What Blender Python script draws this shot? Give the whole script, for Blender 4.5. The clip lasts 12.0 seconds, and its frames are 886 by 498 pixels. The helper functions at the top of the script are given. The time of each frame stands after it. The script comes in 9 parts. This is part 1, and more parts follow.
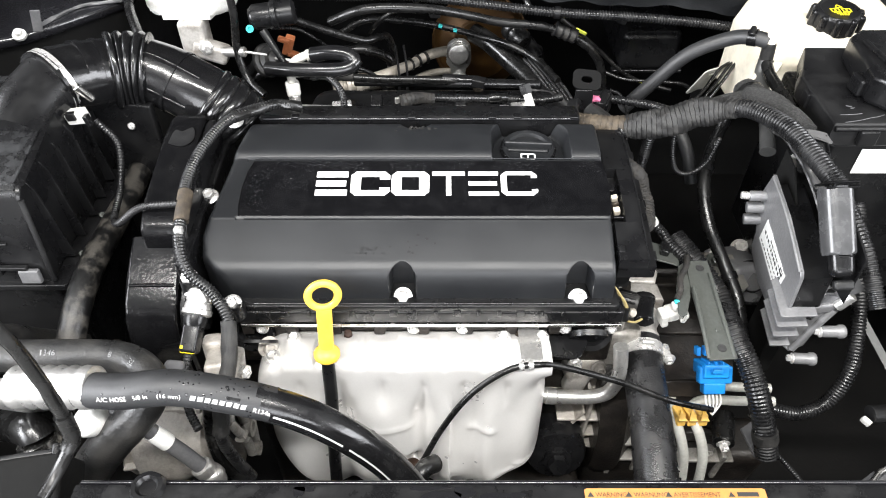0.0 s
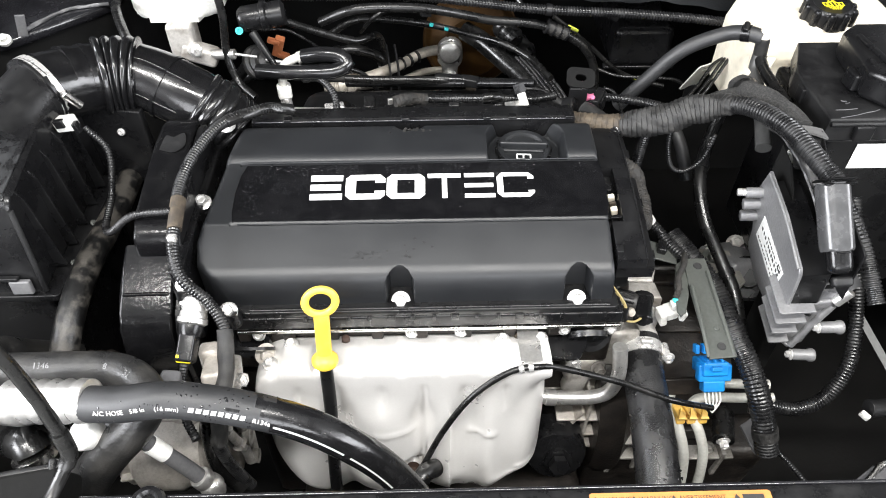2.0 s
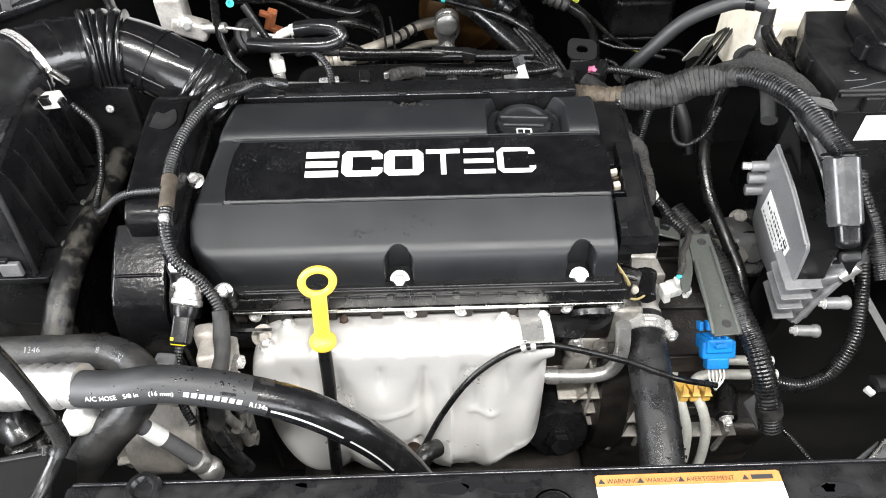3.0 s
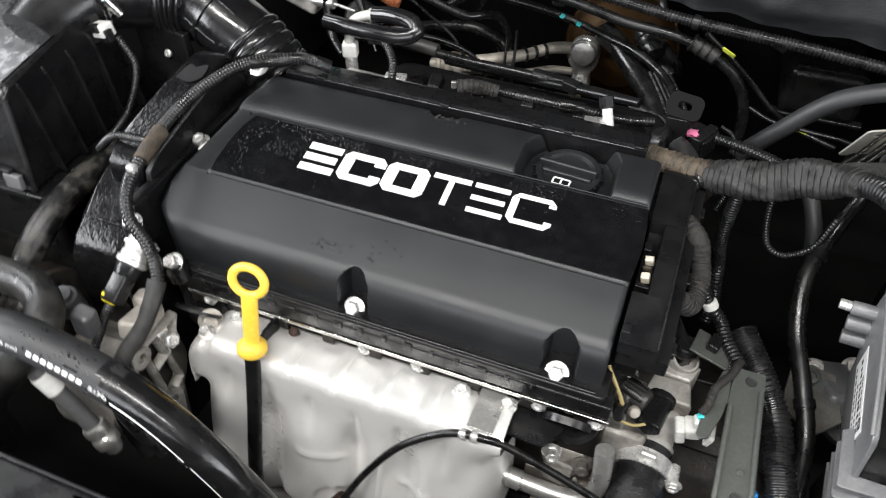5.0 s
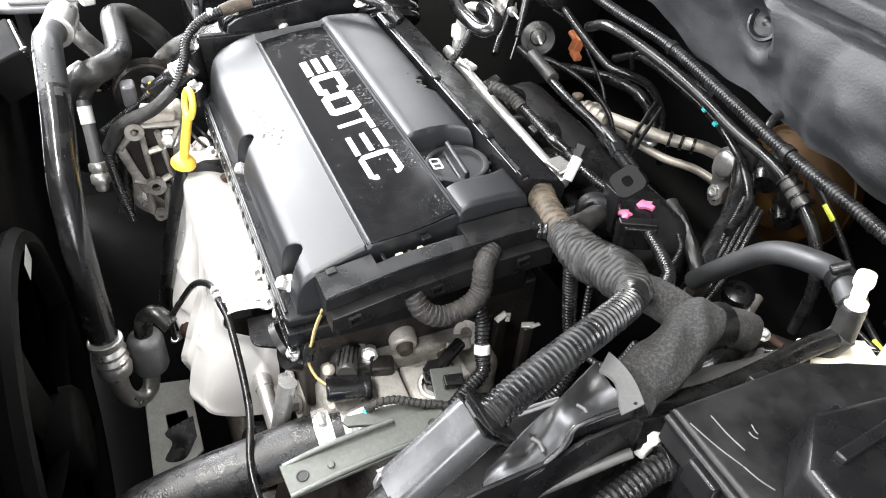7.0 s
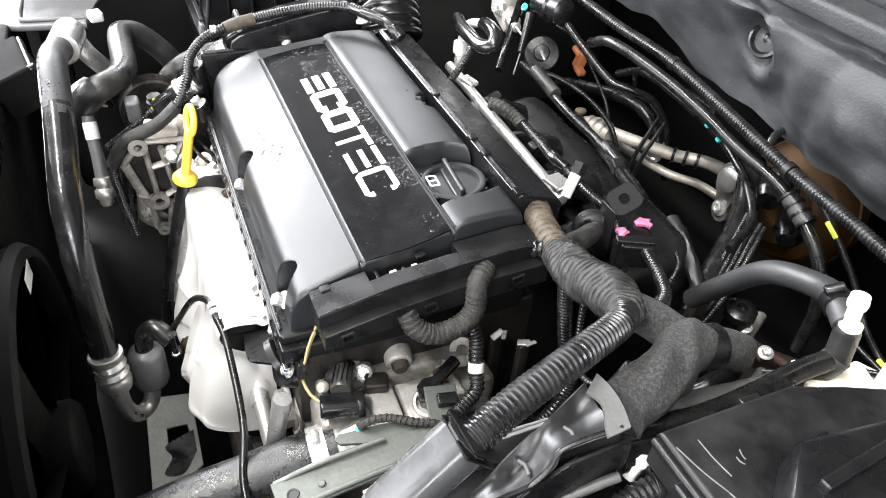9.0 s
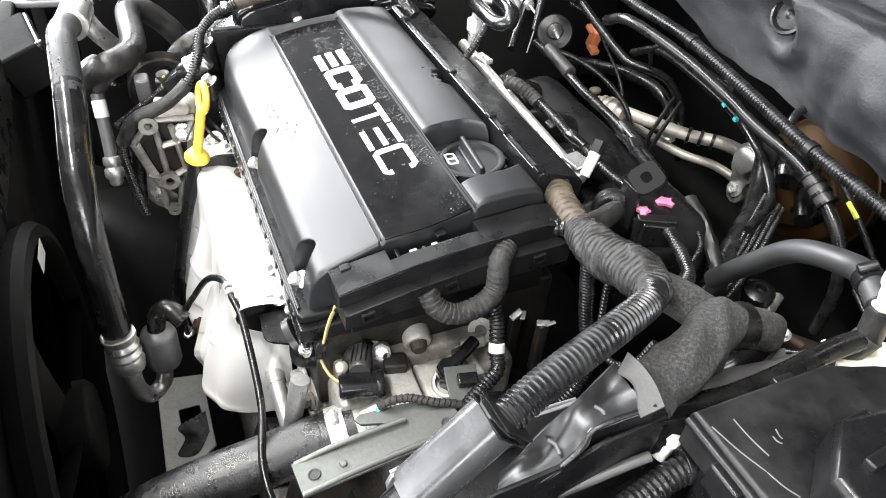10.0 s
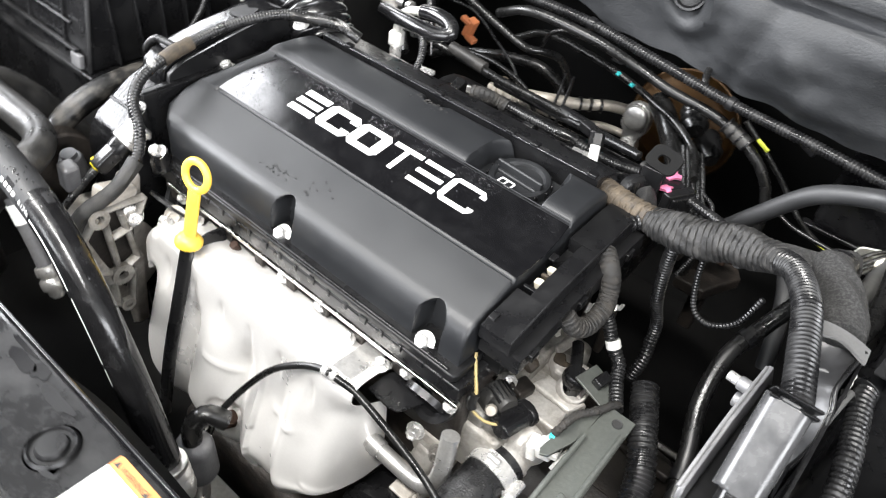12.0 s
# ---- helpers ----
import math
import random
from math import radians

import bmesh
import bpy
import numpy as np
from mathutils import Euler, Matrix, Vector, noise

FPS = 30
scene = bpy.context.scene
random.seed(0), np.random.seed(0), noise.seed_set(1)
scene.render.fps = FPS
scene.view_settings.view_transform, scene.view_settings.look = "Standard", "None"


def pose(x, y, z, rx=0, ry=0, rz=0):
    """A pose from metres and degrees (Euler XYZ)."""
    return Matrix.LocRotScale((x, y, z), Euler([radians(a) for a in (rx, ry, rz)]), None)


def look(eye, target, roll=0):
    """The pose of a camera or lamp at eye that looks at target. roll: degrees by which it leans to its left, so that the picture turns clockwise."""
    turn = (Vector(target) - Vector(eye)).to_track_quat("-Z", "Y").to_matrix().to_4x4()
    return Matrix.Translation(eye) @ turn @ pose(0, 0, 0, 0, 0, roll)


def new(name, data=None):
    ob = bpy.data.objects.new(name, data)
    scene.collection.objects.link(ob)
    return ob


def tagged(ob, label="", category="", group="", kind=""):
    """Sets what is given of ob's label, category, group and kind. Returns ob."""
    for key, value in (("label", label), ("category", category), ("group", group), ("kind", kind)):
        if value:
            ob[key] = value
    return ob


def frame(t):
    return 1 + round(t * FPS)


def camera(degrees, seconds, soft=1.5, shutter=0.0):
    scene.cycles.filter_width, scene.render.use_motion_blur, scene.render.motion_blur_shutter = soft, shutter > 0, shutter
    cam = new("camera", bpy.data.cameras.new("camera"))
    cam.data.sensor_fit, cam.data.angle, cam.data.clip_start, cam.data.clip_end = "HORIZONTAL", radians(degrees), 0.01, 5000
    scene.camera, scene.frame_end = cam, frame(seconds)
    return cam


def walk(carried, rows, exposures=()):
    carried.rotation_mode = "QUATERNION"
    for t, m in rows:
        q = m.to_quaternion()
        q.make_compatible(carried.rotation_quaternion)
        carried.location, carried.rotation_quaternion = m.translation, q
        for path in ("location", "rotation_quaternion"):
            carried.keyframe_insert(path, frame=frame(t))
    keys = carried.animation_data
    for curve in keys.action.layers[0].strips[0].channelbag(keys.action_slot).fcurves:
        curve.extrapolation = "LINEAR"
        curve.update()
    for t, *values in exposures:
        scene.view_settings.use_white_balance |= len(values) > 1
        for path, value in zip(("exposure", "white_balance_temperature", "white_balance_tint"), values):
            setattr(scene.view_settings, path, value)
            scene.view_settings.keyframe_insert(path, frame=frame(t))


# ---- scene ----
cam = camera(64.5, 12.0, soft=1.0, shutter=0.35)
METRES, EYE, TILT, LEAN, TURN = 1.16, 1.325, -45.0, 0.0, 0.0
ROWS = [
    (0.0, 0.0, 0.0, 0.0, 0.0, 0.0, -0.0),
    (0.5, -0.0009, 0.002, 0.0009, -0.92, -0.02, -0.38),
    (1.0, -0.0033, 0.0009, 0.0027, -0.78, 0.0, -0.32),
    (1.5, -0.0019, 0.0056, 0.0057, -1.25, -0.33, 0.39),
    (2.0, -0.005, 0.0052, 0.0063, -0.72, -0.36, 1.01),
    (2.5, -0.0065, 0.0122, 0.0058, -1.0, -1.2, 1.52),
    (4.5, 0.0249, 0.0821, 0.019, 4.03, -2.24, -3.48),
    (5.0, 0.1418, 0.1304, 0.0366, 15.33, -2.38, -14.81),
    (5.5, 0.2452, 0.152, 0.0087, 22.86, -2.06, -23.85),
    (6.0, 0.349, 0.1661, 0.0384, 30.78, -4.14, -31.46),
    (6.5, 0.4311, 0.2443, 0.1128, 48.81, -12.25, -39.37),
    (7.0, 0.479, 0.3057, 0.152, 55.46, -16.38, -44.41),
    (9.0, 0.4812, 0.3121, 0.1642, 57.05, -16.59, -44.31),
    (9.5, 0.478, 0.3119, 0.1542, 56.95, -17.96, -44.8),
    (10.0, 0.4733, 0.3102, 0.1504, 57.08, -17.88, -44.4),
    (10.5, 0.4726, 0.3068, 0.145, 57.55, -18.4, -44.79),
    (11.0, 0.4543, 0.2963, 0.1299, 55.27, -17.59, -46.31),
    (11.5, 0.3929, 0.2333, 0.0751, 42.13, -9.67, -40.76),
    (12.0, 0.2998, 0.1598, 0.0267, 26.27, -1.22, -32.79),
]
PATH = [(t, pose(0, 0, EYE, TILT, LEAN, TURN) @ pose(METRES * x, METRES * y, METRES * z, 90 + pitch, roll, yaw)) for t, x, y, z, yaw, pitch, roll in ROWS]
PATH.append((4.3, look((-0.009, 0.066, 1.292), (-0.009, 1.387, -0.210), -0.2)))
walk(cam, sorted(PATH, key=lambda row: row[0]), exposures=[(0.0, -0.54), (2.5, -0.54), (4.5, -1.05), (5.0, -1.2), (5.5, -0.95), (6.0, -0.66), (6.5, -0.2), (7.0, -0.04), (9.0, -0.03), (10.5, -0.01), (11.5, -0.1), (12.0, -0.22)])

# ---------------------------------------------------------------- room light
world = bpy.data.worlds.new("garage_air")
world.use_nodes = True
world.node_tree.nodes["Background"].inputs["Color"].default_value = (0.62, 0.66, 0.72, 1)
world.node_tree.nodes["Background"].inputs["Strength"].default_value = 0.02
scene.world = world


def area_lamp(name, eye, target, size_x, size_y, watts, colour):
    data = bpy.data.lights.new(name, "AREA")
    data.shape, data.size, data.size_y, data.energy, data.color = "RECTANGLE", size_x, size_y, watts, colour
    ob = new(name, data)
    ob.matrix_world = look(eye, target)
    return ob


# unseen windows and doorway lit by lamps as daylight, the east one added as fill, as (wall, near end, far end, sill,
# head, watts)
OPENINGS = [("west", 1.18, 1.85, 2.5, 3.5, 80), ("west", -2.3, 0.3, 1.42, 2.88, 485), ("east", -1.7, 0.5, 1.2, 2.4, 190), ("south", -1.4, 1.8, 0.75, 2.25, 230)]
for side, a, b, low, high, watts in OPENINGS:
    mid, z = (a + b) / 2, (low + high) / 2
    eye = {"west": (-2.96, mid, z), "east": (2.96, mid, z), "south": (mid, -2.96, z)}[side]
    aim = {"west": (0.5, mid - 0.35 if mid > 0 else mid + 0.6, z - 0.5), "east": (0.0, 0.2, 0.9), "south": (0.1, 0.5, 0.8)}[side]
    area_lamp("unseen_opening_lamp", eye, aim, b - a, high - low, watts, (0.945, 0.96, 1.0))
for lamp_y, lamp_x in ((-0.9, -0.75), (-0.9, 0.95)):
    area_lamp("strip_lamp_light", (lamp_x, lamp_y, 3.66), (lamp_x, lamp_y, 0), 1.5, 0.16, 170, (1.0, 0.98, 0.95))


# ---------------------------------------------------------------- materials
def material(name, base, rough=0.5, metal=0.0, tint=None, amount=0.35, fine=220.0, coarse=18.0, bump=0.15, rough_var=0.12, coat=0.0, grain=None, spec=0.5, speckle=0.35, edge=(0.42, 0.72)):
    """A surface with fine grain and coarse blotches; tint is the colour of the blotches (dust, rust, film)."""
    m = bpy.data.materials.new(name)
    m.use_nodes = True
    tree = m.node_tree
    bsdf = tree.nodes["Principled BSDF"]
    coord = tree.nodes.new("ShaderNodeTexCoord")
    info = tree.nodes.new("ShaderNodeObjectInfo")
    shift = tree.nodes.new("ShaderNodeVectorMath")
    shift.operation = "MULTIPLY_ADD"
    shift.inputs[1].default_value = (1, 1, 1)
    spread = tree.nodes.new("ShaderNodeCombineXYZ")
    scale_up = tree.nodes.new("ShaderNodeMath")
    scale_up.operation, scale_up.inputs[1].default_value = "MULTIPLY", 7.0
    tree.links.new(info.outputs["Random"], scale_up.inputs[0])
    for k in range(3):
        tree.links.new(scale_up.outputs[0], spread.inputs[k])
    tree.links.new(coord.outputs["Object"], shift.inputs[0])
    tree.links.new(spread.outputs[0], shift.inputs[2])
    source = shift.outputs[0]
    if grain:
        mapping = tree.nodes.new("ShaderNodeMapping")
        mapping.inputs["Scale"].default_value = grain
        tree.links.new(source, mapping.inputs["Vector"])
        source = mapping.outputs[0]
    n1, n2 = tree.nodes.new("ShaderNodeTexNoise"), tree.nodes.new("ShaderNodeTexNoise")
    n1.inputs["Scale"].default_value, n1.inputs["Detail"].default_value = fine, 3
    n2.inputs["Scale"].default_value, n2.inputs["Detail"].default_value, n2.inputs["Roughness"].default_value = coarse, 5, 0.62
    for n in (n1, n2):
        tree.links.new(source, n.inputs["Vector"])
    ramp = tree.nodes.new("ShaderNodeMapRange")
    ramp.inputs["From Min"].default_value, ramp.inputs["From Max"].default_value = edge
    tree.links.new(n2.outputs["Fac"], ramp.inputs["Value"])
    fac = tree.nodes.new("ShaderNodeMath")
    fac.operation, fac.inputs[1].default_value = "MULTIPLY", amount
    tree.links.new(ramp.outputs[0], fac.inputs[0])
    mix = tree.nodes.new("ShaderNodeMix")
    mix.data_type = "RGBA"
    mix.inputs["A"].default_value = (*base, 1)
    mix.inputs["B"].default_value = (*(tint or [min(1, c * 1.7 + 0.012) for c in base]), 1)
    tree.links.new(fac.outputs[0], mix.inputs["Factor"])
    grainy = tree.nodes.new("ShaderNodeMix")
    grainy.data_type, grainy.blend_type = "RGBA", "MULTIPLY"
    grainy.inputs["Factor"].default_value = speckle
    tree.links.new(mix.outputs["Result"], grainy.inputs["A"])
    tree.links.new(n1.outputs["Fac"], grainy.inputs["B"])
    lift = tree.nodes.new("ShaderNodeMix")
    lift.data_type, lift.blend_type = "RGBA", "MULTIPLY"
    lift.inputs["Factor"].default_value = 1.0
    lift.inputs["B"].default_value = (1.2, 1.2, 1.2, 1)
    tree.links.new(grainy.outputs["Result"], lift.inputs["A"])
    tree.links.new(lift.outputs["Result"], bsdf.inputs["Base Color"])
    rr = tree.nodes.new("ShaderNodeMapRange")
    rr.inputs["From Min"].default_value, rr.inputs["From Max"].default_value = 0.3, 0.7
    rr.inputs["To Min"].default_value, rr.inputs["To Max"].default_value = max(0.03, rough - rough_var), min(1, rough + rough_var)
    tree.links.new(n2.outputs["Fac"], rr.inputs["Value"])
    tree.links.new(rr.outputs[0], bsdf.inputs["Roughness"])
    bsdf.inputs["Metallic"].default_value = metal
    bsdf.inputs["Specular IOR Level"].default_value = spec
    bsdf.inputs["Coat Weight"].default_value = coat
    bsdf.inputs["Coat Roughness"].default_value = 0.12
    if bump:
        b = tree.nodes.new("ShaderNodeBump")
        b.inputs["Strength"].default_value, b.inputs["Distance"].default_value = bump, 0.001
        tree.links.new(n1.outputs["Fac"], b.inputs["Height"])
        tree.links.new(b.outputs[0], bsdf.inputs["Normal"])
    return m


COVER = material("satin_black_plastic", (0.0095, 0.0102, 0.0115), 0.44, tint=(0.02, 0.021, 0.022), amount=0.3, fine=1400, coarse=14, bump=0.1, rough_var=0.05)
PLATE = material("gloss_black_plate", (0.004, 0.004, 0.0045), 0.13, amount=0.2, fine=700, coarse=60, bump=0.015, rough_var=0.04, spec=0.24)
PLASTIC = material("black_plastic", (0.006, 0.006, 0.0065), 0.3, tint=(0.015, 0.015, 0.015), amount=0.35, fine=600, coarse=30, bump=0.1, rough_var=0.14, spec=0.38)
DUSTHOSEMAT = material("dust_streaked_rubber", (0.006, 0.006, 0.006), 0.4, tint=(0.06, 0.055, 0.048), amount=0.85, fine=420, coarse=38, bump=0.3, rough_var=0.2, edge=(0.5, 0.6))
WETDUST = material("dusty_plastic_with_water_film", (0.006, 0.006, 0.0065), 0.3, tint=(0.016, 0.0165, 0.0175), amount=0.9, fine=420, coarse=75, bump=0.25, rough_var=0.22, spec=0.45, edge=(0.46, 0.56))
DUSTY = material("dusty_black_plastic", (0.006, 0.006, 0.0065), 0.4, tint=(0.032, 0.032, 0.032), amount=0.5, fine=420, coarse=16, bump=0.2, rough_var=0.24, spec=0.35)
DAMP = material("damp_black_plastic", (0.007, 0.007, 0.0075), 0.3, tint=(0.024, 0.024, 0.024), amount=0.6, fine=500, coarse=40, bump=0.15, rough_var=0.22, spec=0.25)
RUBBER = material("black_rubber", (0.0055, 0.0055, 0.0055), 0.28, tint=(0.02, 0.0195, 0.019), amount=0.4, fine=300, coarse=50, bump=0.12, rough_var=0.14)
GREYRUBBER = material("worn_grey_rubber", (0.018, 0.018, 0.018), 0.4, tint=(0.06, 0.056, 0.05), amount=0.5, fine=420, coarse=40, bump=0.35, rough_var=0.18)
HOSE = material("wet_rubber_hose", (0.006, 0.006, 0.0065), 0.17, tint=(0.02, 0.02, 0.02), amount=0.3, fine=300, coarse=60, bump=0.12, rough_var=0.12)
ACHOSE = material("damp_grey_hose", (0.009, 0.009, 0.0095), 0.3, tint=(0.03, 0.03, 0.031), amount=0.6, fine=650, coarse=45, bump=0.5, rough_var=0.2)
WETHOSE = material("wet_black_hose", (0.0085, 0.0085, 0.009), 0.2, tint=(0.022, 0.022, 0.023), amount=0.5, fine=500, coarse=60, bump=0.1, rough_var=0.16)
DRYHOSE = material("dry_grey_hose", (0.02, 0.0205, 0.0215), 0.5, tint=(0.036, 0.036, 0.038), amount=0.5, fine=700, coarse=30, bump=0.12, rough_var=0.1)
SLEEVE = material("woven_grey_sleeve", (0.016, 0.016, 0.016), 0.8, tint=(0.1, 0.098, 0.095), amount=0.9, fine=1400, coarse=520, bump=2.2)
CONDUIT = material("corrugated_conduit", (0.008, 0.008, 0.0085), 0.3, tint=(0.03, 0.03, 0.03), amount=0.5, fine=400, coarse=60, bump=0.05, rough_var=0.2)
TAPE = material("grey_cloth_tape", (0.012, 0.012, 0.012), 0.52, tint=(0.05, 0.048, 0.045), amount=0.7, fine=1500, coarse=110, bump=0.7)
# Browner, darker copy of TAPE with the branch's shadow put into its colour.
BRANCHTAPE = material("dark_and_shaded_tape", (0.014, 0.0135, 0.013), 0.7, tint=(0.05, 0.043, 0.035), amount=0.7, fine=1200, coarse=90, bump=0.8)
OLDTAPE = material("oil_stained_tape", (0.035, 0.027, 0.019), 0.7, tint=(0.13, 0.1, 0.065), amount=0.7, fine=700, coarse=80, bump=0.8)
FOAM = material("firewall_insulation", (0.018, 0.0192, 0.021), 0.62, tint=(0.038, 0.04, 0.043), amount=0.7, fine=420, coarse=13, bump=0.6)
SHIELD = material("aluminised_heat_shield", (0.77, 0.755, 0.735), 0.31, 0.45, tint=(0.62, 0.6, 0.56), amount=0.12, fine=500, coarse=9, bump=0.02, rough_var=0.05, speckle=0.08)
CAST = material("cast_aluminium", (0.55, 0.53, 0.5), 0.5, 0.35, tint=(0.14, 0.11, 0.08), amount=0.75, fine=420, coarse=40, bump=0.5)
TAUPECAST = material("grimy_taupe_casting", (0.5, 0.47, 0.43), 0.5, 0.3, tint=(0.2, 0.17, 0.135), amount=0.7, fine=420, coarse=45, bump=0.5)
MODULECASE = material("pale_cast_module_case", (0.19, 0.19, 0.195), 0.42, 0.3, tint=(0.28, 0.28, 0.275), amount=0.5, fine=350, coarse=30, bump=0.3)
DULLCAST = material("dull_cast_alloy", (0.2, 0.19, 0.175), 0.5, 0.35, tint=(0.05, 0.042, 0.035), amount=0.8, fine=420, coarse=35, bump=0.5)
DULLRIB = material("dirty_cast_alloy", (0.34, 0.325, 0.3), 0.5, 0.35, tint=(0.09, 0.078, 0.062), amount=0.85, fine=420, coarse=55, bump=0.5)
# Oily castings; the shade low in the bay is put into this dark colour.
DARKCAST = material("oily_shaded_casting", (0.017, 0.015, 0.0135), 0.45, 0.3, tint=(0.055, 0.043, 0.035), amount=0.6, fine=300, coarse=40, bump=0.6)
ALU = material("bare_aluminium", (0.72, 0.71, 0.69), 0.35, 0.85, tint=(0.4, 0.38, 0.35), amount=0.5, fine=300, coarse=60, bump=0.2)
STEEL = material("bright_steel", (0.75, 0.74, 0.72), 0.22, 1.0, tint=(0.4, 0.36, 0.3), amount=0.45, fine=300, coarse=80, bump=0.1)
BOLT = material("zinc_bolt", (0.85, 0.84, 0.82), 0.3, 0.7, tint=(0.5, 0.48, 0.45), amount=0.4, fine=300, coarse=120, bump=0.1)
ZINC = material("olive_zinc_bracket", (0.108, 0.115, 0.106), 0.45, 0.45, tint=(0.08, 0.085, 0.072), amount=0.6, fine=300, coarse=30, bump=0.15)
GREYCASE = material("grey_module_case", (0.115, 0.115, 0.12), 0.42, 0.2, tint=(0.2, 0.2, 0.2), amount=0.5, fine=350, coarse=30, bump=0.3)
YELLOW = material("yellow_plastic", (0.88, 0.56, 0.06), 0.4, amount=0.2, tint=(0.9, 0.64, 0.16), fine=300, coarse=40, bump=0.05)
BLUE = material("blue_plastic", (0.01, 0.22, 0.62), 0.4, amount=0.3, tint=(0.01, 0.1, 0.35), fine=300, coarse=60, bump=0.05)
WHITE = material("white_plastic", (0.72, 0.72, 0.69), 0.4, amount=0.4, tint=(0.48, 0.45, 0.4), fine=300, coarse=90, bump=0.1)
PAPER = material("white_sticker", (0.8, 0.8, 0.78), 0.5, amount=0.3, tint=(0.65, 0.62, 0.58), fine=200, coarse=30, bump=0.02)
ORANGE_PAPER = material("orange_sticker_band", (0.45, 0.18, 0.045), 0.5, amount=0.3, tint=(0.55, 0.28, 0.1), fine=200, coarse=30, bump=0.02)
INK = material("black_ink", (0.02, 0.02, 0.02), 0.6, bump=0)
WHITEINK = material("white_print", (0.78, 0.78, 0.76), 0.5, amount=0.25, tint=(0.5, 0.5, 0.5), bump=0)
YELLOWINK = material("yellow_print", (0.85, 0.68, 0.02), 0.5, amount=0.2, bump=0)
CREAM = material("cream_translucent_plastic", (0.84, 0.78, 0.65), 0.4, tint=(0.66, 0.56, 0.4), amount=0.4, fine=120, coarse=10, bump=0.05)
GOLD = material("gold_passivated_steel", (0.12, 0.06, 0.017), 0.45, 0.4, tint=(0.07, 0.032, 0.012), amount=0.7, fine=300, coarse=25, bump=0.15)
RUST = material("rusty_steel", (0.04, 0.021, 0.014), 0.75, 0.2, tint=(0.09, 0.05, 0.03), amount=0.7, fine=300, coarse=60, bump=0.6)
AMBER = material("amber_plastic", (0.72, 0.43, 0.08), 0.4, amount=0.3, tint=(0.8, 0.6, 0.3), fine=300, coarse=80, bump=0.05)
STRAW = material("straw_yellow_wire", (0.3, 0.235, 0.1), 0.45, amount=0.3, bump=0)
LIPGREY = material("pale_grey_plastic", (0.12, 0.12, 0.12), 0.45, tint=(0.075, 0.075, 0.075), amount=0.4, fine=500, coarse=50, bump=0.04)
PALEPIPE = material("dull_pale_aluminium", (0.42, 0.39, 0.34), 0.5, 0.4, tint=(0.24, 0.2, 0.16), amount=0.6, fine=300, coarse=60, bump=0.2)
SPLASH = material("dried_splash", (0.007, 0.0072, 0.008), 0.38, tint=(0.014, 0.014, 0.015), amount=0.4, fine=900, coarse=60, bump=0.1)
HOSEGREY = material("pale_grey_hose", (0.045, 0.045, 0.044), 0.42, tint=(0.1, 0.098, 0.092), amount=0.5, fine=420, coarse=40, bump=0.15)
PINK = material("pink_plastic", (0.6, 0.16, 0.28), 0.4, bump=0)
ORANGE = material("orange_plastic", (0.5, 0.17, 0.07), 0.45, bump=0)
CYAN = material("turquoise_plastic", (0.05, 0.55, 0.55), 0.45, bump=0)
LIME = material("lime_tag", (0.72, 0.8, 0.08), 0.45, bump=0)
TUBEWHITE = material("coated_grey_tube", (0.5, 0.5, 0.46), 0.45, 0.1, tint=(0.35, 0.33, 0.3), amount=0.6, fine=300, coarse=50, bump=0.1)
# Near-black, rough and almost without gloss.
MATTBLACK = material("matt_black_panel", (0.006, 0.006, 0.006), 0.85, tint=(0.014, 0.014, 0.013), amount=0.5, fine=200, coarse=12, bump=0.3, spec=0.12)
GUIDE = material("smooth_charcoal_plastic", (0.022, 0.022, 0.023), 0.38, tint=(0.012, 0.012, 0.012), amount=0.6, fine=500, coarse=50, bump=0.06, rough_var=0.1)
WETCOVER = material("rain_wet_black_plastic", (0.0045, 0.0045, 0.005), 0.15, tint=(0.009, 0.009, 0.009), amount=0.4, fine=260, coarse=50, bump=0.35, rough_var=0.14, spec=0.24)
# Blacker than the plastic itself: deep shade low in the bay, put into colour.
DEEPBLACK = material("shade_black_plastic", (0.0028, 0.0027, 0.0026), 0.7, tint=(0.007, 0.0065, 0.006), amount=0.5, fine=200, coarse=14, bump=0.3, spec=0.15)
PLUG = material("grey_connector_plastic", (0.045, 0.0455, 0.047), 0.22, amount=0.35, fine=500, coarse=50, bump=0.04)
PAINT = material("black_car_paint", (0.01, 0.01, 0.012), 0.2, coat=0.6, amount=0.3, bump=0.02)
WALLPAINT = material("grey_wall_paint", (0.32, 0.32, 0.32), 0.8, amount=0.3, fine=60, coarse=2, bump=0.1)
CEILPAINT = material("off_white_ceiling_paint", (0.62, 0.62, 0.6), 0.85, tint=(0.5, 0.5, 0.48), amount=0.3, fine=60, coarse=2, bump=0.1)
DARKWALL = material("dark_wall_paint", (0.10, 0.10, 0.105), 0.8, amount=0.3, fine=60, coarse=2, bump=0.1)
CONCRETE = material("concrete_floor", (0.2, 0.2, 0.19), 0.7, tint=(0.13, 0.13, 0.125), amount=0.7, fine=120, coarse=3, bump=0.3)

glass = bpy.data.materials.new("water")
glass.use_nodes = True
gb = glass.node_tree.nodes["Principled BSDF"]
gb.inputs["Base Color"].default_value = (0.01, 0.01, 0.011, 1)
gb.inputs["Roughness"].default_value = 0.04
WATER = glass


# ---------------------------------------------------------------- builders
def thing(name, at, label, category, group="", kind=""):
    ob = new(name)
    ob.empty_display_size = 0.02
    ob.location = at
    return tagged(ob, label, category, group, kind)


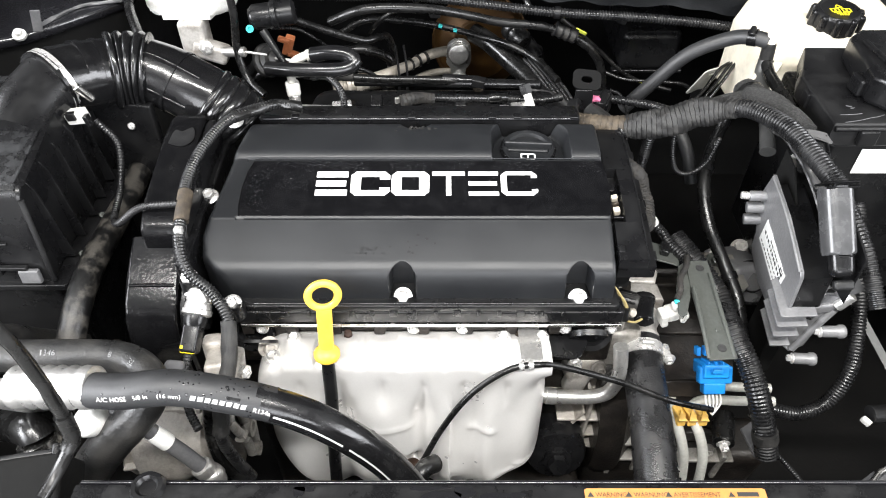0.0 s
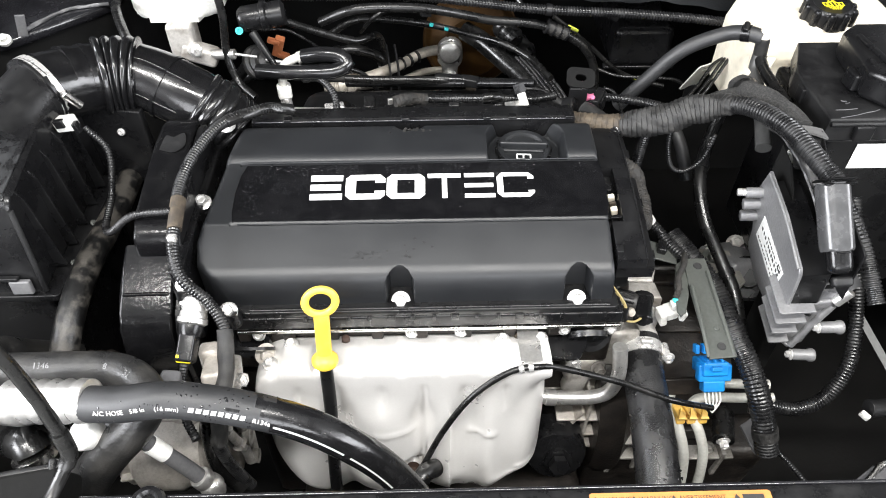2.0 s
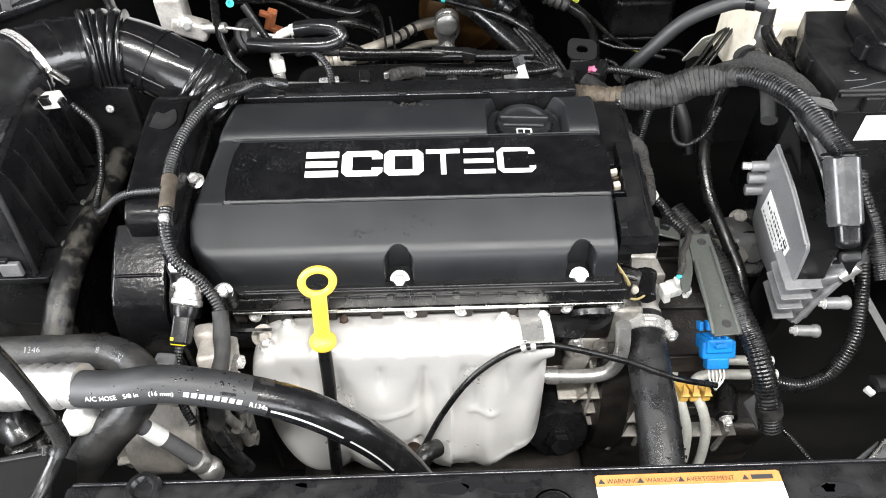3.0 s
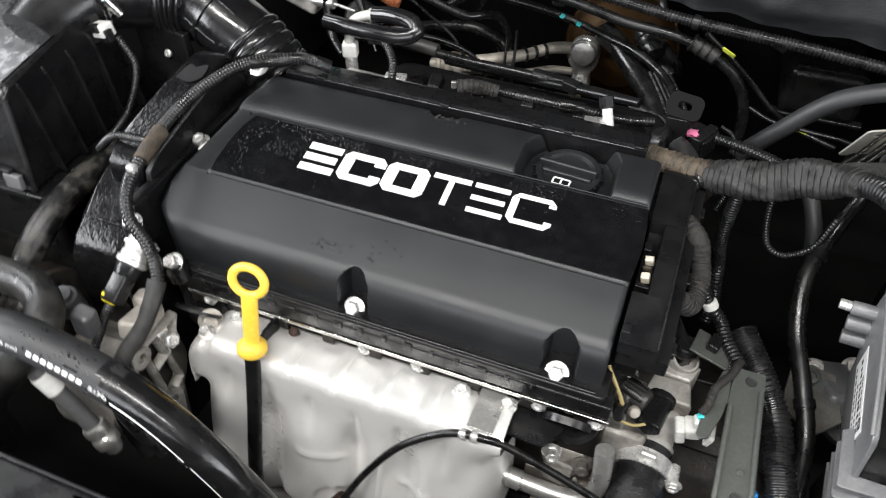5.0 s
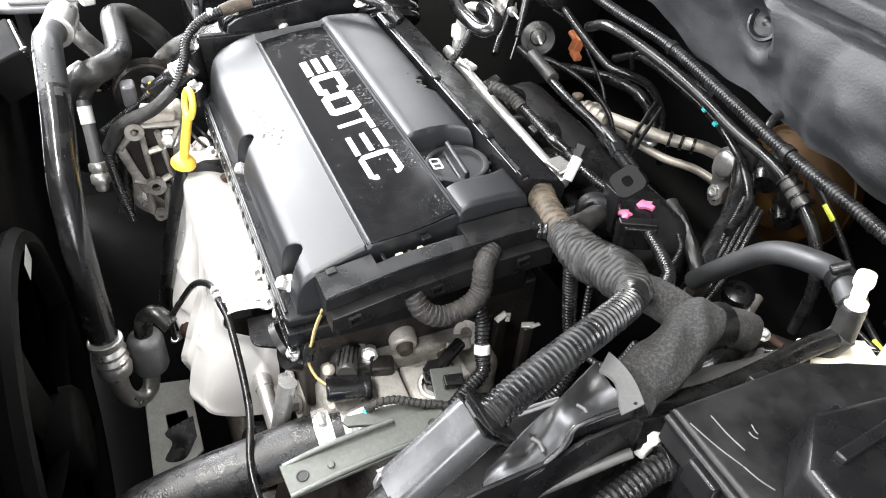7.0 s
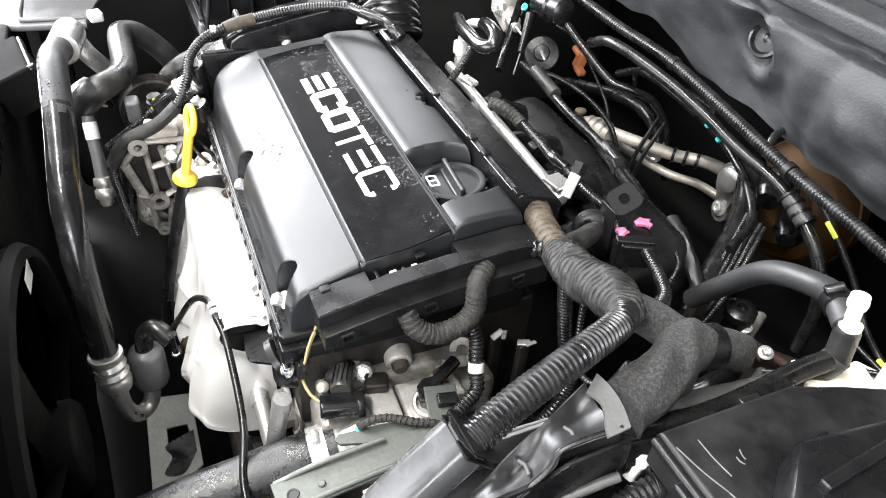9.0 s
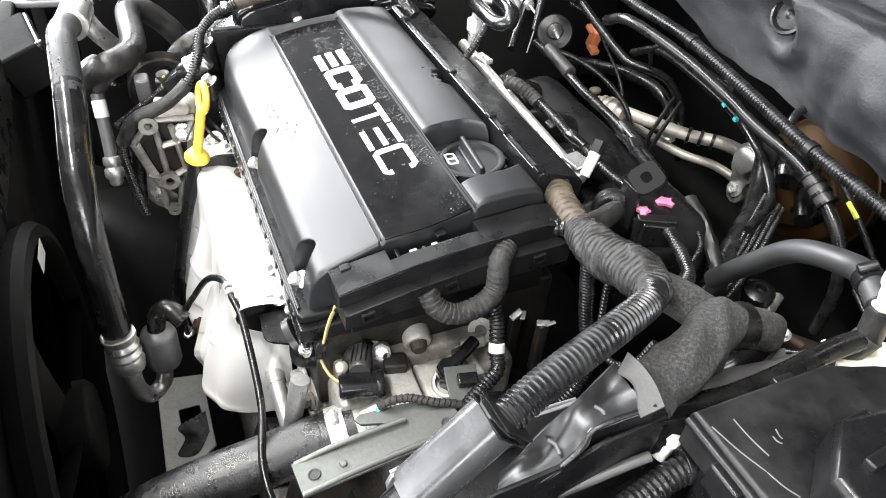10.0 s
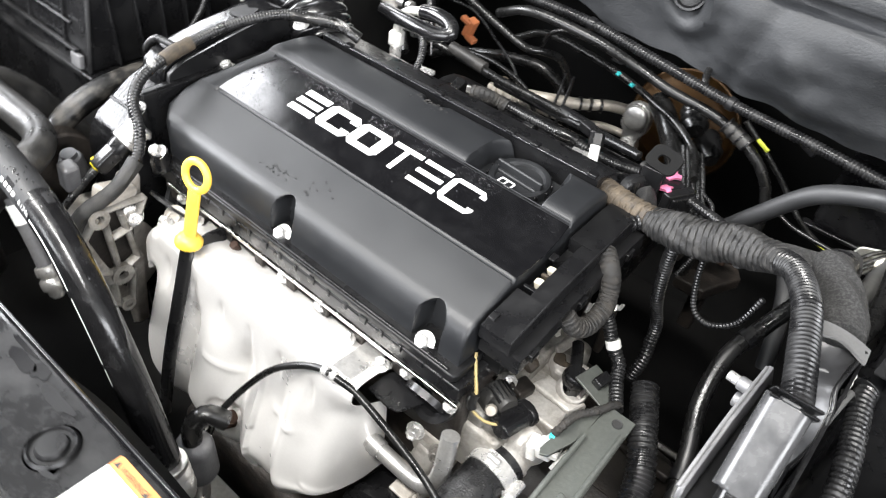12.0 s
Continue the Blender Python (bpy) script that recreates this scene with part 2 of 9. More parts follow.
def base_of(ob):
    at = Vector((0, 0, 0))
    while ob is not None:
        at = at + ob.location
        ob = ob.parent
    return at


def finish(name, bm, mat, angle=47):
    """Mesh data with smooth shading in which large faces stay flat and small ones round the edges."""
    me = bpy.data.meshes.new(name)
    bmesh.ops.recalc_face_normals(bm, faces=bm.faces[:])
    bm.normal_update()
    weighted = []
    if len(bm.faces) < 4000:
        limit = math.cos(radians(angle))
        size = {f: f.normal * f.calc_area() for f in bm.faces}
        for f in bm.faces:
            for v in f.verts:
                s = Vector((0, 0, 0))
                for g in v.link_faces:
                    if g.normal.dot(f.normal) > limit:
                        s += size[g]
                weighted.append(s.normalized() if s.length > 0 else f.normal.copy())
    bm.to_mesh(me)
    bm.free()
    me.shade_smooth()
    if weighted:
        me.normals_split_custom_set(weighted)
    else:
        me.set_sharp_from_angle(angle=radians(angle))
    me.materials.append(mat)
    return me


def part(name, bm, mat, parent, label="", angle=47):
    bmesh.ops.translate(bm, verts=bm.verts[:], vec=-base_of(parent))
    ob = new(name, finish(name, bm, mat, angle))
    ob.parent = parent
    return tagged(ob, label)


def single(name, bm, mat, label, category, group="", kind="", angle=47):
    """A thing that is one mesh, with its origin at the middle of its base."""
    lo = [min(v.co[k] for v in bm.verts) for k in range(3)]
    hi = [max(v.co[k] for v in bm.verts) for k in range(3)]
    at = Vector(((lo[0] + hi[0]) / 2, (lo[1] + hi[1]) / 2, lo[2]))
    bmesh.ops.translate(bm, verts=bm.verts[:], vec=-at)
    ob = new(name, finish(name, bm, mat, angle))
    ob.location = at
    return tagged(ob, label, category, group, kind)


def BM():
    return bmesh.new()


def box(bm, c, s, turn=(0, 0, 0), bev=0.0, seg=2):
    m = pose(*c, *turn) @ Matrix.Diagonal((*s, 1))
    r = bmesh.ops.create_cube(bm, size=1, matrix=m)
    if bev:
        edges = {e for v in r["verts"] for e in v.link_edges}
        bmesh.ops.bevel(bm, geom=list(edges), offset=bev, segments=seg, profile=0.5, affect="EDGES", clamp_overlap=True)
    return bm


def lathe(bm, at, axis, profile, seg=24):
    """Revolve (radius, height) pairs round axis from at."""
    q = Vector(axis).normalized().to_track_quat("Z", "Y").to_matrix()
    at = Vector(at)
    rings = []
    for r, h in profile:
        if r <= 1e-6:
            rings.append([bm.verts.new(at + q @ Vector((0, 0, h)))])
        else:
            rings.append([bm.verts.new(at + q @ Vector((r * math.cos(2 * math.pi * k / seg), r * math.sin(2 * math.pi * k / seg), h))) for k in range(seg)])
    for a, b in zip(rings[:-1], rings[1:]):
        for k in range(seg):
            a0, a1, b0, b1 = a[k % len(a)], a[(k + 1) % len(a)], b[k % len(b)], b[(k + 1) % len(b)]
            quad = []
            for v in (a0, a1, b1, b0):
                if v not in quad:
                    quad.append(v)
            if len(quad) > 2:
                bm.faces.new(quad)
    for ring in (rings[0], rings[-1]):
        if len(ring) > 2:
            bm.faces.new(ring)
    return bm


def rod(bm, p0, p1, r, r2=None, seg=18, bev=0.0008):
    axis = Vector(p1) - Vector(p0)
    h, r2 = axis.length, r if r2 is None else r2
    return lathe(bm, p0, axis, [(0, 0), (r - bev, 0), (r, bev), (r2, h - bev), (r2 - bev, h), (0, h)], seg)


def spline(pts, step=0.004):
    """Points along a smooth line through pts, about step apart."""
    p = [Vector(v) for v in pts]
    p = [2 * p[0] - p[1]] + p + [2 * p[-1] - p[-2]]
    raw = []
    for i in range(1, len(p) - 2):
        a, b, c, d = p[i - 1], p[i], p[i + 1], p[i + 2]
        for k in range(24):
            u = k / 24
            raw.append(0.5 * ((2 * b) + (c - a) * u + (2 * a - 5 * b + 4 * c - d) * u * u + (3 * b - a - 3 * c + d) * u ** 3))
    raw.append(p[-2])
    out, left = [raw[0]], step
    for a, b in zip(raw[:-1], raw[1:]):
        length = (b - a).length
        done = 0.0
        while length - done >= left:
            done += left
            out.append(a.lerp(b, done / length))
            left = step
        left -= length - done
    if (out[-1] - raw[-1]).length > step * 0.3:
        out.append(raw[-1])
    return out


def frames_along(line):
    """Tangent and two sides at each point, without twist."""
    tangents = [(line[min(i + 1, len(line) - 1)] - line[max(i - 1, 0)]).normalized() for i in range(len(line))]
    ref = Vector((0, -0.6, 0.8)) if abs(tangents[0].dot(Vector((0, -0.6, 0.8)))) < 0.9 else Vector((1, 0, 0))
    n = (ref - tangents[0] * ref.dot(tangents[0])).normalized()
    rows = []
    for t in tangents:
        n = (n - t * n.dot(t)).normalized()
        rows.append((t, n, t.cross(n)))
    return rows


def sweep(bm, pts, r, seg=14, step=0.005, rib=None, lump=0.0, flat=1.0, cap=True, spiral=None):
    """A tube along a smooth line; rib=(pitch, depth) makes corrugations, spiral=(pitch, depth) lapped tape turns, lump an uneven wrap."""
    line = spline(pts, rib[0] / 4 if rib else step)
    rows = frames_along(line)
    rings = []
    run = 0.0
    for i, (p, (t, n, b)) in enumerate(zip(line, rows)):
        run += (p - line[i - 1]).length if i else 0.0
        rad = r(i / max(1, len(line) - 1)) if callable(r) else r
        if rib:
            rad -= rib[1] if i % 4 in (2, 3) else 0
        ring = []
        for k in range(seg):
            a = 2 * math.pi * k / seg
            rk = rad * (1 + lump * noise.noise(p * 60 + Vector((math.cos(a), math.sin(a), 0)) * 1.5)) if lump else rad
            if spiral:
                lap = (run / spiral[0] + k / seg + 0.12 * noise.noise(p * 90 + n * math.cos(a))) % 1.0
                rk += spiral[1] * (lap if lap > 0.07 else -0.35)
            ring.append(bm.verts.new(p + n * (rk * math.cos(a)) + b * (rk * flat * math.sin(a))))
        rings.append(ring)
    for a, b in zip(rings[:-1], rings[1:]):
        for k in range(seg):
            bm.faces.new((a[k], a[(k + 1) % seg], b[(k + 1) % seg], b[k]))
    if cap:
        bm.faces.new(rings[0])
        bm.faces.new(rings[-1])
    return bm


def prism(bm, outline, at, u, v, depth, bev=0.0):
    """Extrude a flat outline [(a, b)...] in the plane u, v by depth along u x v."""
    u, v, at = Vector(u).normalized(), Vector(v).normalized(), Vector(at)
    w = u.cross(v) * depth
    low = [bm.verts.new(at + u * a + v * b) for a, b in outline]
    top = [bm.verts.new(at + u * a + v * b + w) for a, b in outline]
    f0, f1 = bm.faces.new(low), bm.faces.new(top)
    n = len(low)
    sides = [bm.faces.new((low[k], low[(k + 1) % n], top[(k + 1) % n], top[k])) for k in range(n)]
    if bev:
        bmesh.ops.bevel(bm, geom=list({e for f in (f0, f1) for e in f.edges}), offset=bev, segments=2, profile=0.5, affect="EDGES", clamp_overlap=True)
    return bm


def rounded(w, h, r, n=5):
    pts = []
    for cx, cy, a0 in ((w / 2 - r, h / 2 - r, 0), (-w / 2 + r, h / 2 - r, 90), (-w / 2 + r, -h / 2 + r, 180), (w / 2 - r, -h / 2 + r, 270)):
        for k in range(n + 1):
            a = radians(a0 + 90 * k / n)
            pts.append((cx + r * math.cos(a), cy + r * math.sin(a)))
    return pts


def ring_plate(bm, outer, inner, at, u, v, depth):
    """A flat plate with a hole: two outlines with the same number of points."""
    u, v, at = Vector(u).normalized(), Vector(v).normalized(), Vector(at)
    w = u.cross(v) * depth
    loops = [[bm.verts.new(at + u * a + v * b + off) for a, b in line] for line, off in ((outer, w * 0), (outer, w), (inner, w), (inner, w * 0))]
    n = len(outer)
    for a, b in zip(loops, loops[1:] + loops[:1]):
        for k in range(n):
            bm.faces.new((a[k], a[(k + 1) % n], b[(k + 1) % n], b[k]))
    return bm


def circle(r, n=24, cx=0.0, cy=0.0):
    return [(cx + r * math.cos(2 * math.pi * k / n), cy + r * math.sin(2 * math.pi * k / n)) for k in range(n)]


def hex_bolt(bm, at, axis, r=0.007, h=0.006):
    lathe(bm, at, axis, [(0, 0), (r * 1.45, 0), (r * 1.5, 0.0012), (r * 1.3, 0.002), (r * 1.02, 0.0024)], 20)
    lathe(bm, at, axis, [(r, 0.002), (r, h - 0.001), (r * 0.85, h), (r * 0.55, h), (r * 0.5, h - 0.0015), (0, h - 0.0015)], 6)
    return bm


def letters(body, size, place):
    """Built-in letters as a bmesh; place maps the flat (x, y) to the world."""
    data = bpy.data.curves.new("print", "FONT")
    data.body, data.size, data.resolution_u = body, size, 3
    ob = new("print", data)
    bpy.context.view_layer.update()
    me = bpy.data.meshes.new_from_object(ob.evaluated_get(bpy.context.evaluated_depsgraph_get()))
    bpy.data.objects.remove(ob)
    bpy.data.curves.remove(data)
    bm = BM()
    bm.from_mesh(me)
    bpy.data.meshes.remove(me)
    for v in bm.verts:
        v.co = place(v.co.x, v.co.y)
    return bm


def hose_thing(name, pts, r, mat, label, category="hose", part_name="tube", **kw):
    """A hose or conduit as a thing with its tube as a part."""
    root = thing(name, pts[0], label, category)
    part(part_name, sweep(BM(), pts, r, **kw), mat, root)
    return root


def clamp_on(root, pts, s, r, mat, width=0.011, name="hose_clamp"):
    """A worm-drive band round the hose at the share s of its length."""
    line = spline(pts, 0.003)
    i = min(len(line) - 2, max(1, round(s * (len(line) - 1))))
    t = (line[i + 1] - line[i - 1]).normalized()
    p = line[i] - t * width / 2
    bm = lathe(BM(), p, t, [(r, 0), (r + 0.0014, 0), (r + 0.0014, width), (r, width)], 24)
    band = part(name, bm, mat, root)
    if name == "hose_clamp":
        n = (Vector((0, -0.5, 0.85)) - t * Vector((0, -0.5, 0.85)).dot(t)).normalized()
        c = line[i] + n * (r + 0.003)
        side = t.cross(n)
        part("clamp_screw", rod(BM(), c - side * 0.006, c + side * 0.006, 0.0034), mat, band)
    return band


def wires(name, pts, r, mat, label, category="wire", parent=None, part_name="wire"):
    return hose_thing(name, pts, r, mat, label, category, part_name, seg=8, step=0.006)


# ---------------------------------------------------------------- garage round the car
def step01(a, b, v):
    t = min(1, max(0, (v - a) / (b - a)))
    return t * t * (3 - 2 * t)


def slab(name, c, s, mat, label, category="wall"):
    return single(name, box(BM(), c, s), mat, label, category, kind="structure")


slab("floor", (0, 0.5, -0.05), (6.2, 7.2, 0.1), CONCRETE, "bare grey concrete garage floor", "floor")
# Ceiling out of view, kept pale to bounce light and give the panel sheen.
slab("ceiling", (0, 0.5, 3.85), (6.2, 7.2, 0.1), CEILPAINT, "unseen off-white garage ceiling that bounces light", "ceiling")
slab("wall_north", (0, 4.05, 1.9), (6.2, 0.1, 3.8), DARKWALL, "dark painted garage wall")


def pierced_wall(name, side, a0, a1, label):
    """A wall with its openings cut through, 0.1 thick and 3.8 high."""
    bm = BM()

    def block(a, b, low, high):
        if b - a > 0.001 and high - low > 0.001:
            c, s = (a + b) / 2, b - a
            x = {"west": -3.05, "east": 3.05, "south": 0}[side]
            if side == "south":
                box(bm, (c, -3.05, (low + high) / 2), (s, 0.1, high - low))
            else:
                box(bm, (x, c, (low + high) / 2), (0.1, s, high - low))

    at = a0
    for sd, a, b, low, high, _ in sorted(OPENINGS, key=lambda o: o[1]):
        if sd != side:
            continue
        block(at, a, 0, 3.8)
        block(a, b, 0, low)
        block(a, b, high, 3.8)
        at = b
    block(at, a1, 0, 3.8)
    return single(name, bm, WALLPAINT, label, "wall", kind="structure")


pierced_wall("wall_west", "west", -3.0, 4.0, "grey painted garage wall with two high windows")
pierced_wall("wall_east", "east", -3.0, 4.0, "grey painted garage wall with an unseen opening added for fill light")
pierced_wall("wall_south", "south", -3.1, 3.1, "grey painted garage wall with a wide opening")
# Frames added round the opening lamps; all of them stay out of view.
for number, (side, a, b, low, high, _) in enumerate(OPENINGS, 1):
    win = thing("window_%d" % number, {"west": (-3.0, (a + b) / 2, low), "east": (3.0, (a + b) / 2, low), "south": ((a + b) / 2, -3.0, low)}[side], "white framed window out of view, added round a lamp", "window", kind="structure")
    for c0, c1, z0, z1 in ((a, b, low, low + 0.05), (a, b, high - 0.05, high), (a, a + 0.05, low + 0.05, high - 0.05), (b - 0.05, b, low + 0.05, high - 0.05)):
        size, mid = c1 - c0, (c0 + c1) / 2
        bar = BM()
        if side == "south":
            box(bar, (mid, -3.05, (z0 + z1) / 2), (size, 0.06, z1 - z0), bev=0.004)
        else:
            box(bar, (-3.05 if side == "west" else 3.05, mid, (z0 + z1) / 2), (0.06, size, z1 - z0), bev=0.004)
        part("window_frame", bar, WHITE, win)

# car body round the engine
slab("undertray", (0, 0.62, 0.33), (1.5, 1.2, 0.02), DEEPBLACK, "dirty black plastic tray, darkened for the shade under the engine", "tray")
slab("inner_fender_left", (-0.74, 0.72, 0.66), (0.03, 1.0, 0.64), MATTBLACK, "matt black inner wing panel", "car panel")
slab("inner_fender_right", (0.78, 0.72, 0.66), (0.03, 1.0, 0.64), MATTBLACK, "matt black inner wing panel", "car panel")
slab("bulkhead", (0, 1.235, 0.68), (1.5, 0.03, 0.72), MATTBLACK, "matt black bulkhead behind the engine", "car panel")
hood = BM()
box(hood, (0, 0.86, 1.52), (1.5, 1.08, 0.03), (-52, 0, 0), 0.012)
single("hood", hood, MATTBLACK, "raised black underside of the open hood", "hood", kind="structure")

# ---------------------------------------------------------------- insulation on the bulkhead
def firewall_pad():
    root = thing("insulation_pad", (0.1, 0.95, 0.84), "dark grey moulded insulation pad on the bulkhead", "insulation")
    bm = BM()
    nx, nz = 190, 56
    rows = []
    for j in range(nz + 1):
        row = []
        for i in range(nx + 1):
            x = -0.62 + 1.34 * i / nx
            w = j / nz
            low = 0.89 - 0.026 * step01(-0.12, 0.02, x) - 0.012 * step01(0.1, 0.16, x) - 0.18 * max(0, x - 0.12) ** 2
            low += 0.0025 * math.sin(x * 41) + 0.0015 * math.sin(x * 97 + 1)
            z = low + (1.0 - low) * w
            y = 0.985 - 0.05 * w + 0.25 * max(0, -x - 0.2) ** 2
            # sunk seat of the fastener with the raised lip that curls round it
            d = math.hypot((x - 0.068) * 1.1, z - 0.946)
            y += 0.02 * (1 - step01(0.016, 0.034, d))
            y -= 0.009 * math.exp(-((d - 0.042) / 0.009) ** 2) * step01(-0.01, 0.03, x - 0.055)
            # broad swelling to its side, cut by a shallow groove
            y -= 0.014 * step01(0.1, 0.15, x) * (1 - step01(0.95, 0.985, z)) * step01(0.0, 0.25, w)
            y += 0.006 * math.exp(-((x - 0.155 - 0.3 * (z - 0.9)) / 0.012) ** 2)
            for bx, bz, br, bh in ((0.205, 0.925, 0.017, -0.009), (0.235, 0.905, 0.014, 0.006), (0.0, 0.92, 0.03, 0.012), (-0.06, 0.95, 0.03, -0.008), (-0.2, 0.94, 0.05, -0.012), (0.36, 0.93, 0.05, 0.012), (0.29, 0.96, 0.03, -0.007)):
                k = ((x - bx) / br) ** 2 + ((z - bz) / br) ** 2
                y += bh * math.exp(-k)
            # fold below the top flange
            y += 0.010 * step01(0.972, 0.98, z)
            y += 0.005 * math.sin(x * 23) * math.sin(w * 5) + 0.0035 * noise.noise(Vector((x * 14, z * 22, 4))) + 0.0012 * noise.noise(Vector((x * 55, z * 60, 9)))
            row.append(bm.verts.new((x, y, z)))
        rows.append(row)
    for a, b in zip(rows[:-1], rows[1:]):
        for i in range(nx):
            bm.faces.new((a[i], a[i + 1], b[i + 1], b[i]))
    r = bmesh.ops.extrude_face_region(bm, geom=bm.faces[:])
    bmesh.ops.translate(bm, verts=[v for v in r["geom"] if isinstance(v, bmesh.types.BMVert)], vec=(0, 0.03, 0.0))
    part("pad", bm, FOAM, root)
    plug = lathe(BM(), (0.068, 0.973, 0.945), (0.1, -0.85, 0.35), [(0, 0.002), (0.004, 0.002), (0.006, 0.0006), (0.014, 0.0006), (0.017, 0.004), (0.0195, 0.0035), (0.0205, 0.0)], 32)
    part("fastener", plug, PLASTIC, root, "round black plastic push fastener")
    part("edge_clip", sweep(BM(), [(0.116, 0.99, 0.868), (0.12, 0.972, 0.862), (0.126, 0.962, 0.853)], 0.0045, seg=12), RUBBER, root, "black rubber edge clip")
    part("edge_clip", box(BM(), (0.262, 0.966, 0.835), (0.018, 0.006, 0.012), (0, 25, 0), 0.002), PLASTIC, root, "slotted black edge clip")


firewall_pad()
cowl = BM()
box(cowl, (0.1, 1.02, 1.01), (1.4, 0.18, 0.02), (4, 0, 0), 0.005)
box(cowl, (0.1, 0.99, 1.028), (1.4, 0.06, 0.014), (14, 0, 0), 0.004)
single("cowl", cowl, FOAM, "grey plastic cowl strip above the bulkhead", "cowl", kind="structure")

# ---------------------------------------------------------------- front panel and fan shroud
def front_panel():
    root = thing("radiator_cover", (0, 0.214, 0.84), "black plastic cover over the radiator support", "cover")
    bm = BM()
    prof = [(0.176, 0.79), (0.1765, 0.848), (0.180, 0.852), (0.2325, 0.852), (0.2355, 0.8512), (0.2365, 0.8485), (0.2395, 0.8475), (0.2405, 0.79)]
    prism(bm, prof, (-0.262, 0, 0), (0, 1, 0), (0, 0, 1), 0.96)
    part("panel", bm, DAMP, root)
    rnd = random.Random(12)
    pools = BM()
    for k in range(46):
        cx, cy = rnd.uniform(-0.25, 0.66), rnd.uniform(0.185, 0.236)
        if 0.09 < cx < 0.24 and cy < 0.236:
            continue
        long, wide = rnd.uniform(0.003, 0.016), rnd.uniform(0.0015, 0.006)
        ring = []
        for q in range(22):
            a = 2 * math.pi * q / 22
            f = 1 + 0.55 * noise.noise(Vector((math.cos(a) * 1.3 + k, math.sin(a) * 1.3, k * 0.7)))
            ring.append((cx + long * f * math.cos(a), min(0.2335, max(0.182, cy + wide * f * math.sin(a)))))
        prism(pools, ring, (0, 0, 0.8521), (1, 0, 0), (0, 1, 0), 0.0005)
    tagged(part("water_pool", pools, WATER, root, "thin pools of clear water"), kind="stuff")
    part("push_clip", lathe(BM(), (0.0695, 0.2085, 0.8521), (0, 0, 1), [(0, 0.004), (0.008, 0.004), (0.0095, 0.0006), (0.0115, 0.0006), (0.013, 0.0026), (0.0145, 0), (0.0155, 0)], 28), PLASTIC, root, "round black push clip")
    part("push_clip", lathe(BM(), (-0.2095, 0.2325, 0.8521), (0, 0, 1), [(0, 0.001), (0.006, 0.001), (0.008, 0.004), (0.011, 0.004), (0.0125, 0)], 28), PLASTIC, root, "round black push clip")
    edge = sweep(BM(), [(-0.26, 0.2385, 0.8485), (-0.1, 0.2385, 0.8485), (0.2, 0.2385, 0.8485), (0.6, 0.2385, 0.8485)], 0.0016, seg=8, step=0.05)
    part("edge_trim", edge, PAINT, root)
    lab = thing("warning_label", (0.163, 0.212, 0.8524), "white warning label with an orange heading band on the radiator cover", "label")
    part("paper", prism(BM(), [(0.1, 0.192), (0.228, 0.192), (0.228, 0.224), (0.1, 0.224)], (0, 0, 0.8524), (1, 0, 0), (0, 1, 0), 0.0003), PAPER, lab)
    band = part("heading_band", prism(BM(), [(0.1, 0.2238), (0.228, 0.2238), (0.228, 0.2312), (0.226, 0.2322), (0.102, 0.2322), (0.1, 0.2312)], (0, 0, 0.8524), (1, 0, 0), (0, 1, 0), 0.0003), ORANGE_PAPER, lab, "orange band with black words")
    for word, x in (("WARNING", 0.1075), ("WARNUNG", 0.1345), ("AVERTISSEMENT", 0.1625)):
        part("heading_word", letters(word, 0.0048, lambda a, b, x=x: Vector((x + a * 0.95, 0.2258 + b, 0.8529))), INK, band)
        part("triangle_mark", prism(BM(), [(x - 0.0058, 0.2258), (x - 0.0012, 0.2258), (x - 0.0035, 0.2296)], (0, 0, 0.8528), (1, 0, 0), (0, 1, 0), 0.0002), INK, band)
    part("triangle_mark", prism(BM(), [(0.201, 0.2258), (0.2056, 0.2258), (0.2033, 0.2296)], (0, 0, 0.8528), (1, 0, 0), (0, 1, 0), 0.0002), INK, band)
    part("heading_word", prism(BM(), [(0.2075, 0.226), (0.2225, 0.226), (0.2225, 0.2292), (0.2075, 0.2292)], (0, 0, 0.8528), (1, 0, 0), (0, 1, 0), 0.0002), INK, band, "unreadable dark bar")


front_panel()


def fan_shroud():
    root = thing("fan_shroud", (0, 0.25, 0.36), "black plastic radiator fan shroud facing the engine", "fan shroud")
    bm = box(BM(), (0, 0.226, 0.58), (1.3, 0.022, 0.44), bev=0.004)
    part("panel", bm, DEEPBLACK, root)
    part("fan_ring", lathe(BM(), (0.06, 0.238, 0.6), (0, 1, 0), [(0.2, 0), (0.204, 0.012), (0.199, 0.02), (0.188, 0.022), (0.182, 0.016), (0.182, 0)], 64), DEEPBLACK, root)
    part("motor", lathe(BM(), (0.06, 0.238, 0.6), (0, 1, 0), [(0, 0.03), (0.04, 0.03), (0.046, 0.024), (0.048, 0)], 32), DEEPBLACK, root)
    for k in range(7):
        a = 2 * math.pi * k / 7 + 0.3
        blade = BM()
        sweep(blade, [(0.06 + rr * math.cos(a + 0.9 * rr), 0.242, 0.6 + rr * math.sin(a + 0.9 * rr)) for rr in (0.045, 0.09, 0.135, 0.178)], 0.003, seg=8, step=0.02, flat=7.0)
        part("fan_blade", blade, DEEPBLACK, root)
    part("sticker", prism(BM(), [(-0.004, 0.0), (0.03, 0.004), (0.03, 0.022), (-0.004, 0.018)], (-0.02, 0.2605, 0.752), (1, 0, 0), (0, 0, 1), -0.0004), PAPER, root, "small white sticker")


fan_shroud()

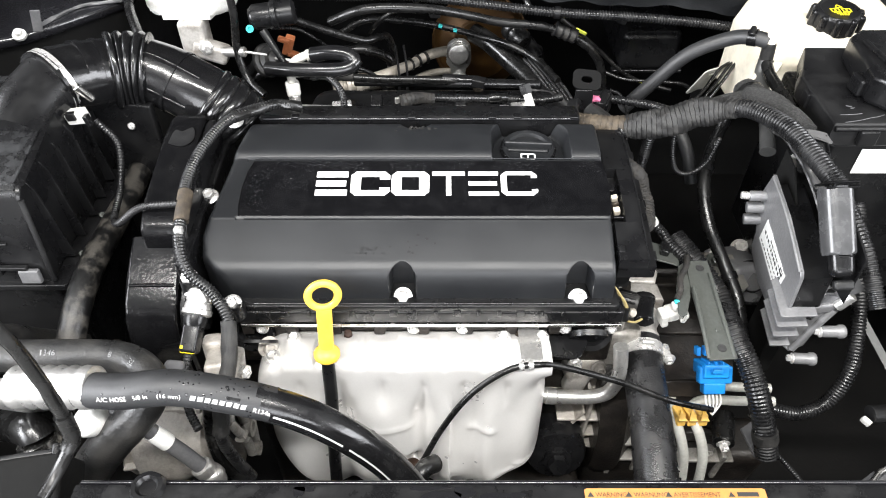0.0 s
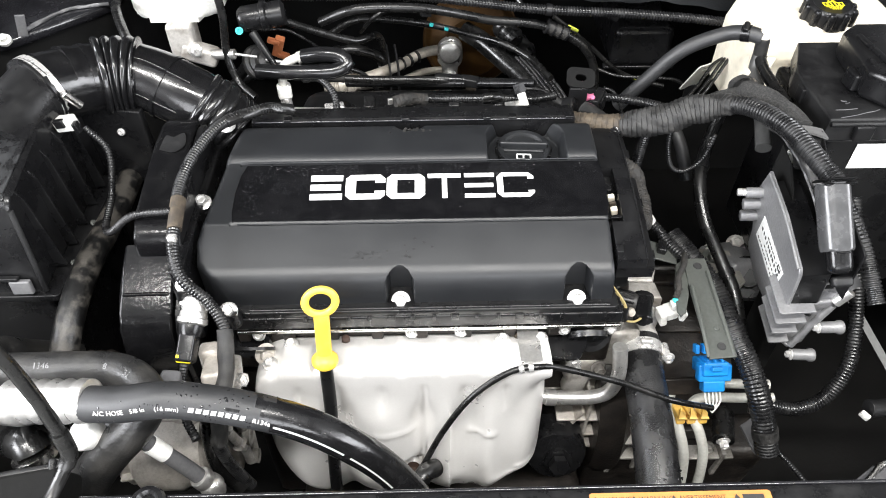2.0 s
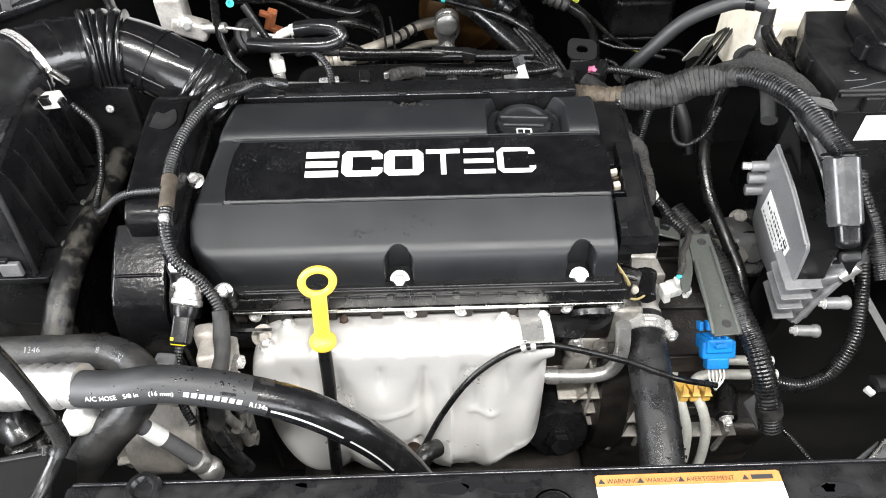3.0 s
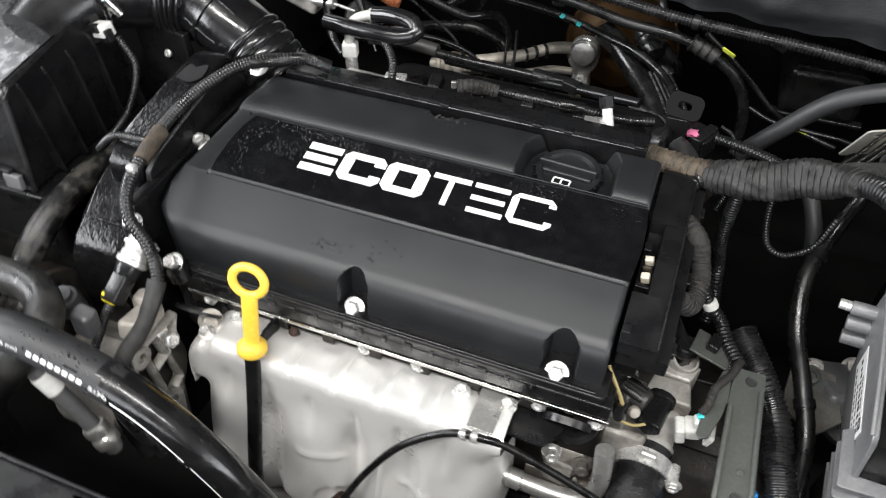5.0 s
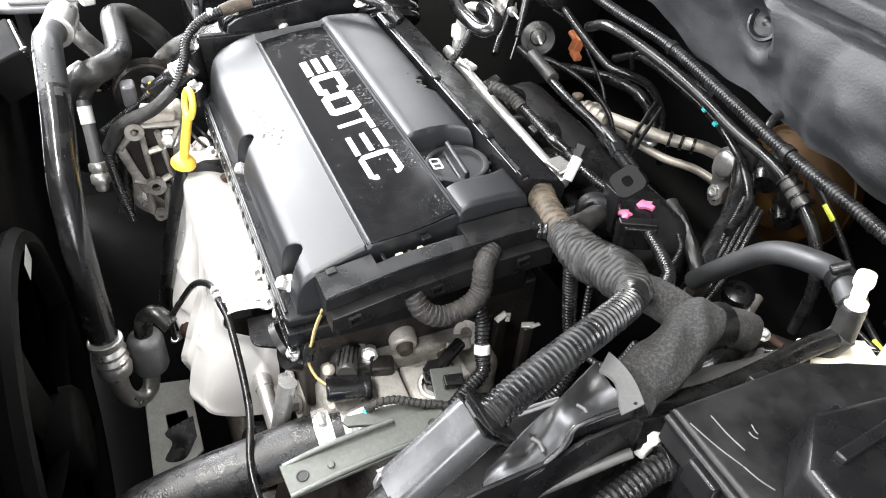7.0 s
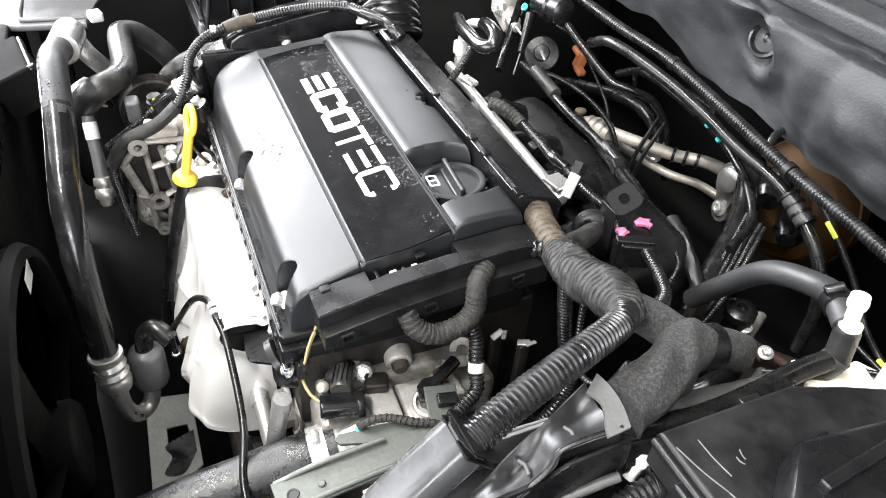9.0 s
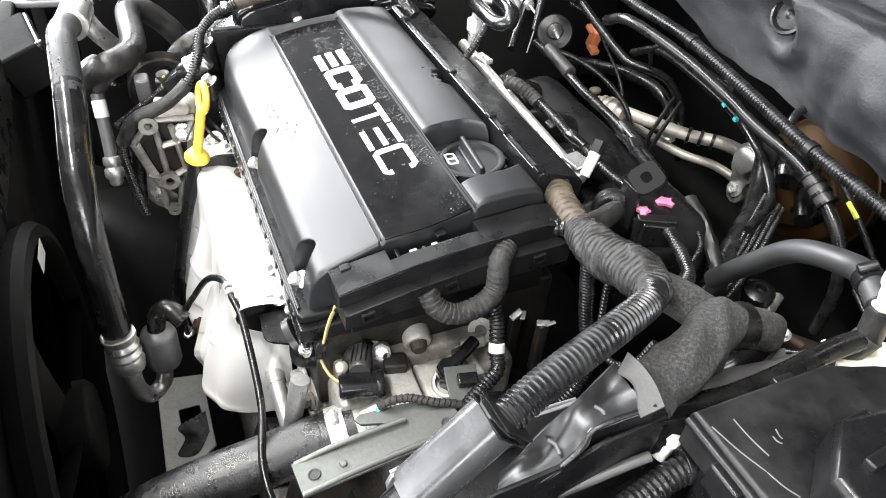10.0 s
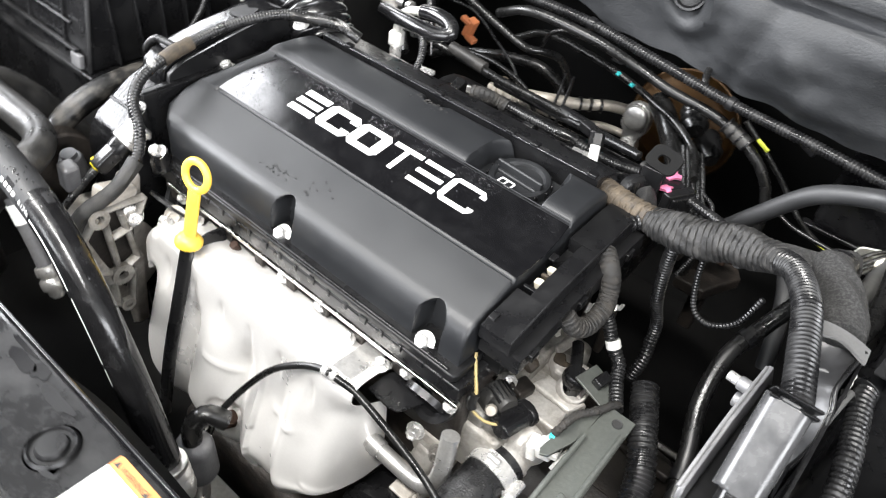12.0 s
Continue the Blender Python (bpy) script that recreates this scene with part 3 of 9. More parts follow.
# ---------------------------------------------------------------- engine block and head
def engine_block():
    root = thing("engine_block", (-0.02, 0.57, 0.36), "oily engine block and cast aluminium cylinder head", "engine")
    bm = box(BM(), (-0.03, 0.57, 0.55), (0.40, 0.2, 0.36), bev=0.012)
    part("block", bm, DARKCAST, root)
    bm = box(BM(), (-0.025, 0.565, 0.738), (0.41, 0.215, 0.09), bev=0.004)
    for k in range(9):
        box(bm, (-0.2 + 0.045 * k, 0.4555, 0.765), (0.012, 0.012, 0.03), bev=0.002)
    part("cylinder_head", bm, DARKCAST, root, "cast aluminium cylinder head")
    part("head_edge", box(BM(), (-0.012, 0.4495, 0.768), (0.385, 0.006, 0.0045), bev=0.0012), STEEL, root, "bright machined head edge")
    part("gasket", box(BM(), (-0.02, 0.553, 0.782), (0.40, 0.214, 0.0165), bev=0.002), PLASTIC, root, "black rubber gasket")
    for x in (-0.196, 0.154):
        part("end_plug", lathe(BM(), (x, 0.462, 0.745), (0, -0.8, 0.45), [(0, 0.006), (0.013, 0.006), (0.015, 0.012), (0.0205, 0.0125), (0.0215, 0.01), (0.0215, 0)], 32), PLASTIC, root, "round black end plug")
    for x in (-0.185, -0.03, 0.02, 0.125, 0.172):
        part("stud_nut", hex_bolt(BM(), (x, 0.4525, 0.7585), (0, -0.8, 0.5), 0.0045, 0.007), BOLT, root)
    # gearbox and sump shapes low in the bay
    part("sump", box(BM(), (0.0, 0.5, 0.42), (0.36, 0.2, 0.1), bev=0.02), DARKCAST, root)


engine_block()


def gearbox():
    root = thing("gearbox", (0.33, 0.55, 0.36), "oily cast aluminium gearbox low beside the engine", "gearbox")
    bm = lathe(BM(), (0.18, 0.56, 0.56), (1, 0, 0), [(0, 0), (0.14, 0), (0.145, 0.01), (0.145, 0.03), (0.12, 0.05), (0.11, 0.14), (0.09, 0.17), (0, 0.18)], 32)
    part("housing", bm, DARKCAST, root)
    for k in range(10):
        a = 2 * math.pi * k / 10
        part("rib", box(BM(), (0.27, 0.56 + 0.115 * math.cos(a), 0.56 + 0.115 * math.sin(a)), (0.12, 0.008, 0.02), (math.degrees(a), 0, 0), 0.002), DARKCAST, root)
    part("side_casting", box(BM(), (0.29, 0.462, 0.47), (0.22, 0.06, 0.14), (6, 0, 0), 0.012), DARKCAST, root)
    for x, z, w, h in ((0.205, 0.545, 0.006, 0.09), (0.235, 0.55, 0.006, 0.08), (0.22, 0.575, 0.05, 0.005), (0.222, 0.54, 0.05, 0.005), (0.30, 0.535, 0.11, 0.005), (0.34, 0.52, 0.006, 0.06)):
        part("casting_web", box(BM(), (x, 0.432, z), (w, 0.02, h), (4, 0, 0), 0.0015), DULLRIB, root)
    for x, z in ((0.19, 0.56), (0.25, 0.53), (0.32, 0.55)):
        part("bolt", hex_bolt(BM(), (x, 0.432, z), (0, -1, 0.2), 0.006, 0.009), CAST, root)


gearbox()


# ---------------------------------------------------------------- valve cover
XR = 0.168


def cover_left(y):
    pts = ((0.44, -0.19), (0.452, -0.196), (0.466, -0.222), (0.478, -0.235), (0.50, -0.238), (0.56, -0.228), (0.66, -0.212), (0.8, -0.2))
    for (a, xa), (b, xb) in zip(pts[:-1], pts[1:]):
        if y <= b:
            return xa + (xb - xa) * max(0, (y - a) / (b - a))
    return pts[-1][1]


def plate_z(y):
    return 0.853 + 0.189 * (y - 0.516)


def cover_section():
    key = [(0.4565, 0.792), (0.4575, 0.806), (0.4595, 0.819), (0.4635, 0.829), (0.4695, 0.8345), (0.478, 0.8385), (0.495, 0.8455), (0.5135, 0.8525),
           (0.516, 0.8535), (0.53, plate_z(0.53)), (0.56, plate_z(0.56)), (0.5895, plate_z(0.5895)), (0.5925, 0.8685), (0.597, 0.8712), (0.603, 0.8728), (0.615, 0.8738), (0.628, 0.8743),
           (0.642, 0.8738), (0.649, 0.8718), (0.6525, 0.867), (0.654, 0.855), (0.6545, 0.80)]
    return [(p.y, p.z) for p in spline([(0, y, z) for y, z in key], 0.0013)]


def drops_on(bm, many, seed, low, high, small=0.0006, large=0.0018, facing=(0, -0.4, 0.9)):
    """Beads of water scattered over the faces of a mesh that look up or forward."""
    rnd = random.Random(seed)
    want = Vector(facing).normalized()
    bm.normal_update()
    faces = [f for f in bm.faces if f.normal.dot(want) > 0.25]
    heavy = [float(h) for h in np.cumsum([f.calc_area() for f in faces])]
    out = BM()
    tries = 0
    made = 0
    while made < many and tries < many * 12:
        tries += 1
        f = rnd.choices(faces, cum_weights=heavy)[0]
        v = [q.co for q in f.verts]
        k = rnd.randrange(1, len(v) - 1)
        a, b = sorted((rnd.random(), rnd.random()))
        p = v[0] * a + v[k] * (b - a) + v[k + 1] * (1 - b)
        if not all(l <= c <= h for l, c, h in zip(low, p, high)) or noise.noise(p * 45) < -0.1:
            continue
        r = rnd.uniform(small, large) ** 1.0 * (1.0 if rnd.random() < 0.3 else 0.6)
        q = f.normal.to_track_quat("Z", "Y").to_matrix().to_4x4()
        bmesh.ops.create_icosphere(out, subdivisions=1, radius=r, matrix=Matrix.Translation(p) @ q @ Matrix.Diagonal((1, rnd.uniform(0.8, 1.5), 0.4, 1)))
        made += 1
    return out


def valve_cover():
    root = thing("valve_cover", (-0.03, 0.55, 0.79), "satin black plastic valve cover with a gloss badge panel", "valve cover")
    sec = cover_section()
    n = 380
    R = 0.007
    bm = BM()
    rows = []
    for y, z in sec:
        row = []
        xl = cover_left(y) if z > 0.8 else cover_left(max(y, 0.452))
        cols = [(xl, z - (z - 0.792) * 0.999, 0)]
        for k in range(5):
            a = k / 5 * math.pi / 2
            cols.append((xl + R * (1 - math.cos(a)), z - R * (1 - math.sin(a)), 1))
        for i in range(n + 1):
            cols.append((xl + R + (XR - R * 0.6 - xl - R) * i / n, z, 1))
        for k in range(1, 5):
            a = k / 4 * math.pi / 2
            cols.append((XR - R * 0.6 + R * 0.6 * math.sin(a), z - R * 0.6 * (1 - math.cos(a)), 1))
        cols.append((XR + 0.0005, z - (z - 0.792) * 0.999, 0))
        for x, zz, live in cols:
            yy = y
            if live:
                zz = max(zz, 0.792)
                # pockets for the two front bolts
                for xb in (-0.0395, 0.1335):
                    d = math.hypot(x - xb, zz - min(max(zz, 0.785), 0.8225))
                    if y < 0.487:
                        yy += 0.02 * (1 - step01(0.0102, 0.0138, d))
                        if y > 0.463:
                            zz -= 0.0 if d > 0.012 else 0.004
                # well for the filler cap, and the small bite in the rear edge
                if y > 0.5925:
                    d = math.hypot(x - 0.094, y - min(max(y, 0.59), 0.625))
                    deep = 1 - step01(0.0385, 0.0425, d)
                    zz = zz * (1 - deep) + min(zz, 0.8515) * deep
                    d = math.hypot(x + 0.03, y - 0.655)
                    zz -= 0.012 * (1 - step01(0.014, 0.018, d))
                # fine joint round the badge panel
                if abs(y - 0.5155) < 0.0016 or abs(y - 0.591) < 0.0016:
                    if x > -0.206:
                        zz -= 0.0022
            row.append(bm.verts.new((x, yy, zz)))
        rows.append(row)
    for a, b in zip(rows[:-1], rows[1:]):
        for i in range(len(a) - 1):
            bm.faces.new((a[i], a[i + 1], b[i + 1], b[i]))
    part("body", bm, COVER, root, angle=55)
    # flange round the foot, with a raised bead
    fl = [(-0.19, 0.4465), (0.17, 0.4465), (0.174, 0.4505), (0.174, 0.66), (-0.205, 0.66), (-0.24, 0.50), (-0.236, 0.478), (-0.198, 0.449)]
    part("flange", prism(BM(), fl, (0, 0, 0.7905), (1, 0, 0), (0, 1, 0), 0.0085, 0.0018), PLASTIC, root)
    part("flange_bead", sweep(BM(), [(-0.186, 0.4495, 0.7995), (-0.1, 0.4495, 0.7995), (0.03, 0.4495, 0.7995), (0.165, 0.4495, 0.7995)], 0.0017, seg=8, step=0.02), PLASTIC, root)
    for k in range(17):
        x = -0.175 + 0.021 * k
        part("flange_clip", box(BM(), (x, 0.4468, 0.7885), (0.004 + 0.004 * (k % 3 == 0), 0.004, 0.007), bev=0.001), PLASTIC, root)
    # gloss badge panel
    z = lambda y: plate_z(y)
    up = Vector((0, 1, 0.189)).normalized()
    line = [(-0.2045, 0.5178), (0.1675, 0.5178), (0.1695, 0.535), (0.1705, 0.552), (0.1695, 0.572), (0.1675, 0.5888), (-0.1985, 0.5888), (-0.2035, 0.575), (-0.2062, 0.553), (-0.2062, 0.53)]
    k = math.hypot(1, 0.189)
    out = [(x, (y - 0.516) * k) for x, y in line]
    panel = part("badge_panel", prism(BM(), out, (0, 0.516, z(0.516) - 0.0004), (1, 0, 0), up, 0.0013, 0.0004), PLATE, root, "gloss black badge panel with water drops")
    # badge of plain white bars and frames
    nrm = Vector((1, 0, 0)).cross(up)
    y0, y1 = 0.5428, 0.5738
    h = (y1 - y0) * k

    def on_panel(a, b):
        return Vector((a, y0, z(y0))) + up * b + nrm * 0.0009

    def bar(x0, x1, b0, b1):
        bm = prism(BM(), [(x0, b0), (x1, b0), (x1, b1), (x0, b1)], on_panel(0, 0), (1, 0, 0), up, 0.0006)
        part("badge_bar", bm, WHITEINK, panel, "white badge bar")

    def three_bars(x0, x1, t):
        for b0 in (0, (h - t) / 2, h - t):
            bar(x0, x1 if b0 != (h - t) / 2 else x1 - 0.0015, b0, b0 + t)

    def bar_pair(x0, x1, t, w, closed):
        r = 0.005
        for b0, b1, c0, c1 in ((0, t, r, 0), (h - t, h, 0, r)):
            line = [(x0, b0 + c0), (x0 + c0, b0), (x1 - c0, b0), (x1, b0 + c0), (x1, b1 - c1), (x1 - c1, b1), (x0 + c1, b1), (x0, b1 - c1)]
            keep = [q for k, q in enumerate(line) if q != line[k - 1]]
            part("badge_bar", prism(BM(), keep, on_panel(0, 0), (1, 0, 0), up, 0.0006), WHITEINK, panel, "white badge bar")
        bar(x0, x0 + w, t + 0.0008, h - t - 0.0008)
        if closed:
            bar(x1 - w, x1, t + 0.0008, h - t - 0.0008)
        else:
            bar(x1 - w, x1, t + 0.0008, t + 0.0036)
            bar(x1 - w, x1, h - t - 0.0036, h - t - 0.0008)

    three_bars(-0.1305, -0.098, 0.0074)
    bar_pair(-0.0948, -0.0546, 0.0068, 0.0105, False)
    bar_pair(-0.053, -0.014, 0.0068, 0.0105, True)
    bar(-0.0112, 0.0226, h - 0.0052, h)
    bar(0.0032, 0.0084, 0, h - 0.0060)
    three_bars(0.0262, 0.057, 0.0049)
    bar_pair(0.0595, 0.0972, 0.0046, 0.0062, False)
    # thin lengthwise lines on either side of the panel
    for yy, zz in ((0.5145, 0.8532), (0.5915, 0.8685)):
        part("panel_edge", sweep(BM(), [(-0.199, yy, zz), (-0.08, yy, zz), (0.05, yy, zz), (0.166, yy, zz)], 0.0006, seg=6, step=0.05), COVER, root)
    # bolts
    for at, axis in (((-0.0395, 0.4605, 0.7985), (0, -0.75, 0.66)), ((0.1335, 0.4585, 0.7985), (0, -0.75, 0.66)), ((-0.243, 0.556, 0.846), (0, -0.3, 0.95)), ((-0.203, 0.442, 0.808), (0, -0.5, 0.86)), ((-0.239, 0.448, 0.837), (0, -0.5, 0.86)), ((-0.228, 0.645, 0.878), (0, -0.3, 0.95))):
        part("bolt", hex_bolt(BM(), at, axis, 0.0062, 0.009), BOLT, root, "bright zinc hex bolt")
    for at in ((-0.203, 0.4435, 0.79), (-0.239, 0.4495, 0.80), (-0.243, 0.5565, 0.80)):
        part("bolt_boss", lathe(BM(), at, (0, -0.05, 1), [(0.010, 0), (0.0105, 0.012), (0.009, 0.02 if at[1] < 0.444 else 0.04), (0, 0.02 if at[1] < 0.444 else 0.04)], 20), PLASTIC, root)
    rust = BM()
    rnd = random.Random(8)
    for i in range(26):
        x, y = -0.03 + rnd.gauss(0, 0.012), 0.641 - abs(rnd.gauss(0, 0.006))
        lathe(rust, (x, y, 0.8742), (0, 0, 1), [(rnd.uniform(0.0008, 0.0022), 0), (0.0006, 0.0003), (0, 0.0003)], 7)
    tagged(part("grit_speck", rust, GREYRUBBER, root, "dried grey grit"), kind="stuff")
    # dried splashes on the front slope
    for cx, cy, sx, sy, many, mat in ((-0.073, 0.483, 0.008, 0.004, 16, SPLASH), (-0.022, 0.491, 0.013, 0.005, 10, DUSTY)):
        blot = BM()
        for i in range(many):
            x, y = cx + rnd.gauss(0, sx), min(0.51, max(0.4795, cy + rnd.gauss(0, sy)))
            up = Vector((0, -0.37, 0.93))
            r = rnd.uniform(0.0007, 0.002)
            ring = [(r * rnd.uniform(0.5, 1.3) * math.cos(a * 0.7), r * rnd.uniform(0.4, 1.1) * math.sin(a * 0.7)) for a in range(9)]
            zc = 0.8385 + (y - 0.478) * 0.41 + 0.0004
            prism(blot, ring, (x, y, zc), (1, 0, 0), (0, 0.93, 0.37), 0.0002)
        tagged(part("splash_mark", blot, mat, root, "dark dried splash marks"), kind="stuff")
    # water lying on the panel
    drops = BM()
    rnd = random.Random(5)
    for i in range(1900):
        x = rnd.uniform(-0.2, 0.165)
        y = 0.5885 - abs(rnd.gauss(0, 0.011)) if rnd.random() < 0.93 else rnd.uniform(0.52, 0.588)
        if y < 0.519 or noise.noise(Vector((x * 22, y * 30, 3))) < -0.05:
            continue
        r = rnd.uniform(0.0003, 0.0008) + (0.0007 if rnd.random() < 0.15 else 0)
        if x > 0.12 and rnd.random() < 0.6:
            continue
        q = nrm.to_track_quat("Z", "Y").to_matrix().to_4x4()
        c = Vector((x, y, z(y))) + nrm * 0.0009
        bmesh.ops.create_icosphere(drops, subdivisions=1, radius=r, matrix=Matrix.Translation(c) @ q @ Matrix.Diagonal((1, rnd.uniform(0.8, 1.3), 0.33, 1)))
    for i in range(1000):
        x, y = -0.165 + rnd.gauss(0, 0.022), 0.558 + rnd.gauss(0, 0.017)
        clump = noise.noise(Vector((x * 60, y * 60, 8)))
        if not (-0.203 < x < -0.105 and 0.52 < y < 0.587) or clump < 0.0:
            continue
        c = Vector((x, y, z(y))) + nrm * 0.0009
        q = nrm.to_track_quat("Z", "Y").to_matrix().to_4x4()
        bmesh.ops.create_icosphere(drops, subdivisions=1, radius=rnd.uniform(0.0003, 0.0007), matrix=Matrix.Translation(c) @ q @ Matrix.Diagonal((1, rnd.uniform(0.8, 1.6), 0.35, 1)))
    wet = part("water_drop", drops, WATER, panel, "scattered clear water drops")
    tagged(wet, kind="stuff")


valve_cover()


GRIP = -4


def oil_cap():
    root = thing("oil_filler_cap", (0.094, 0.628, 0.851), "black oil filler cap in its well on the valve cover", "oil cap")
    c = (0.0935, 0.624, 0.8515)
    up = Vector((0, -0.06, 1))
    capb = part("cap_body", lathe(BM(), c, up, [(0, 0.005), (0.022, 0.005), (0.0235, 0.0085), (0.0265, 0.0092), (0.0285, 0.0085), (0.0298, 0.004), (0.0298, -0.004)], 48), COVER, root)
    part("grip", box(BM(), (0.093, 0.6235, 0.8605), (0.052, 0.0045, 0.013), (3, 0, GRIP), 0.0016), COVER, capb)
    part("grip_foot", box(BM(), (0.093, 0.6235, 0.857), (0.046, 0.011, 0.005), (3, 0, GRIP), 0.002), COVER, capb)
    for k in range(14):
        a = 2 * math.pi * k / 14
        part("rim_notch", box(BM(), (0.0935 + 0.0296 * math.cos(a), 0.624 + 0.0296 * math.sin(a), 0.856), (0.003, 0.004, 0.006), (0, 0, math.degrees(a)), 0.0006), PLASTIC, capb)
    mk = Vector((0.0915, 0.6045, 0.8612))
    u, v = (0.998, -0.06, 0), (0.06, 0.998, 0)
    part("mark_frame", ring_plate(BM(), rounded(0.016, 0.0095, 0.002), rounded(0.013, 0.0065, 0.001), mk, u, v, 0.0005), WHITEINK, root, "white printed frame")
    part("mark_bar", prism(BM(), [(-0.001, -0.0035), (0.0006, -0.0035), (0.0006, 0.0035), (-0.001, 0.0035)], mk, u, v, 0.0005), WHITEINK, root)


oil_cap()


def coil_cover():
    root = thing("coil_harness_cover", (0.19, 0.57, 0.80), "black plastic harness cover on the end of the head", "cover")
    top = [(0.472, 0.8385), (0.516, 0.8476), (0.53, 0.8505), (0.58, 0.857), (0.588, 0.8576), (0.64, 0.8615), (0.655, 0.8605)]
    foot = [(0.472, 0.826), (0.516, 0.8343), (0.53, 0.837), (0.58, 0.843), (0.588, 0.8433), (0.655, 0.845)]
    for name, y0, y1, x0 in (("front_tray", 0.472, 0.516, 0.1712), ("outer_tray", 0.516, 0.588, 0.1835), ("rear_tray", 0.588, 0.655, 0.1712)):
        line = [q for q in top if y0 <= q[0] <= y1] + [q for q in reversed(foot) if y0 <= q[0] <= y1]
        part(name, prism(BM(), line, (x0, 0, 0), (0, 1, 0), (0, 0, 1), 0.2002 - x0, 0.0008), PLASTIC, root)
    low = [(0.474, 0.811), (0.474, 0.8265), (0.53, 0.8375), (0.58, 0.8445), (0.65, 0.849), (0.658, 0.847), (0.658, 0.829), (0.58, 0.826), (0.53, 0.82)]
    part("lower_tray", prism(BM(), low, (0.1722, 0, 0), (0, 1, 0), (0, 0, 1), 0.0375, 0.001), PLASTIC, root)
    part("under_wall", prism(BM(), [(0.484, 0.786), (0.484, 0.813), (0.53, 0.823), (0.58, 0.829), (0.65, 0.832), (0.65, 0.786)], (0.1725, 0, 0), (0, 1, 0), (0, 0, 1), 0.018, 0.001), MATTBLACK, root)
    for y, zz in ((0.491, 0.8255), (0.556, 0.836), (0.63, 0.843)):
        bm = ring_plate(BM(), rounded(0.011, 0.008, 0.001, 2), rounded(0.008, 0.005, 0.0008, 2), (0.2098, y, zz - 0.003), (0, 1, 0.2), (0, -0.2, 1), 0.0028)
        part("clip", bm, PLASTIC, root)
    for y, zz in ((0.484, 0.8415), (0.56, 0.8548)):
        part("tab", box(BM(), (0.1745, y, zz), (0.006, 0.008, 0.002), (12, 0, 0), 0.0006), PLASTIC, root)
    part("edge_line", sweep(BM(), [(0.1995, 0.473, 0.8392), (0.1995, 0.53, 0.8512), (0.1995, 0.58, 0.8577), (0.1995, 0.64, 0.8622)], 0.0008, seg=6, step=0.02), PLASTIC, root)
    for y, w, mat in ((0.538, 0.008, CREAM), (0.5465, 0.004, OLDTAPE), (0.5555, 0.0065, CREAM)):
        part("connector", box(BM(), (0.1785, y, 0.8395 + 0.12 * (y - 0.516)), (0.007, w * 0.8, 0.008), (8, -12, 0), 0.0012), mat, root, "pale connector end in the recess")
    part("rib", box(BM(), (0.1775, 0.525, 0.842), (0.011, 0.003, 0.01), (8, 0, 0), 0.0006), PLASTIC, root)


coil_cover()


def rear_channel():
    root = thing("rear_channel", (-0.02, 0.672, 0.79), "black channel with small clips behind the valve cover", "channel")
    bm = prism(BM(), [(0.656, 0.80), (0.656, 0.8735), (0.660, 0.8755), (0.664, 0.873), (0.694, 0.866), (0.70, 0.859), (0.70, 0.80)], (-0.205, 0, 0), (0, 1, 0), (0, 0, 1), 0.358, 0.0012)
    part("channel", bm, PLASTIC, root)
    for x in (-0.165, -0.035, 0.055, 0.083, 0.146):
        part("clip", box(BM(), (x, 0.6585, 0.8755), (0.009, 0.008, 0.004), bev=0.001), PLASTIC, root)
    part("lip", sweep(BM(), [(-0.2, 0.6555, 0.8745), (-0.05, 0.6555, 0.8745), (0.15, 0.6555, 0.8745)], 0.0011, seg=8, step=0.05), PAINT, root)


rear_channel()


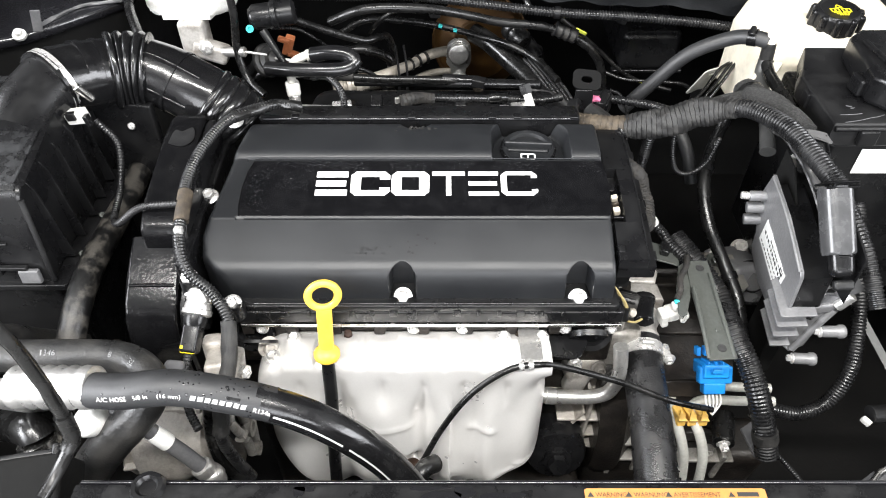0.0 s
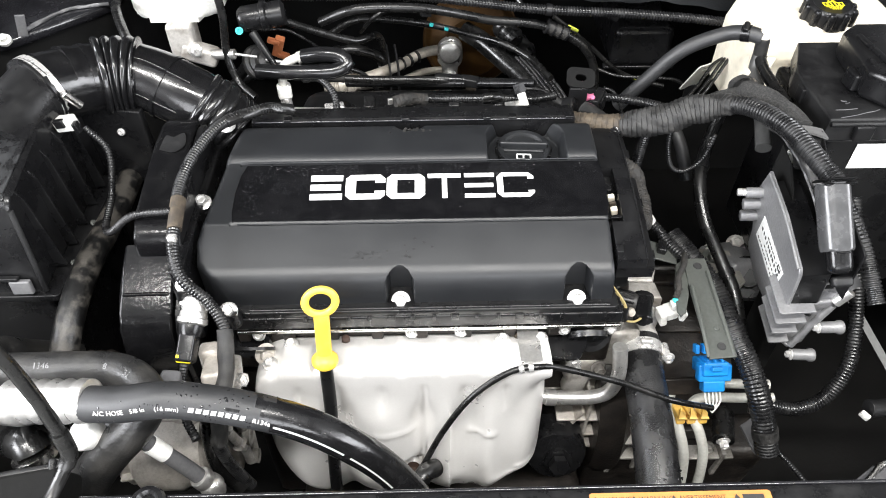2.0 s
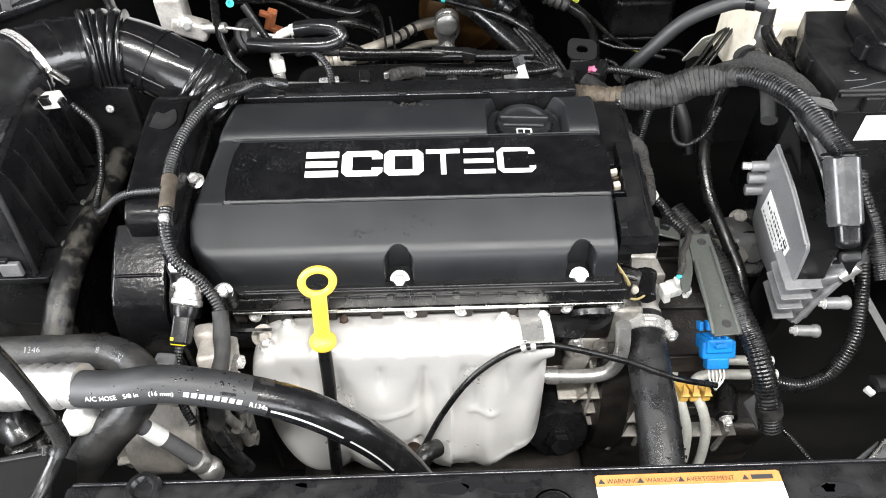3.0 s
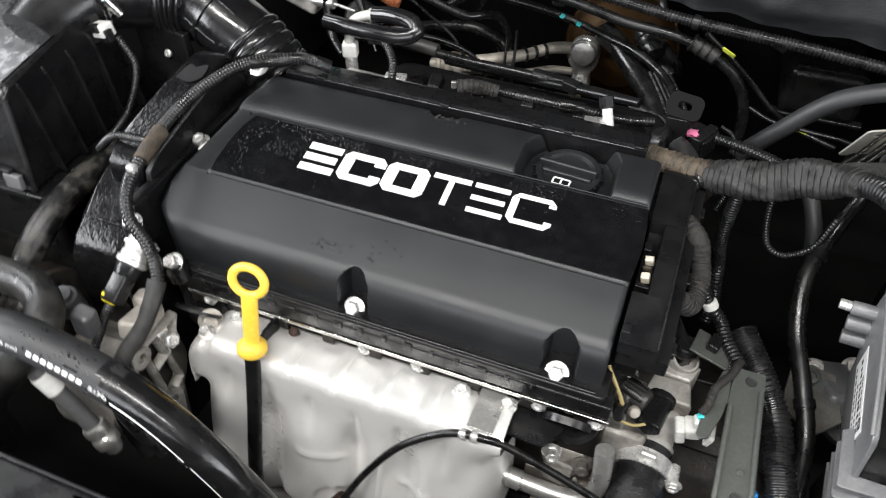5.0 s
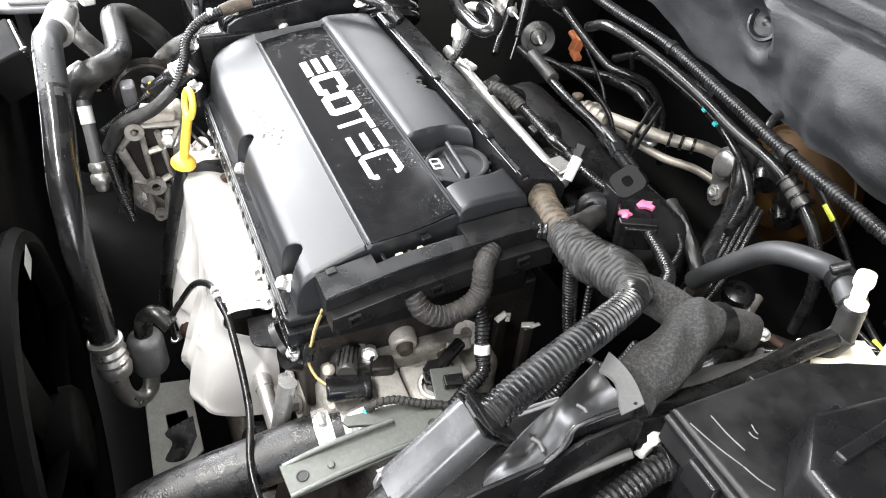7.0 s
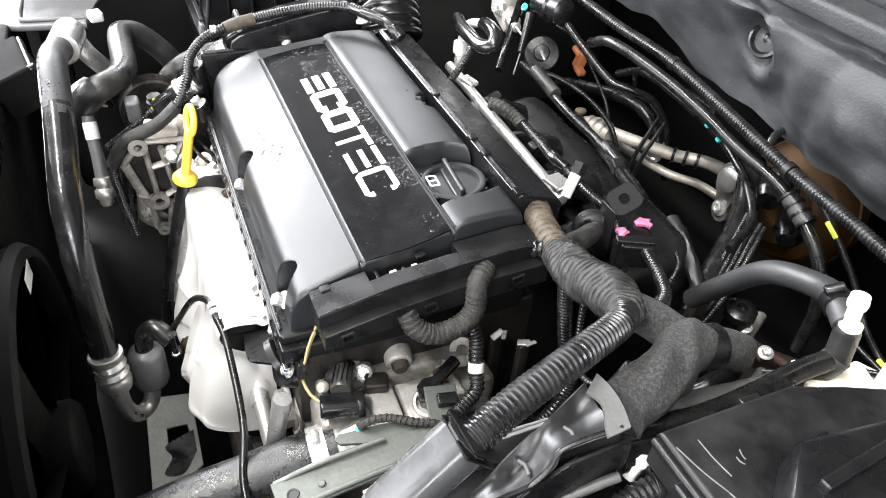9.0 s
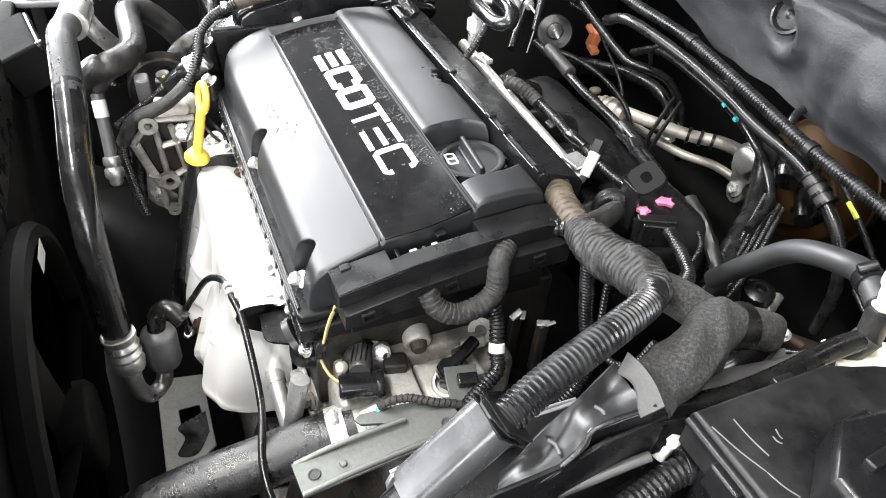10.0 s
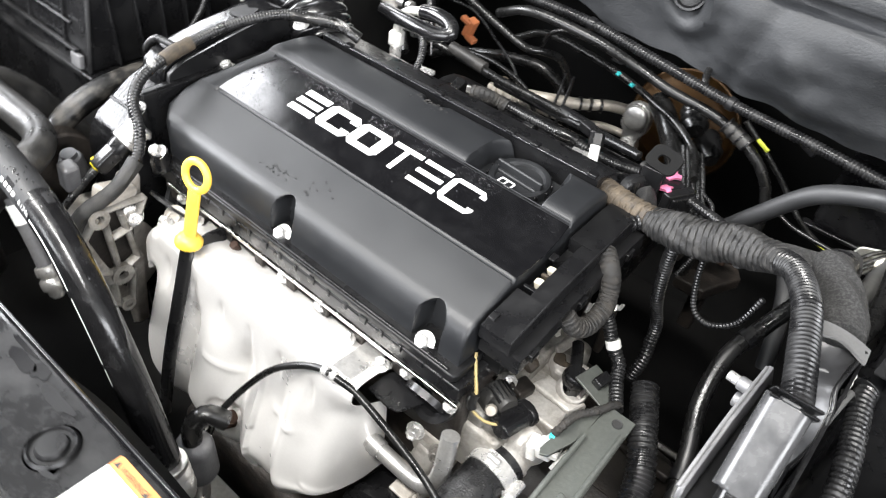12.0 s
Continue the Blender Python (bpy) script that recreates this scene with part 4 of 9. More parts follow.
def timing_cover():
    root = thing("timing_cover", (-0.28, 0.53, 0.5), "wet black plastic timing belt cover at the end of the engine", "timing cover")
    low = [(0.425, 0.55), (0.421, 0.70), (0.4215, 0.778), (0.427, 0.797), (0.438, 0.811), (0.456, 0.821), (0.477, 0.836), (0.497, 0.845), (0.50, 0.84), (0.50, 0.55)]
    top = [(0.486, 0.60), (0.486, 0.848), (0.489, 0.861), (0.498, 0.867), (0.51, 0.8705), (0.56, 0.88), (0.60, 0.887), (0.632, 0.891), (0.644, 0.887), (0.649, 0.87), (0.65, 0.83), (0.65, 0.60)]
    beads = BM()
    for name, outline, x0, x1, seed, many in (("lower_shell", low, -0.3065, -0.256, 21, 340), ("upper_shell", top, -0.292, -0.2555, 23, 260)):
        shell = prism(BM(), outline, (x0, 0, 0), (0, 1, 0), (0, 0, 1), x1 - x0, 0.004)
        drops = drops_on(shell, many, seed, (x0, 0.40, 0.70), (x1, 0.585, 0.9), 0.0007, 0.0024)
        body = part(name, shell, WETCOVER, root)
        tagged(part("water_drop", drops, WATER, body, "scattered clear water drops"), kind="stuff")
        part("rim", prism(BM(), [(a + 0.003 * (1 if a < 0.55 else -1), b - 0.004) for a, b in outline], (-0.2545, 0, 0), (0, 1, 0), (0, 0, 1), 0.0055 if name == "lower_shell" else 0.0065, 0.001), PLASTIC, root)
    part("crease", sweep(BM(), [(-0.303, 0.4545, 0.8205), (-0.28, 0.4548, 0.8207), (-0.26, 0.455, 0.8205)], 0.0018, seg=10), WETCOVER, root)
    part("stain", prism(BM(), [(p.x * 0.7, p.y) for p in spline([(-0.018, -0.012, 0), (0.004, -0.016, 0), (0.018, -0.006, 0), (0.012, 0.012, 0), (-0.002, 0.006, 0), (-0.014, 0.008, 0), (-0.018, -0.012, 0)], 0.004)[:-1]], (-0.273, 0.605, 0.8881), (1, 0, 0), (0, 0.992, 0.125), 0.0008), DUSTY, root, "dull grey dried stain")
    part("inner_cover", box(BM(), (-0.247, 0.56, 0.80), (0.012, 0.21, 0.1), bev=0.003), PLASTIC, root)


timing_cover()


# ---------------------------------------------------------------- heat shield and dipstick
def heat_shield():
    root = thing("exhaust_heat_shield", (-0.04, 0.41, 0.54), "bright aluminised heat shield over the exhaust manifold", "heat shield")
    prof = [(0.459, 0.746), (0.447, 0.7495), (0.430, 0.7535), (0.414, 0.7545), (0.406, 0.749), (0.4035, 0.737), (0.4, 0.715), (0.393, 0.69), (0.383, 0.66), (0.374, 0.63), (0.371, 0.602), (0.375, 0.576), (0.388, 0.553), (0.402, 0.545)]
    line = [(p.x, p.y) for p in spline([(a, b, 0) for a, b in prof], 0.003)]
    nx = 150
    bm = BM()
    rows = []
    nl = len(line)
    for j, (y, z) in enumerate(line):
        w = j / (nl - 1)
        row = []
        spread = step01(0.2, 0.5, w)
        xl = -0.188 - 0.003 * spread + 0.062 * step01(0.58, 1.0, w) ** 1.6
        xr = 0.108 + 0.004 * spread - 0.03 * step01(0.8, 1.0, w) ** 1.6
        for i in range(nx + 1):
            u = i / nx
            x = xl + (xr - xl) * u
            yy, zz = y, z
            face = step01(0.3, 0.42, w)
            crease = 0.0105 * math.exp(-((x + 0.103) / 0.0105) ** 2) + 0.0085 * math.exp(-((x + 0.021) / 0.0095) ** 2) + 0.007 * math.exp(-((x - 0.035) / 0.0095) ** 2)
            lobe = 0.0045 * (math.cos(2 * math.pi * (x + 0.062) / 0.082) if x < 0.007 else math.cos(2 * math.pi * (x - 0.007) / 0.056 + 2.2))
            yy += step01(0.3, 0.46, w) * (crease - lobe) * (1 - 0.45 * step01(0.7, 0.95, w))
            edge = max(0, 0.14 - u) / 0.14
            curl = 1 - math.sqrt(max(0, 1 - edge ** 2))
            yy += 0.05 * curl * face
            zz -= 0.03 * curl * (1 - face)
            # the right end folds straight back as a side wall below the ledge
            fold = max(0, u - 0.84) / 0.16
            yy += (0.447 - yy) * (1 - math.sqrt(max(0, 1 - fold ** 2))) * step01(0.22, 0.36, w)
            if zz < 0.612:
                zz += (0.612 - zz) * step01(0.74, 0.97, u)
            top = step01(0.02, 0.08, w) * (1 - step01(0.2, 0.3, w))
            # pressed pads along the ledge
            across = ((x + 0.165) / 0.0415) % 1.0
            zz += top * 0.0032 * step01(0.06, 0.16, across) * (1 - step01(0.84, 0.94, across))
            yy += 0.003 * step01(0.24, 0.3, w) * (1 - step01(0.33, 0.42, w)) * math.exp(-((across - 0.5) / 0.1) ** 2)
            zz += 0.0015 * top * noise.noise(Vector((x * 60, y * 60, 1)))
            yy += face * (0.0007 * noise.noise(Vector((x * 22, z * 22, 7))) + 0.00025 * noise.noise(Vector((x * 90, z * 90, 2))))
            # stamped bars and knobs low on the face
            for bx, bz, hw in ((-0.05, 0.672, 0.026), (0.041, 0.670, 0.018), (0.09, 0.615, 0.016)):
                if abs(x - bx) < hw:
                    yy -= 0.0024 * math.exp(-((z - bz) / 0.0026) ** 2) * step01(0, 0.006, hw - abs(x - bx))
            for bx, bz, br in ((0.010, 0.606, 0.017), (-0.093, 0.606, 0.016), (0.06, 0.6, 0.014)):
                yy -= 0.0045 * math.exp(-((x - bx) ** 2 + (z - bz) ** 2) / br ** 2)
            # opening for the sensor
            d = math.hypot(x + 0.038, z - 0.618)
            yy += 0.016 * (1 - step01(0.011, 0.017, d))
            row.append(bm.verts.new((x, yy, zz)))
        rows.append(row)
    for a, b in zip(rows[:-1], rows[1:]):
        for i in range(nx):
            bm.faces.new((a[i], a[i + 1], b[i + 1], b[i]))
    r = bmesh.ops.extrude_face_region(bm, geom=bm.faces[:])
    bmesh.ops.translate(bm, verts=[v for v in r["geom"] if isinstance(v, bmesh.types.BMVert)], vec=(0, 0.0012, -0.0008))
    part("shell", bm, SHIELD, root, angle=60)
    tab = box(BM(), (0.088, 0.434, 0.757), (0.022, 0.044, 0.0016), (-4, 0, 0), 0.0005)
    box(tab, (0.088, 0.4115, 0.753), (0.016, 0.003, 0.014), (8, 0, 0), 0.0006)
    part("clip_tab", tab, ALU, root, "small aluminium tab")
    part("corner_plate", prism(BM(), [(p.x, p.y) for p in spline([(0.107, 0.426, 0), (0.112, 0.455, 0), (0.149, 0.456, 0), (0.143, 0.432, 0), (0.134, 0.424, 0), (0.107, 0.426, 0)], 0.003)[:-1]], (0, 0, 0.7425), (1, 0, 0), (0, 1, 0), 0.0025, 0.0008), PLASTIC, root, "black plate at the corner of the shield")
    for at in ((-0.152, 0.443, 0.752), (0.062, 0.444, 0.7525), (0.101, 0.446, 0.751), (-0.17, 0.42, 0.752)):
        part("nut", hex_bolt(BM(), at, (0, -0.2, 1), 0.0052, 0.008), BOLT, root)
    for x, y, r in ((-0.098, 0.447, 0.004), (-0.09, 0.438, 0.002), (0.078, 0.45, 0.004), (0.1, 0.446, 0.003)):
        part("rust_spot", lathe(BM(), (x, y, 0.7505 + 0.08 * (0.46 - y)), (0, -0.2, 1), [(r, 0), (r * 0.8, 0.0006), (0, 0.0008)], 9), OLDTAPE, root, "brown rust spot")
    for at in ((-0.098, 0.452, 0.742),):
        part("stud", rod(BM(), at, (at[0] + 0.001, at[1] - 0.006, at[2] + 0.016), 0.0042), RUST, root, "rusty stud")


heat_shield()


def dipstick():
    root = thing("dipstick", (-0.113, 0.37, 0.6), "yellow ring-handled oil dipstick in a black tube", "dipstick")
    a, b = Vector((-0.1125, 0.4095, 0.772)), Vector((-0.1105, 0.4215, 0.827))
    ax = (b - a).normalized()
    part("tube", sweep(BM(), [(-0.117, 0.355, 0.56), (-0.115, 0.372, 0.64), (-0.112, 0.392, 0.715), (-0.1125, 0.4095, 0.772)], 0.0066, seg=16), PLASTIC, root, "black dipstick tube")
    part("collar", lathe(BM(), a - ax * 0.004, ax, [(0, 0), (0.0118, 0), (0.0128, 0.002), (0.0128, 0.006), (0.0105, 0.009), (0.0075, 0.012), (0, 0.012)], 28), YELLOW, root)
    stem = BM()
    sweep(stem, [a, a.lerp(b, 0.5), b], 0.0048, seg=16, flat=1.55)
    part("stem", stem, YELLOW, root)
    ring = BM()
    c = b + ax * 0.0135
    side = Vector((1, 0.12, 0)).normalized()
    loop = [c + side * (0.0138 * math.cos(q)) + ax * (0.0138 * math.sin(q)) for q in [2 * math.pi * k / 36 for k in range(37)]]
    nrm = side.cross(ax)
    rings = []
    for k in range(36):
        q = 2 * math.pi * k / 36
        rad = side * math.cos(q) + ax * math.sin(q)
        rings.append([ring.verts.new(loop[k] + rad * (0.0038 * math.cos(w)) + nrm * (0.0034 * math.sin(w))) for w in [2 * math.pi * m / 10 for m in range(10)]])
    for k in range(36):
        p, q = rings[k], rings[(k + 1) % 36]
        for m in range(10):
            ring.faces.new((p[m], p[(m + 1) % 10], q[(m + 1) % 10], q[m]))
    part("ring", ring, YELLOW, root, "yellow pull ring")
    arm = prism(BM(), [(0.396, 0.742), (0.43, 0.7525), (0.462, 0.751), (0.462, 0.766), (0.43, 0.7695), (0.40, 0.762)], (-0.1155, 0, 0), (0, 1, 0), (0, 0, 1), 0.003, 0.0008)
    part("bracket_arm", arm, PLASTIC, root, "flat black support arm")


dipstick()

# ---------------------------------------------------------------- hoses at the front of the bay
AC = [(-0.285, 0.313, 0.855), (-0.249, 0.307, 0.862), (-0.2, 0.307, 0.866), (-0.124, 0.306, 0.838), (-0.068, 0.3, 0.794), (-0.034, 0.298, 0.734), (-0.012, 0.298, 0.66), (-0.004, 0.3, 0.62)]


def ac_hose():
    root = thing("air_conditioning_hose", (-0.15, 0.306, 0.62), "wet black rubber hose with white print and aluminium ends", "hose")
    tube = sweep(BM(), AC, 0.0142, seg=24)
    beads = drops_on(tube, 260, 33, (-0.3, 0.2, 0.60), (0.02, 0.4, 0.9), 0.0005, 0.0014, (0.3, -0.3, 0.9))
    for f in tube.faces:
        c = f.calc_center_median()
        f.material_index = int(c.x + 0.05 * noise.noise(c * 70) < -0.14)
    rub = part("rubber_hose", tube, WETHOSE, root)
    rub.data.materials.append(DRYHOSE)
    tagged(part("water_drop", beads, WATER, rub, "scattered clear water drops"), kind="stuff")
    part("metal_end", sweep(BM(), [(-0.38, 0.372, 0.75), (-0.367, 0.346, 0.79), (-0.359, 0.333, 0.812), (-0.36, 0.323, 0.832), (-0.352, 0.318, 0.845), (-0.33, 0.318, 0.8495), (-0.30, 0.316, 0.853)], 0.0112, seg=20), ALU, root, "bare aluminium pipe end")
    crimp = [(0.0175, 0)] + [(0.0178 - 0.0022 * (k % 2), 0.006 + 0.0055 * k) for k in range(11)] + [(0.0172, 0.069), (0.014, 0.07)]
    part("crimp_sleeve", lathe(BM(), (-0.342, 0.3203, 0.8483), (0.99, -0.09, 0.12), crimp, 28), ALU, root, "crimped aluminium sleeve")
    crimp2 = [(0.0145, 0), (0.017, 0.001)] + [(0.0172 - 0.0025 * (k % 2), 0.005 + 0.0055 * k) for k in range(7)] + [(0.015, 0.048), (0.009, 0.05)]
    part("crimp_sleeve", lathe(BM(), (-0.006, 0.2985, 0.65), (0.12, 0.05, -1), crimp2, 28), ALU, root, "crimped aluminium sleeve")
    part("lower_pipe", sweep(BM(), [(-0.001, 0.301, 0.605), (0.004, 0.302, 0.575), (0.0, 0.312, 0.553), (-0.012, 0.326, 0.553), (-0.018, 0.332, 0.575)], 0.009, seg=16), ALU, root)
    part("muffler_can", lathe(BM(), (-0.019, 0.333, 0.572), (-0.1, 0, 1), [(0.006, 0), (0.016, 0.004), (0.019, 0.01), (0.019, 0.045), (0.016, 0.052), (0.008, 0.055), (0, 0.055)], 28), GREYCASE, root)
    part("upper_pipe", sweep(BM(), [(-0.024, 0.333, 0.625), (-0.026, 0.338, 0.645), (-0.02, 0.35, 0.655), (-0.008, 0.362, 0.645)], 0.0095, seg=16), RUBBER, root)
    line = spline(AC, 0.001)
    rows = frames_along(line)

    def wrap(s0, drop):
        def at(a, b):
            i = min(len(line) - 1, max(0, int((s0 + a) / 0.001)))
            t, n, q = rows[i]
            face = Vector((0.0, -0.82, 0.57))
            n = (face - t * face.dot(t)).normalized()
            q = n.cross(t)
            ang = (b - drop) / 0.0145
            f = (s0 + a) / 0.001 - i
            return line[i] + t * (f * 0.001) + (n * math.cos(ang) + q * math.sin(ang)) * 0.0145
        return at

    for word, s0, size in (("A/C HOSE", 0.0255, 0.0053), ("5/8 in", 0.0538, 0.0049), ("(16 mm)", 0.0713, 0.0049), ("R134a", 0.1407, 0.0055)):
        part("print", letters(word, size, wrap(s0, 0.003)), WHITEINK, rub, "white printed letters")
    for k in range(8):
        f = wrap(0.094 + 0.0053 * k, 0.003)
        bm = BM()
        bm.faces.new([bm.verts.new(f(a, b)) for a, b in ((0.0004, 0.0004), (0.004, 0.0004), (0.0044, 0.0042), (0.0008, 0.0042))])
        part("print", bm, WHITEINK, rub, "plain white brand bar")
    bm = BM()
    for s0, n in ((0.1575, 62), (0.226, 55), (0.286, 16)):
        for k in range(n):
            f = wrap(s0 + 0.001 * k, 0.004)
            bm.faces.new([bm.verts.new(f(a, b)) for a, b in ((0, 0), (0.00095, 0), (0.00095, 0.0018), (0, 0.0018))])
    part("print_line", bm, WHITEINK, rub, "broken white line")


ac_hose()

RAD = [(-0.40, 0.475, 0.70), (-0.415, 0.444, 0.745), (-0.419, 0.42, 0.782), (-0.415, 0.394, 0.81), (-0.402, 0.376, 0.819), (-0.3821, 0.3717, 0.82), (-0.3331, 0.3719, 0.82), (-0.289, 0.3703, 0.82), (-0.263, 0.3597, 0.82), (-0.2474, 0.3396, 0.818), (-0.2606, 0.3246, 0.80), (-0.2864, 0.3159, 0.775), (-0.3115, 0.3068, 0.745), (-0.3383, 0.3021, 0.70), (-0.355, 0.305, 0.64)]
rad = hose_thing("radiator_hose", RAD, lambda f: 0.0145 + 0.0035 * step01(0.55, 0.75, f), GREYRUBBER, "bent black rubber coolant hose with worn white print", "hose", seg=24)
rl = spline(RAD, 0.001)


def on_rad(s0, drop):
    rr = frames_along(rl)

    def at(a, b):
        i = min(len(rl) - 1, int((s0 + a) / 0.001))
        t = rr[i][0]
        face = Vector((0, -0.35, 0.93))
        n = (face - t * face.dot(t)).normalized()
        q = n.cross(t)
        ang = (b - drop) / 0.0148
        return rl[i] + (n * math.cos(ang) + q * math.sin(ang)) * 0.0148
    return at


for word, s0 in (("1346", 0.218), ("8", 0.280), ("32", 0.303)):
    part("print", letters(word, 0.0074, on_rad(s0, 0.004)), MODULECASE, rad, "worn white printed digits")

# thin cable with two clips over the heat shield
CABLE = [(-0.043, 0.362, 0.59), (-0.024, 0.3635, 0.638), (-0.001, 0.379, 0.685), (0.028, 0.393, 0.727), (0.064, 0.404, 0.7525), (0.092, 0.407, 0.757), (0.117, 0.4105, 0.7495), (0.183, 0.409, 0.723), (0.233, 0.399, 0.706), (0.284, 0.404, 0.681)]
cab = hose_thing("oxygen_sensor_cable", CABLE, 0.0032, RUBBER, "thin black sensor cable arched over the heat shield", "cable", seg=12)
for s in (0.49, 0.512):
    clamp_on(cab, CABLE, s, 0.0033, BOLT, 0.005, "metal_clip")
bm = lathe(BM(), (-0.034, 0.374, 0.608), (-0.1, -0.75, 0.4), [(0.006, -0.012), (0.009, -0.01), (0.009, 0.0), (0.0065, 0.002), (0.006, 0.004), (0, 0.005)], 18)
part("sensor_body", bm, RUST, cab, "rusty oxygen sensor body")
part("sensor_ferrule", lathe(BM(), (-0.047, 0.362, 0.585), (-0.72, 0.08, -0.66), [(0.0042, -0.002), (0.006, 0), (0.006, 0.005), (0.005, 0.006), (0.0062, 0.008), (0.0062, 0.013), (0.0052, 0.014), (0.0068, 0.016), (0.0068, 0.024), (0.005, 0.026), (0, 0.026)], 18), STEEL, cab, "bright crimped sensor sleeve")

# upper radiator hose at the right of the head
RH = [(0.2185, 0.478, 0.703), (0.216, 0.436, 0.696), (0.215, 0.399, 0.689), (0.213, 0.361, 0.681), (0.211, 0.32, 0.667), (0.209, 0.28, 0.645)]
rh = hose_thing("coolant_hose", RH, 0.0217, ACHOSE, "thick black coolant hose with water drops on it", "hose", seg=28)
clamp_on(rh, RH, 0.07, 0.0221, BOLT, 0.014)
part("clamp_screw", hex_bolt(rod(BM(), (0.243, 0.47, 0.705), (0.243, 0.452, 0.706), 0.0042), (0.243, 0.452, 0.706), (0, -1, 0.1), 0.005, 0.006), BOLT, rh, "bright clamp screw")
dr = BM()
rnd = random.Random(3)
for i in range(70):
    y, a = rnd.uniform(0.29, 0.42), rnd.gauss(0.35, 0.5)
    c = Vector((0.213 + 0.0214 * math.sin(a), y, 0.684 - (0.39 - y) * 0.22 + 0.0214 * math.cos(a)))
    bmesh.ops.create_icosphere(dr, subdivisions=1, radius=rnd.uniform(0.0007, 0.0022), matrix=Matrix.Translation(c))
tagged(part("water_drop", dr, WATER, rh, "water drops"), kind="stuff")

# ---------------------------------------------------------------- wiring harnesses
LEFT = [(-0.16, 0.668, 0.882), (-0.185, 0.655, 0.893), (-0.222, 0.626, 0.897), (-0.243, 0.585, 0.893), (-0.252, 0.54, 0.885), (-0.248, 0.50, 0.879), (-0.245, 0.465, 0.869), (-0.235, 0.443, 0.852), (-0.214, 0.433, 0.832), (-0.201, 0.418, 0.811), (-0.199, 0.39, 0.79), (-0.202, 0.356, 0.774), (-0.205, 0.338, 0.745), (-0.203, 0.338, 0.705), (-0.196, 0.345, 0.65)]
left = hose_thing("engine_harness", LEFT, 0.0058, CONDUIT, "black corrugated wiring conduit along the timing cover", "harness", "conduit", seg=14, rib=(0.0032, 0.0008))
part("tape_wrap", sweep(BM(), LEFT[:3], 0.006, seg=14, lump=0.3), RUBBER, left, "black tape")
part("tape_wrap", sweep(BM(), [(-0.2495, 0.52, 0.8825), (-0.248, 0.50, 0.879), (-0.2465, 0.486, 0.875)], 0.0072, seg=14, lump=0.15), OLDTAPE, left, "stained tape joint")
part("tape_wrap", sweep(BM(), [(-0.201, 0.418, 0.811), (-0.199, 0.39, 0.79), (-0.202, 0.356, 0.774), (-0.205, 0.338, 0.745)], 0.0075, seg=14, lump=0.2), TAPE, left, "grey cloth tape")
part("clip", box(BM(), (-0.2455, 0.473, 0.876), (0.008, 0.007, 0.008), bev=0.0015), BOLT, left, "white clip")
MAFH = [(-0.362, 0.612, 0.903), (-0.344, 0.604, 0.878), (-0.342, 0.575, 0.846), (-0.338, 0.535, 0.838), (-0.322, 0.511, 0.85), (-0.291, 0.506, 0.8755), (-0.252, 0.5035, 0.883)]
hose_thing("airflow_sensor_lead", MAFH, 0.0038, CONDUIT, "thin corrugated conduit from the airflow sensor plug", "harness", "conduit", seg=12, rib=(0.003, 0.0006))

main = thing("main_harness", (0.28, 0.62, 0.86), "thick taped wiring harness running into corrugated conduit", "harness")
part("stained_wrap", sweep(BM(), [(0.15, 0.676, 0.856), (0.18, 0.668, 0.857), (0.214, 0.664, 0.859)], 0.0112, seg=24, step=0.001, lump=0.12, spiral=(0.0062, 0.0011)), OLDTAPE, main, "oil-stained cloth tape")
part("tape_wrap", sweep(BM(), [(0.205, 0.664, 0.858), (0.245, 0.657, 0.868), (0.28, 0.656, 0.882), (0.306, 0.650, 0.8915), (0.318, 0.640, 0.898)], lambda s: 0.0106 + 0.005 * min(1, s * 4) - 0.0065 * max(0, s - 0.72) / 0.28, seg=36, step=0.0007, lump=0.2, spiral=(0.0052, 0.0012)), TAPE, main, "grey cloth tape in overlapping turns")
part("conduit", sweep(BM(), [(0.308, 0.649, 0.8925), (0.328, 0.629, 0.904), (0.347, 0.587, 0.911), (0.361, 0.542, 0.907), (0.373, 0.505, 0.899)], 0.0099, seg=24, rib=(0.0037, 0.0011)), CONDUIT, main, "black corrugated conduit")
part("branch", sweep(BM(), [(0.175, 0.63, 0.842), (0.188, 0.64, 0.852), (0.2, 0.655, 0.856)], 0.0075, seg=14, rib=(0.0055, 0.001)), CONDUIT, main)
part("branch", sweep(BM(), [(0.196, 0.68, 0.85), (0.188, 0.70, 0.846), (0.178, 0.72, 0.842)], 0.009, seg=14, lump=0.2), TAPE, main)

# padded sleeve that runs back beside the battery box
sl = hose_thing("padded_sleeve", [(0.3755, 0.602, 0.889), (0.371, 0.617, 0.8905), (0.362, 0.643, 0.891), (0.352, 0.664, 0.889), (0.345, 0.68, 0.886)], 0.0165, SLEEVE, "grey woven sleeve round a thick wire bundle", "harness", "sleeve", seg=30, step=0.002, lump=0.22)
part("sleeve_end", sweep(BM(), [(0.352, 0.688, 0.884), (0.353, 0.70, 0.881), (0.354, 0.712, 0.875)], 0.0135, seg=20, step=0.003, lump=0.12), SLEEVE, sl)
part("band", sweep(BM(), [(0.349, 0.678, 0.886), (0.35, 0.685, 0.885), (0.351, 0.692, 0.884)], 0.0152, seg=20, step=0.003), RUBBER, sl, "black tape band")
part("sleeve_branch", sweep(BM(), [(0.292, 0.66, 0.878), (0.318, 0.672, 0.88), (0.345, 0.676, 0.884)], 0.013, seg=20, step=0.003, lump=0.16), SLEEVE, sl)
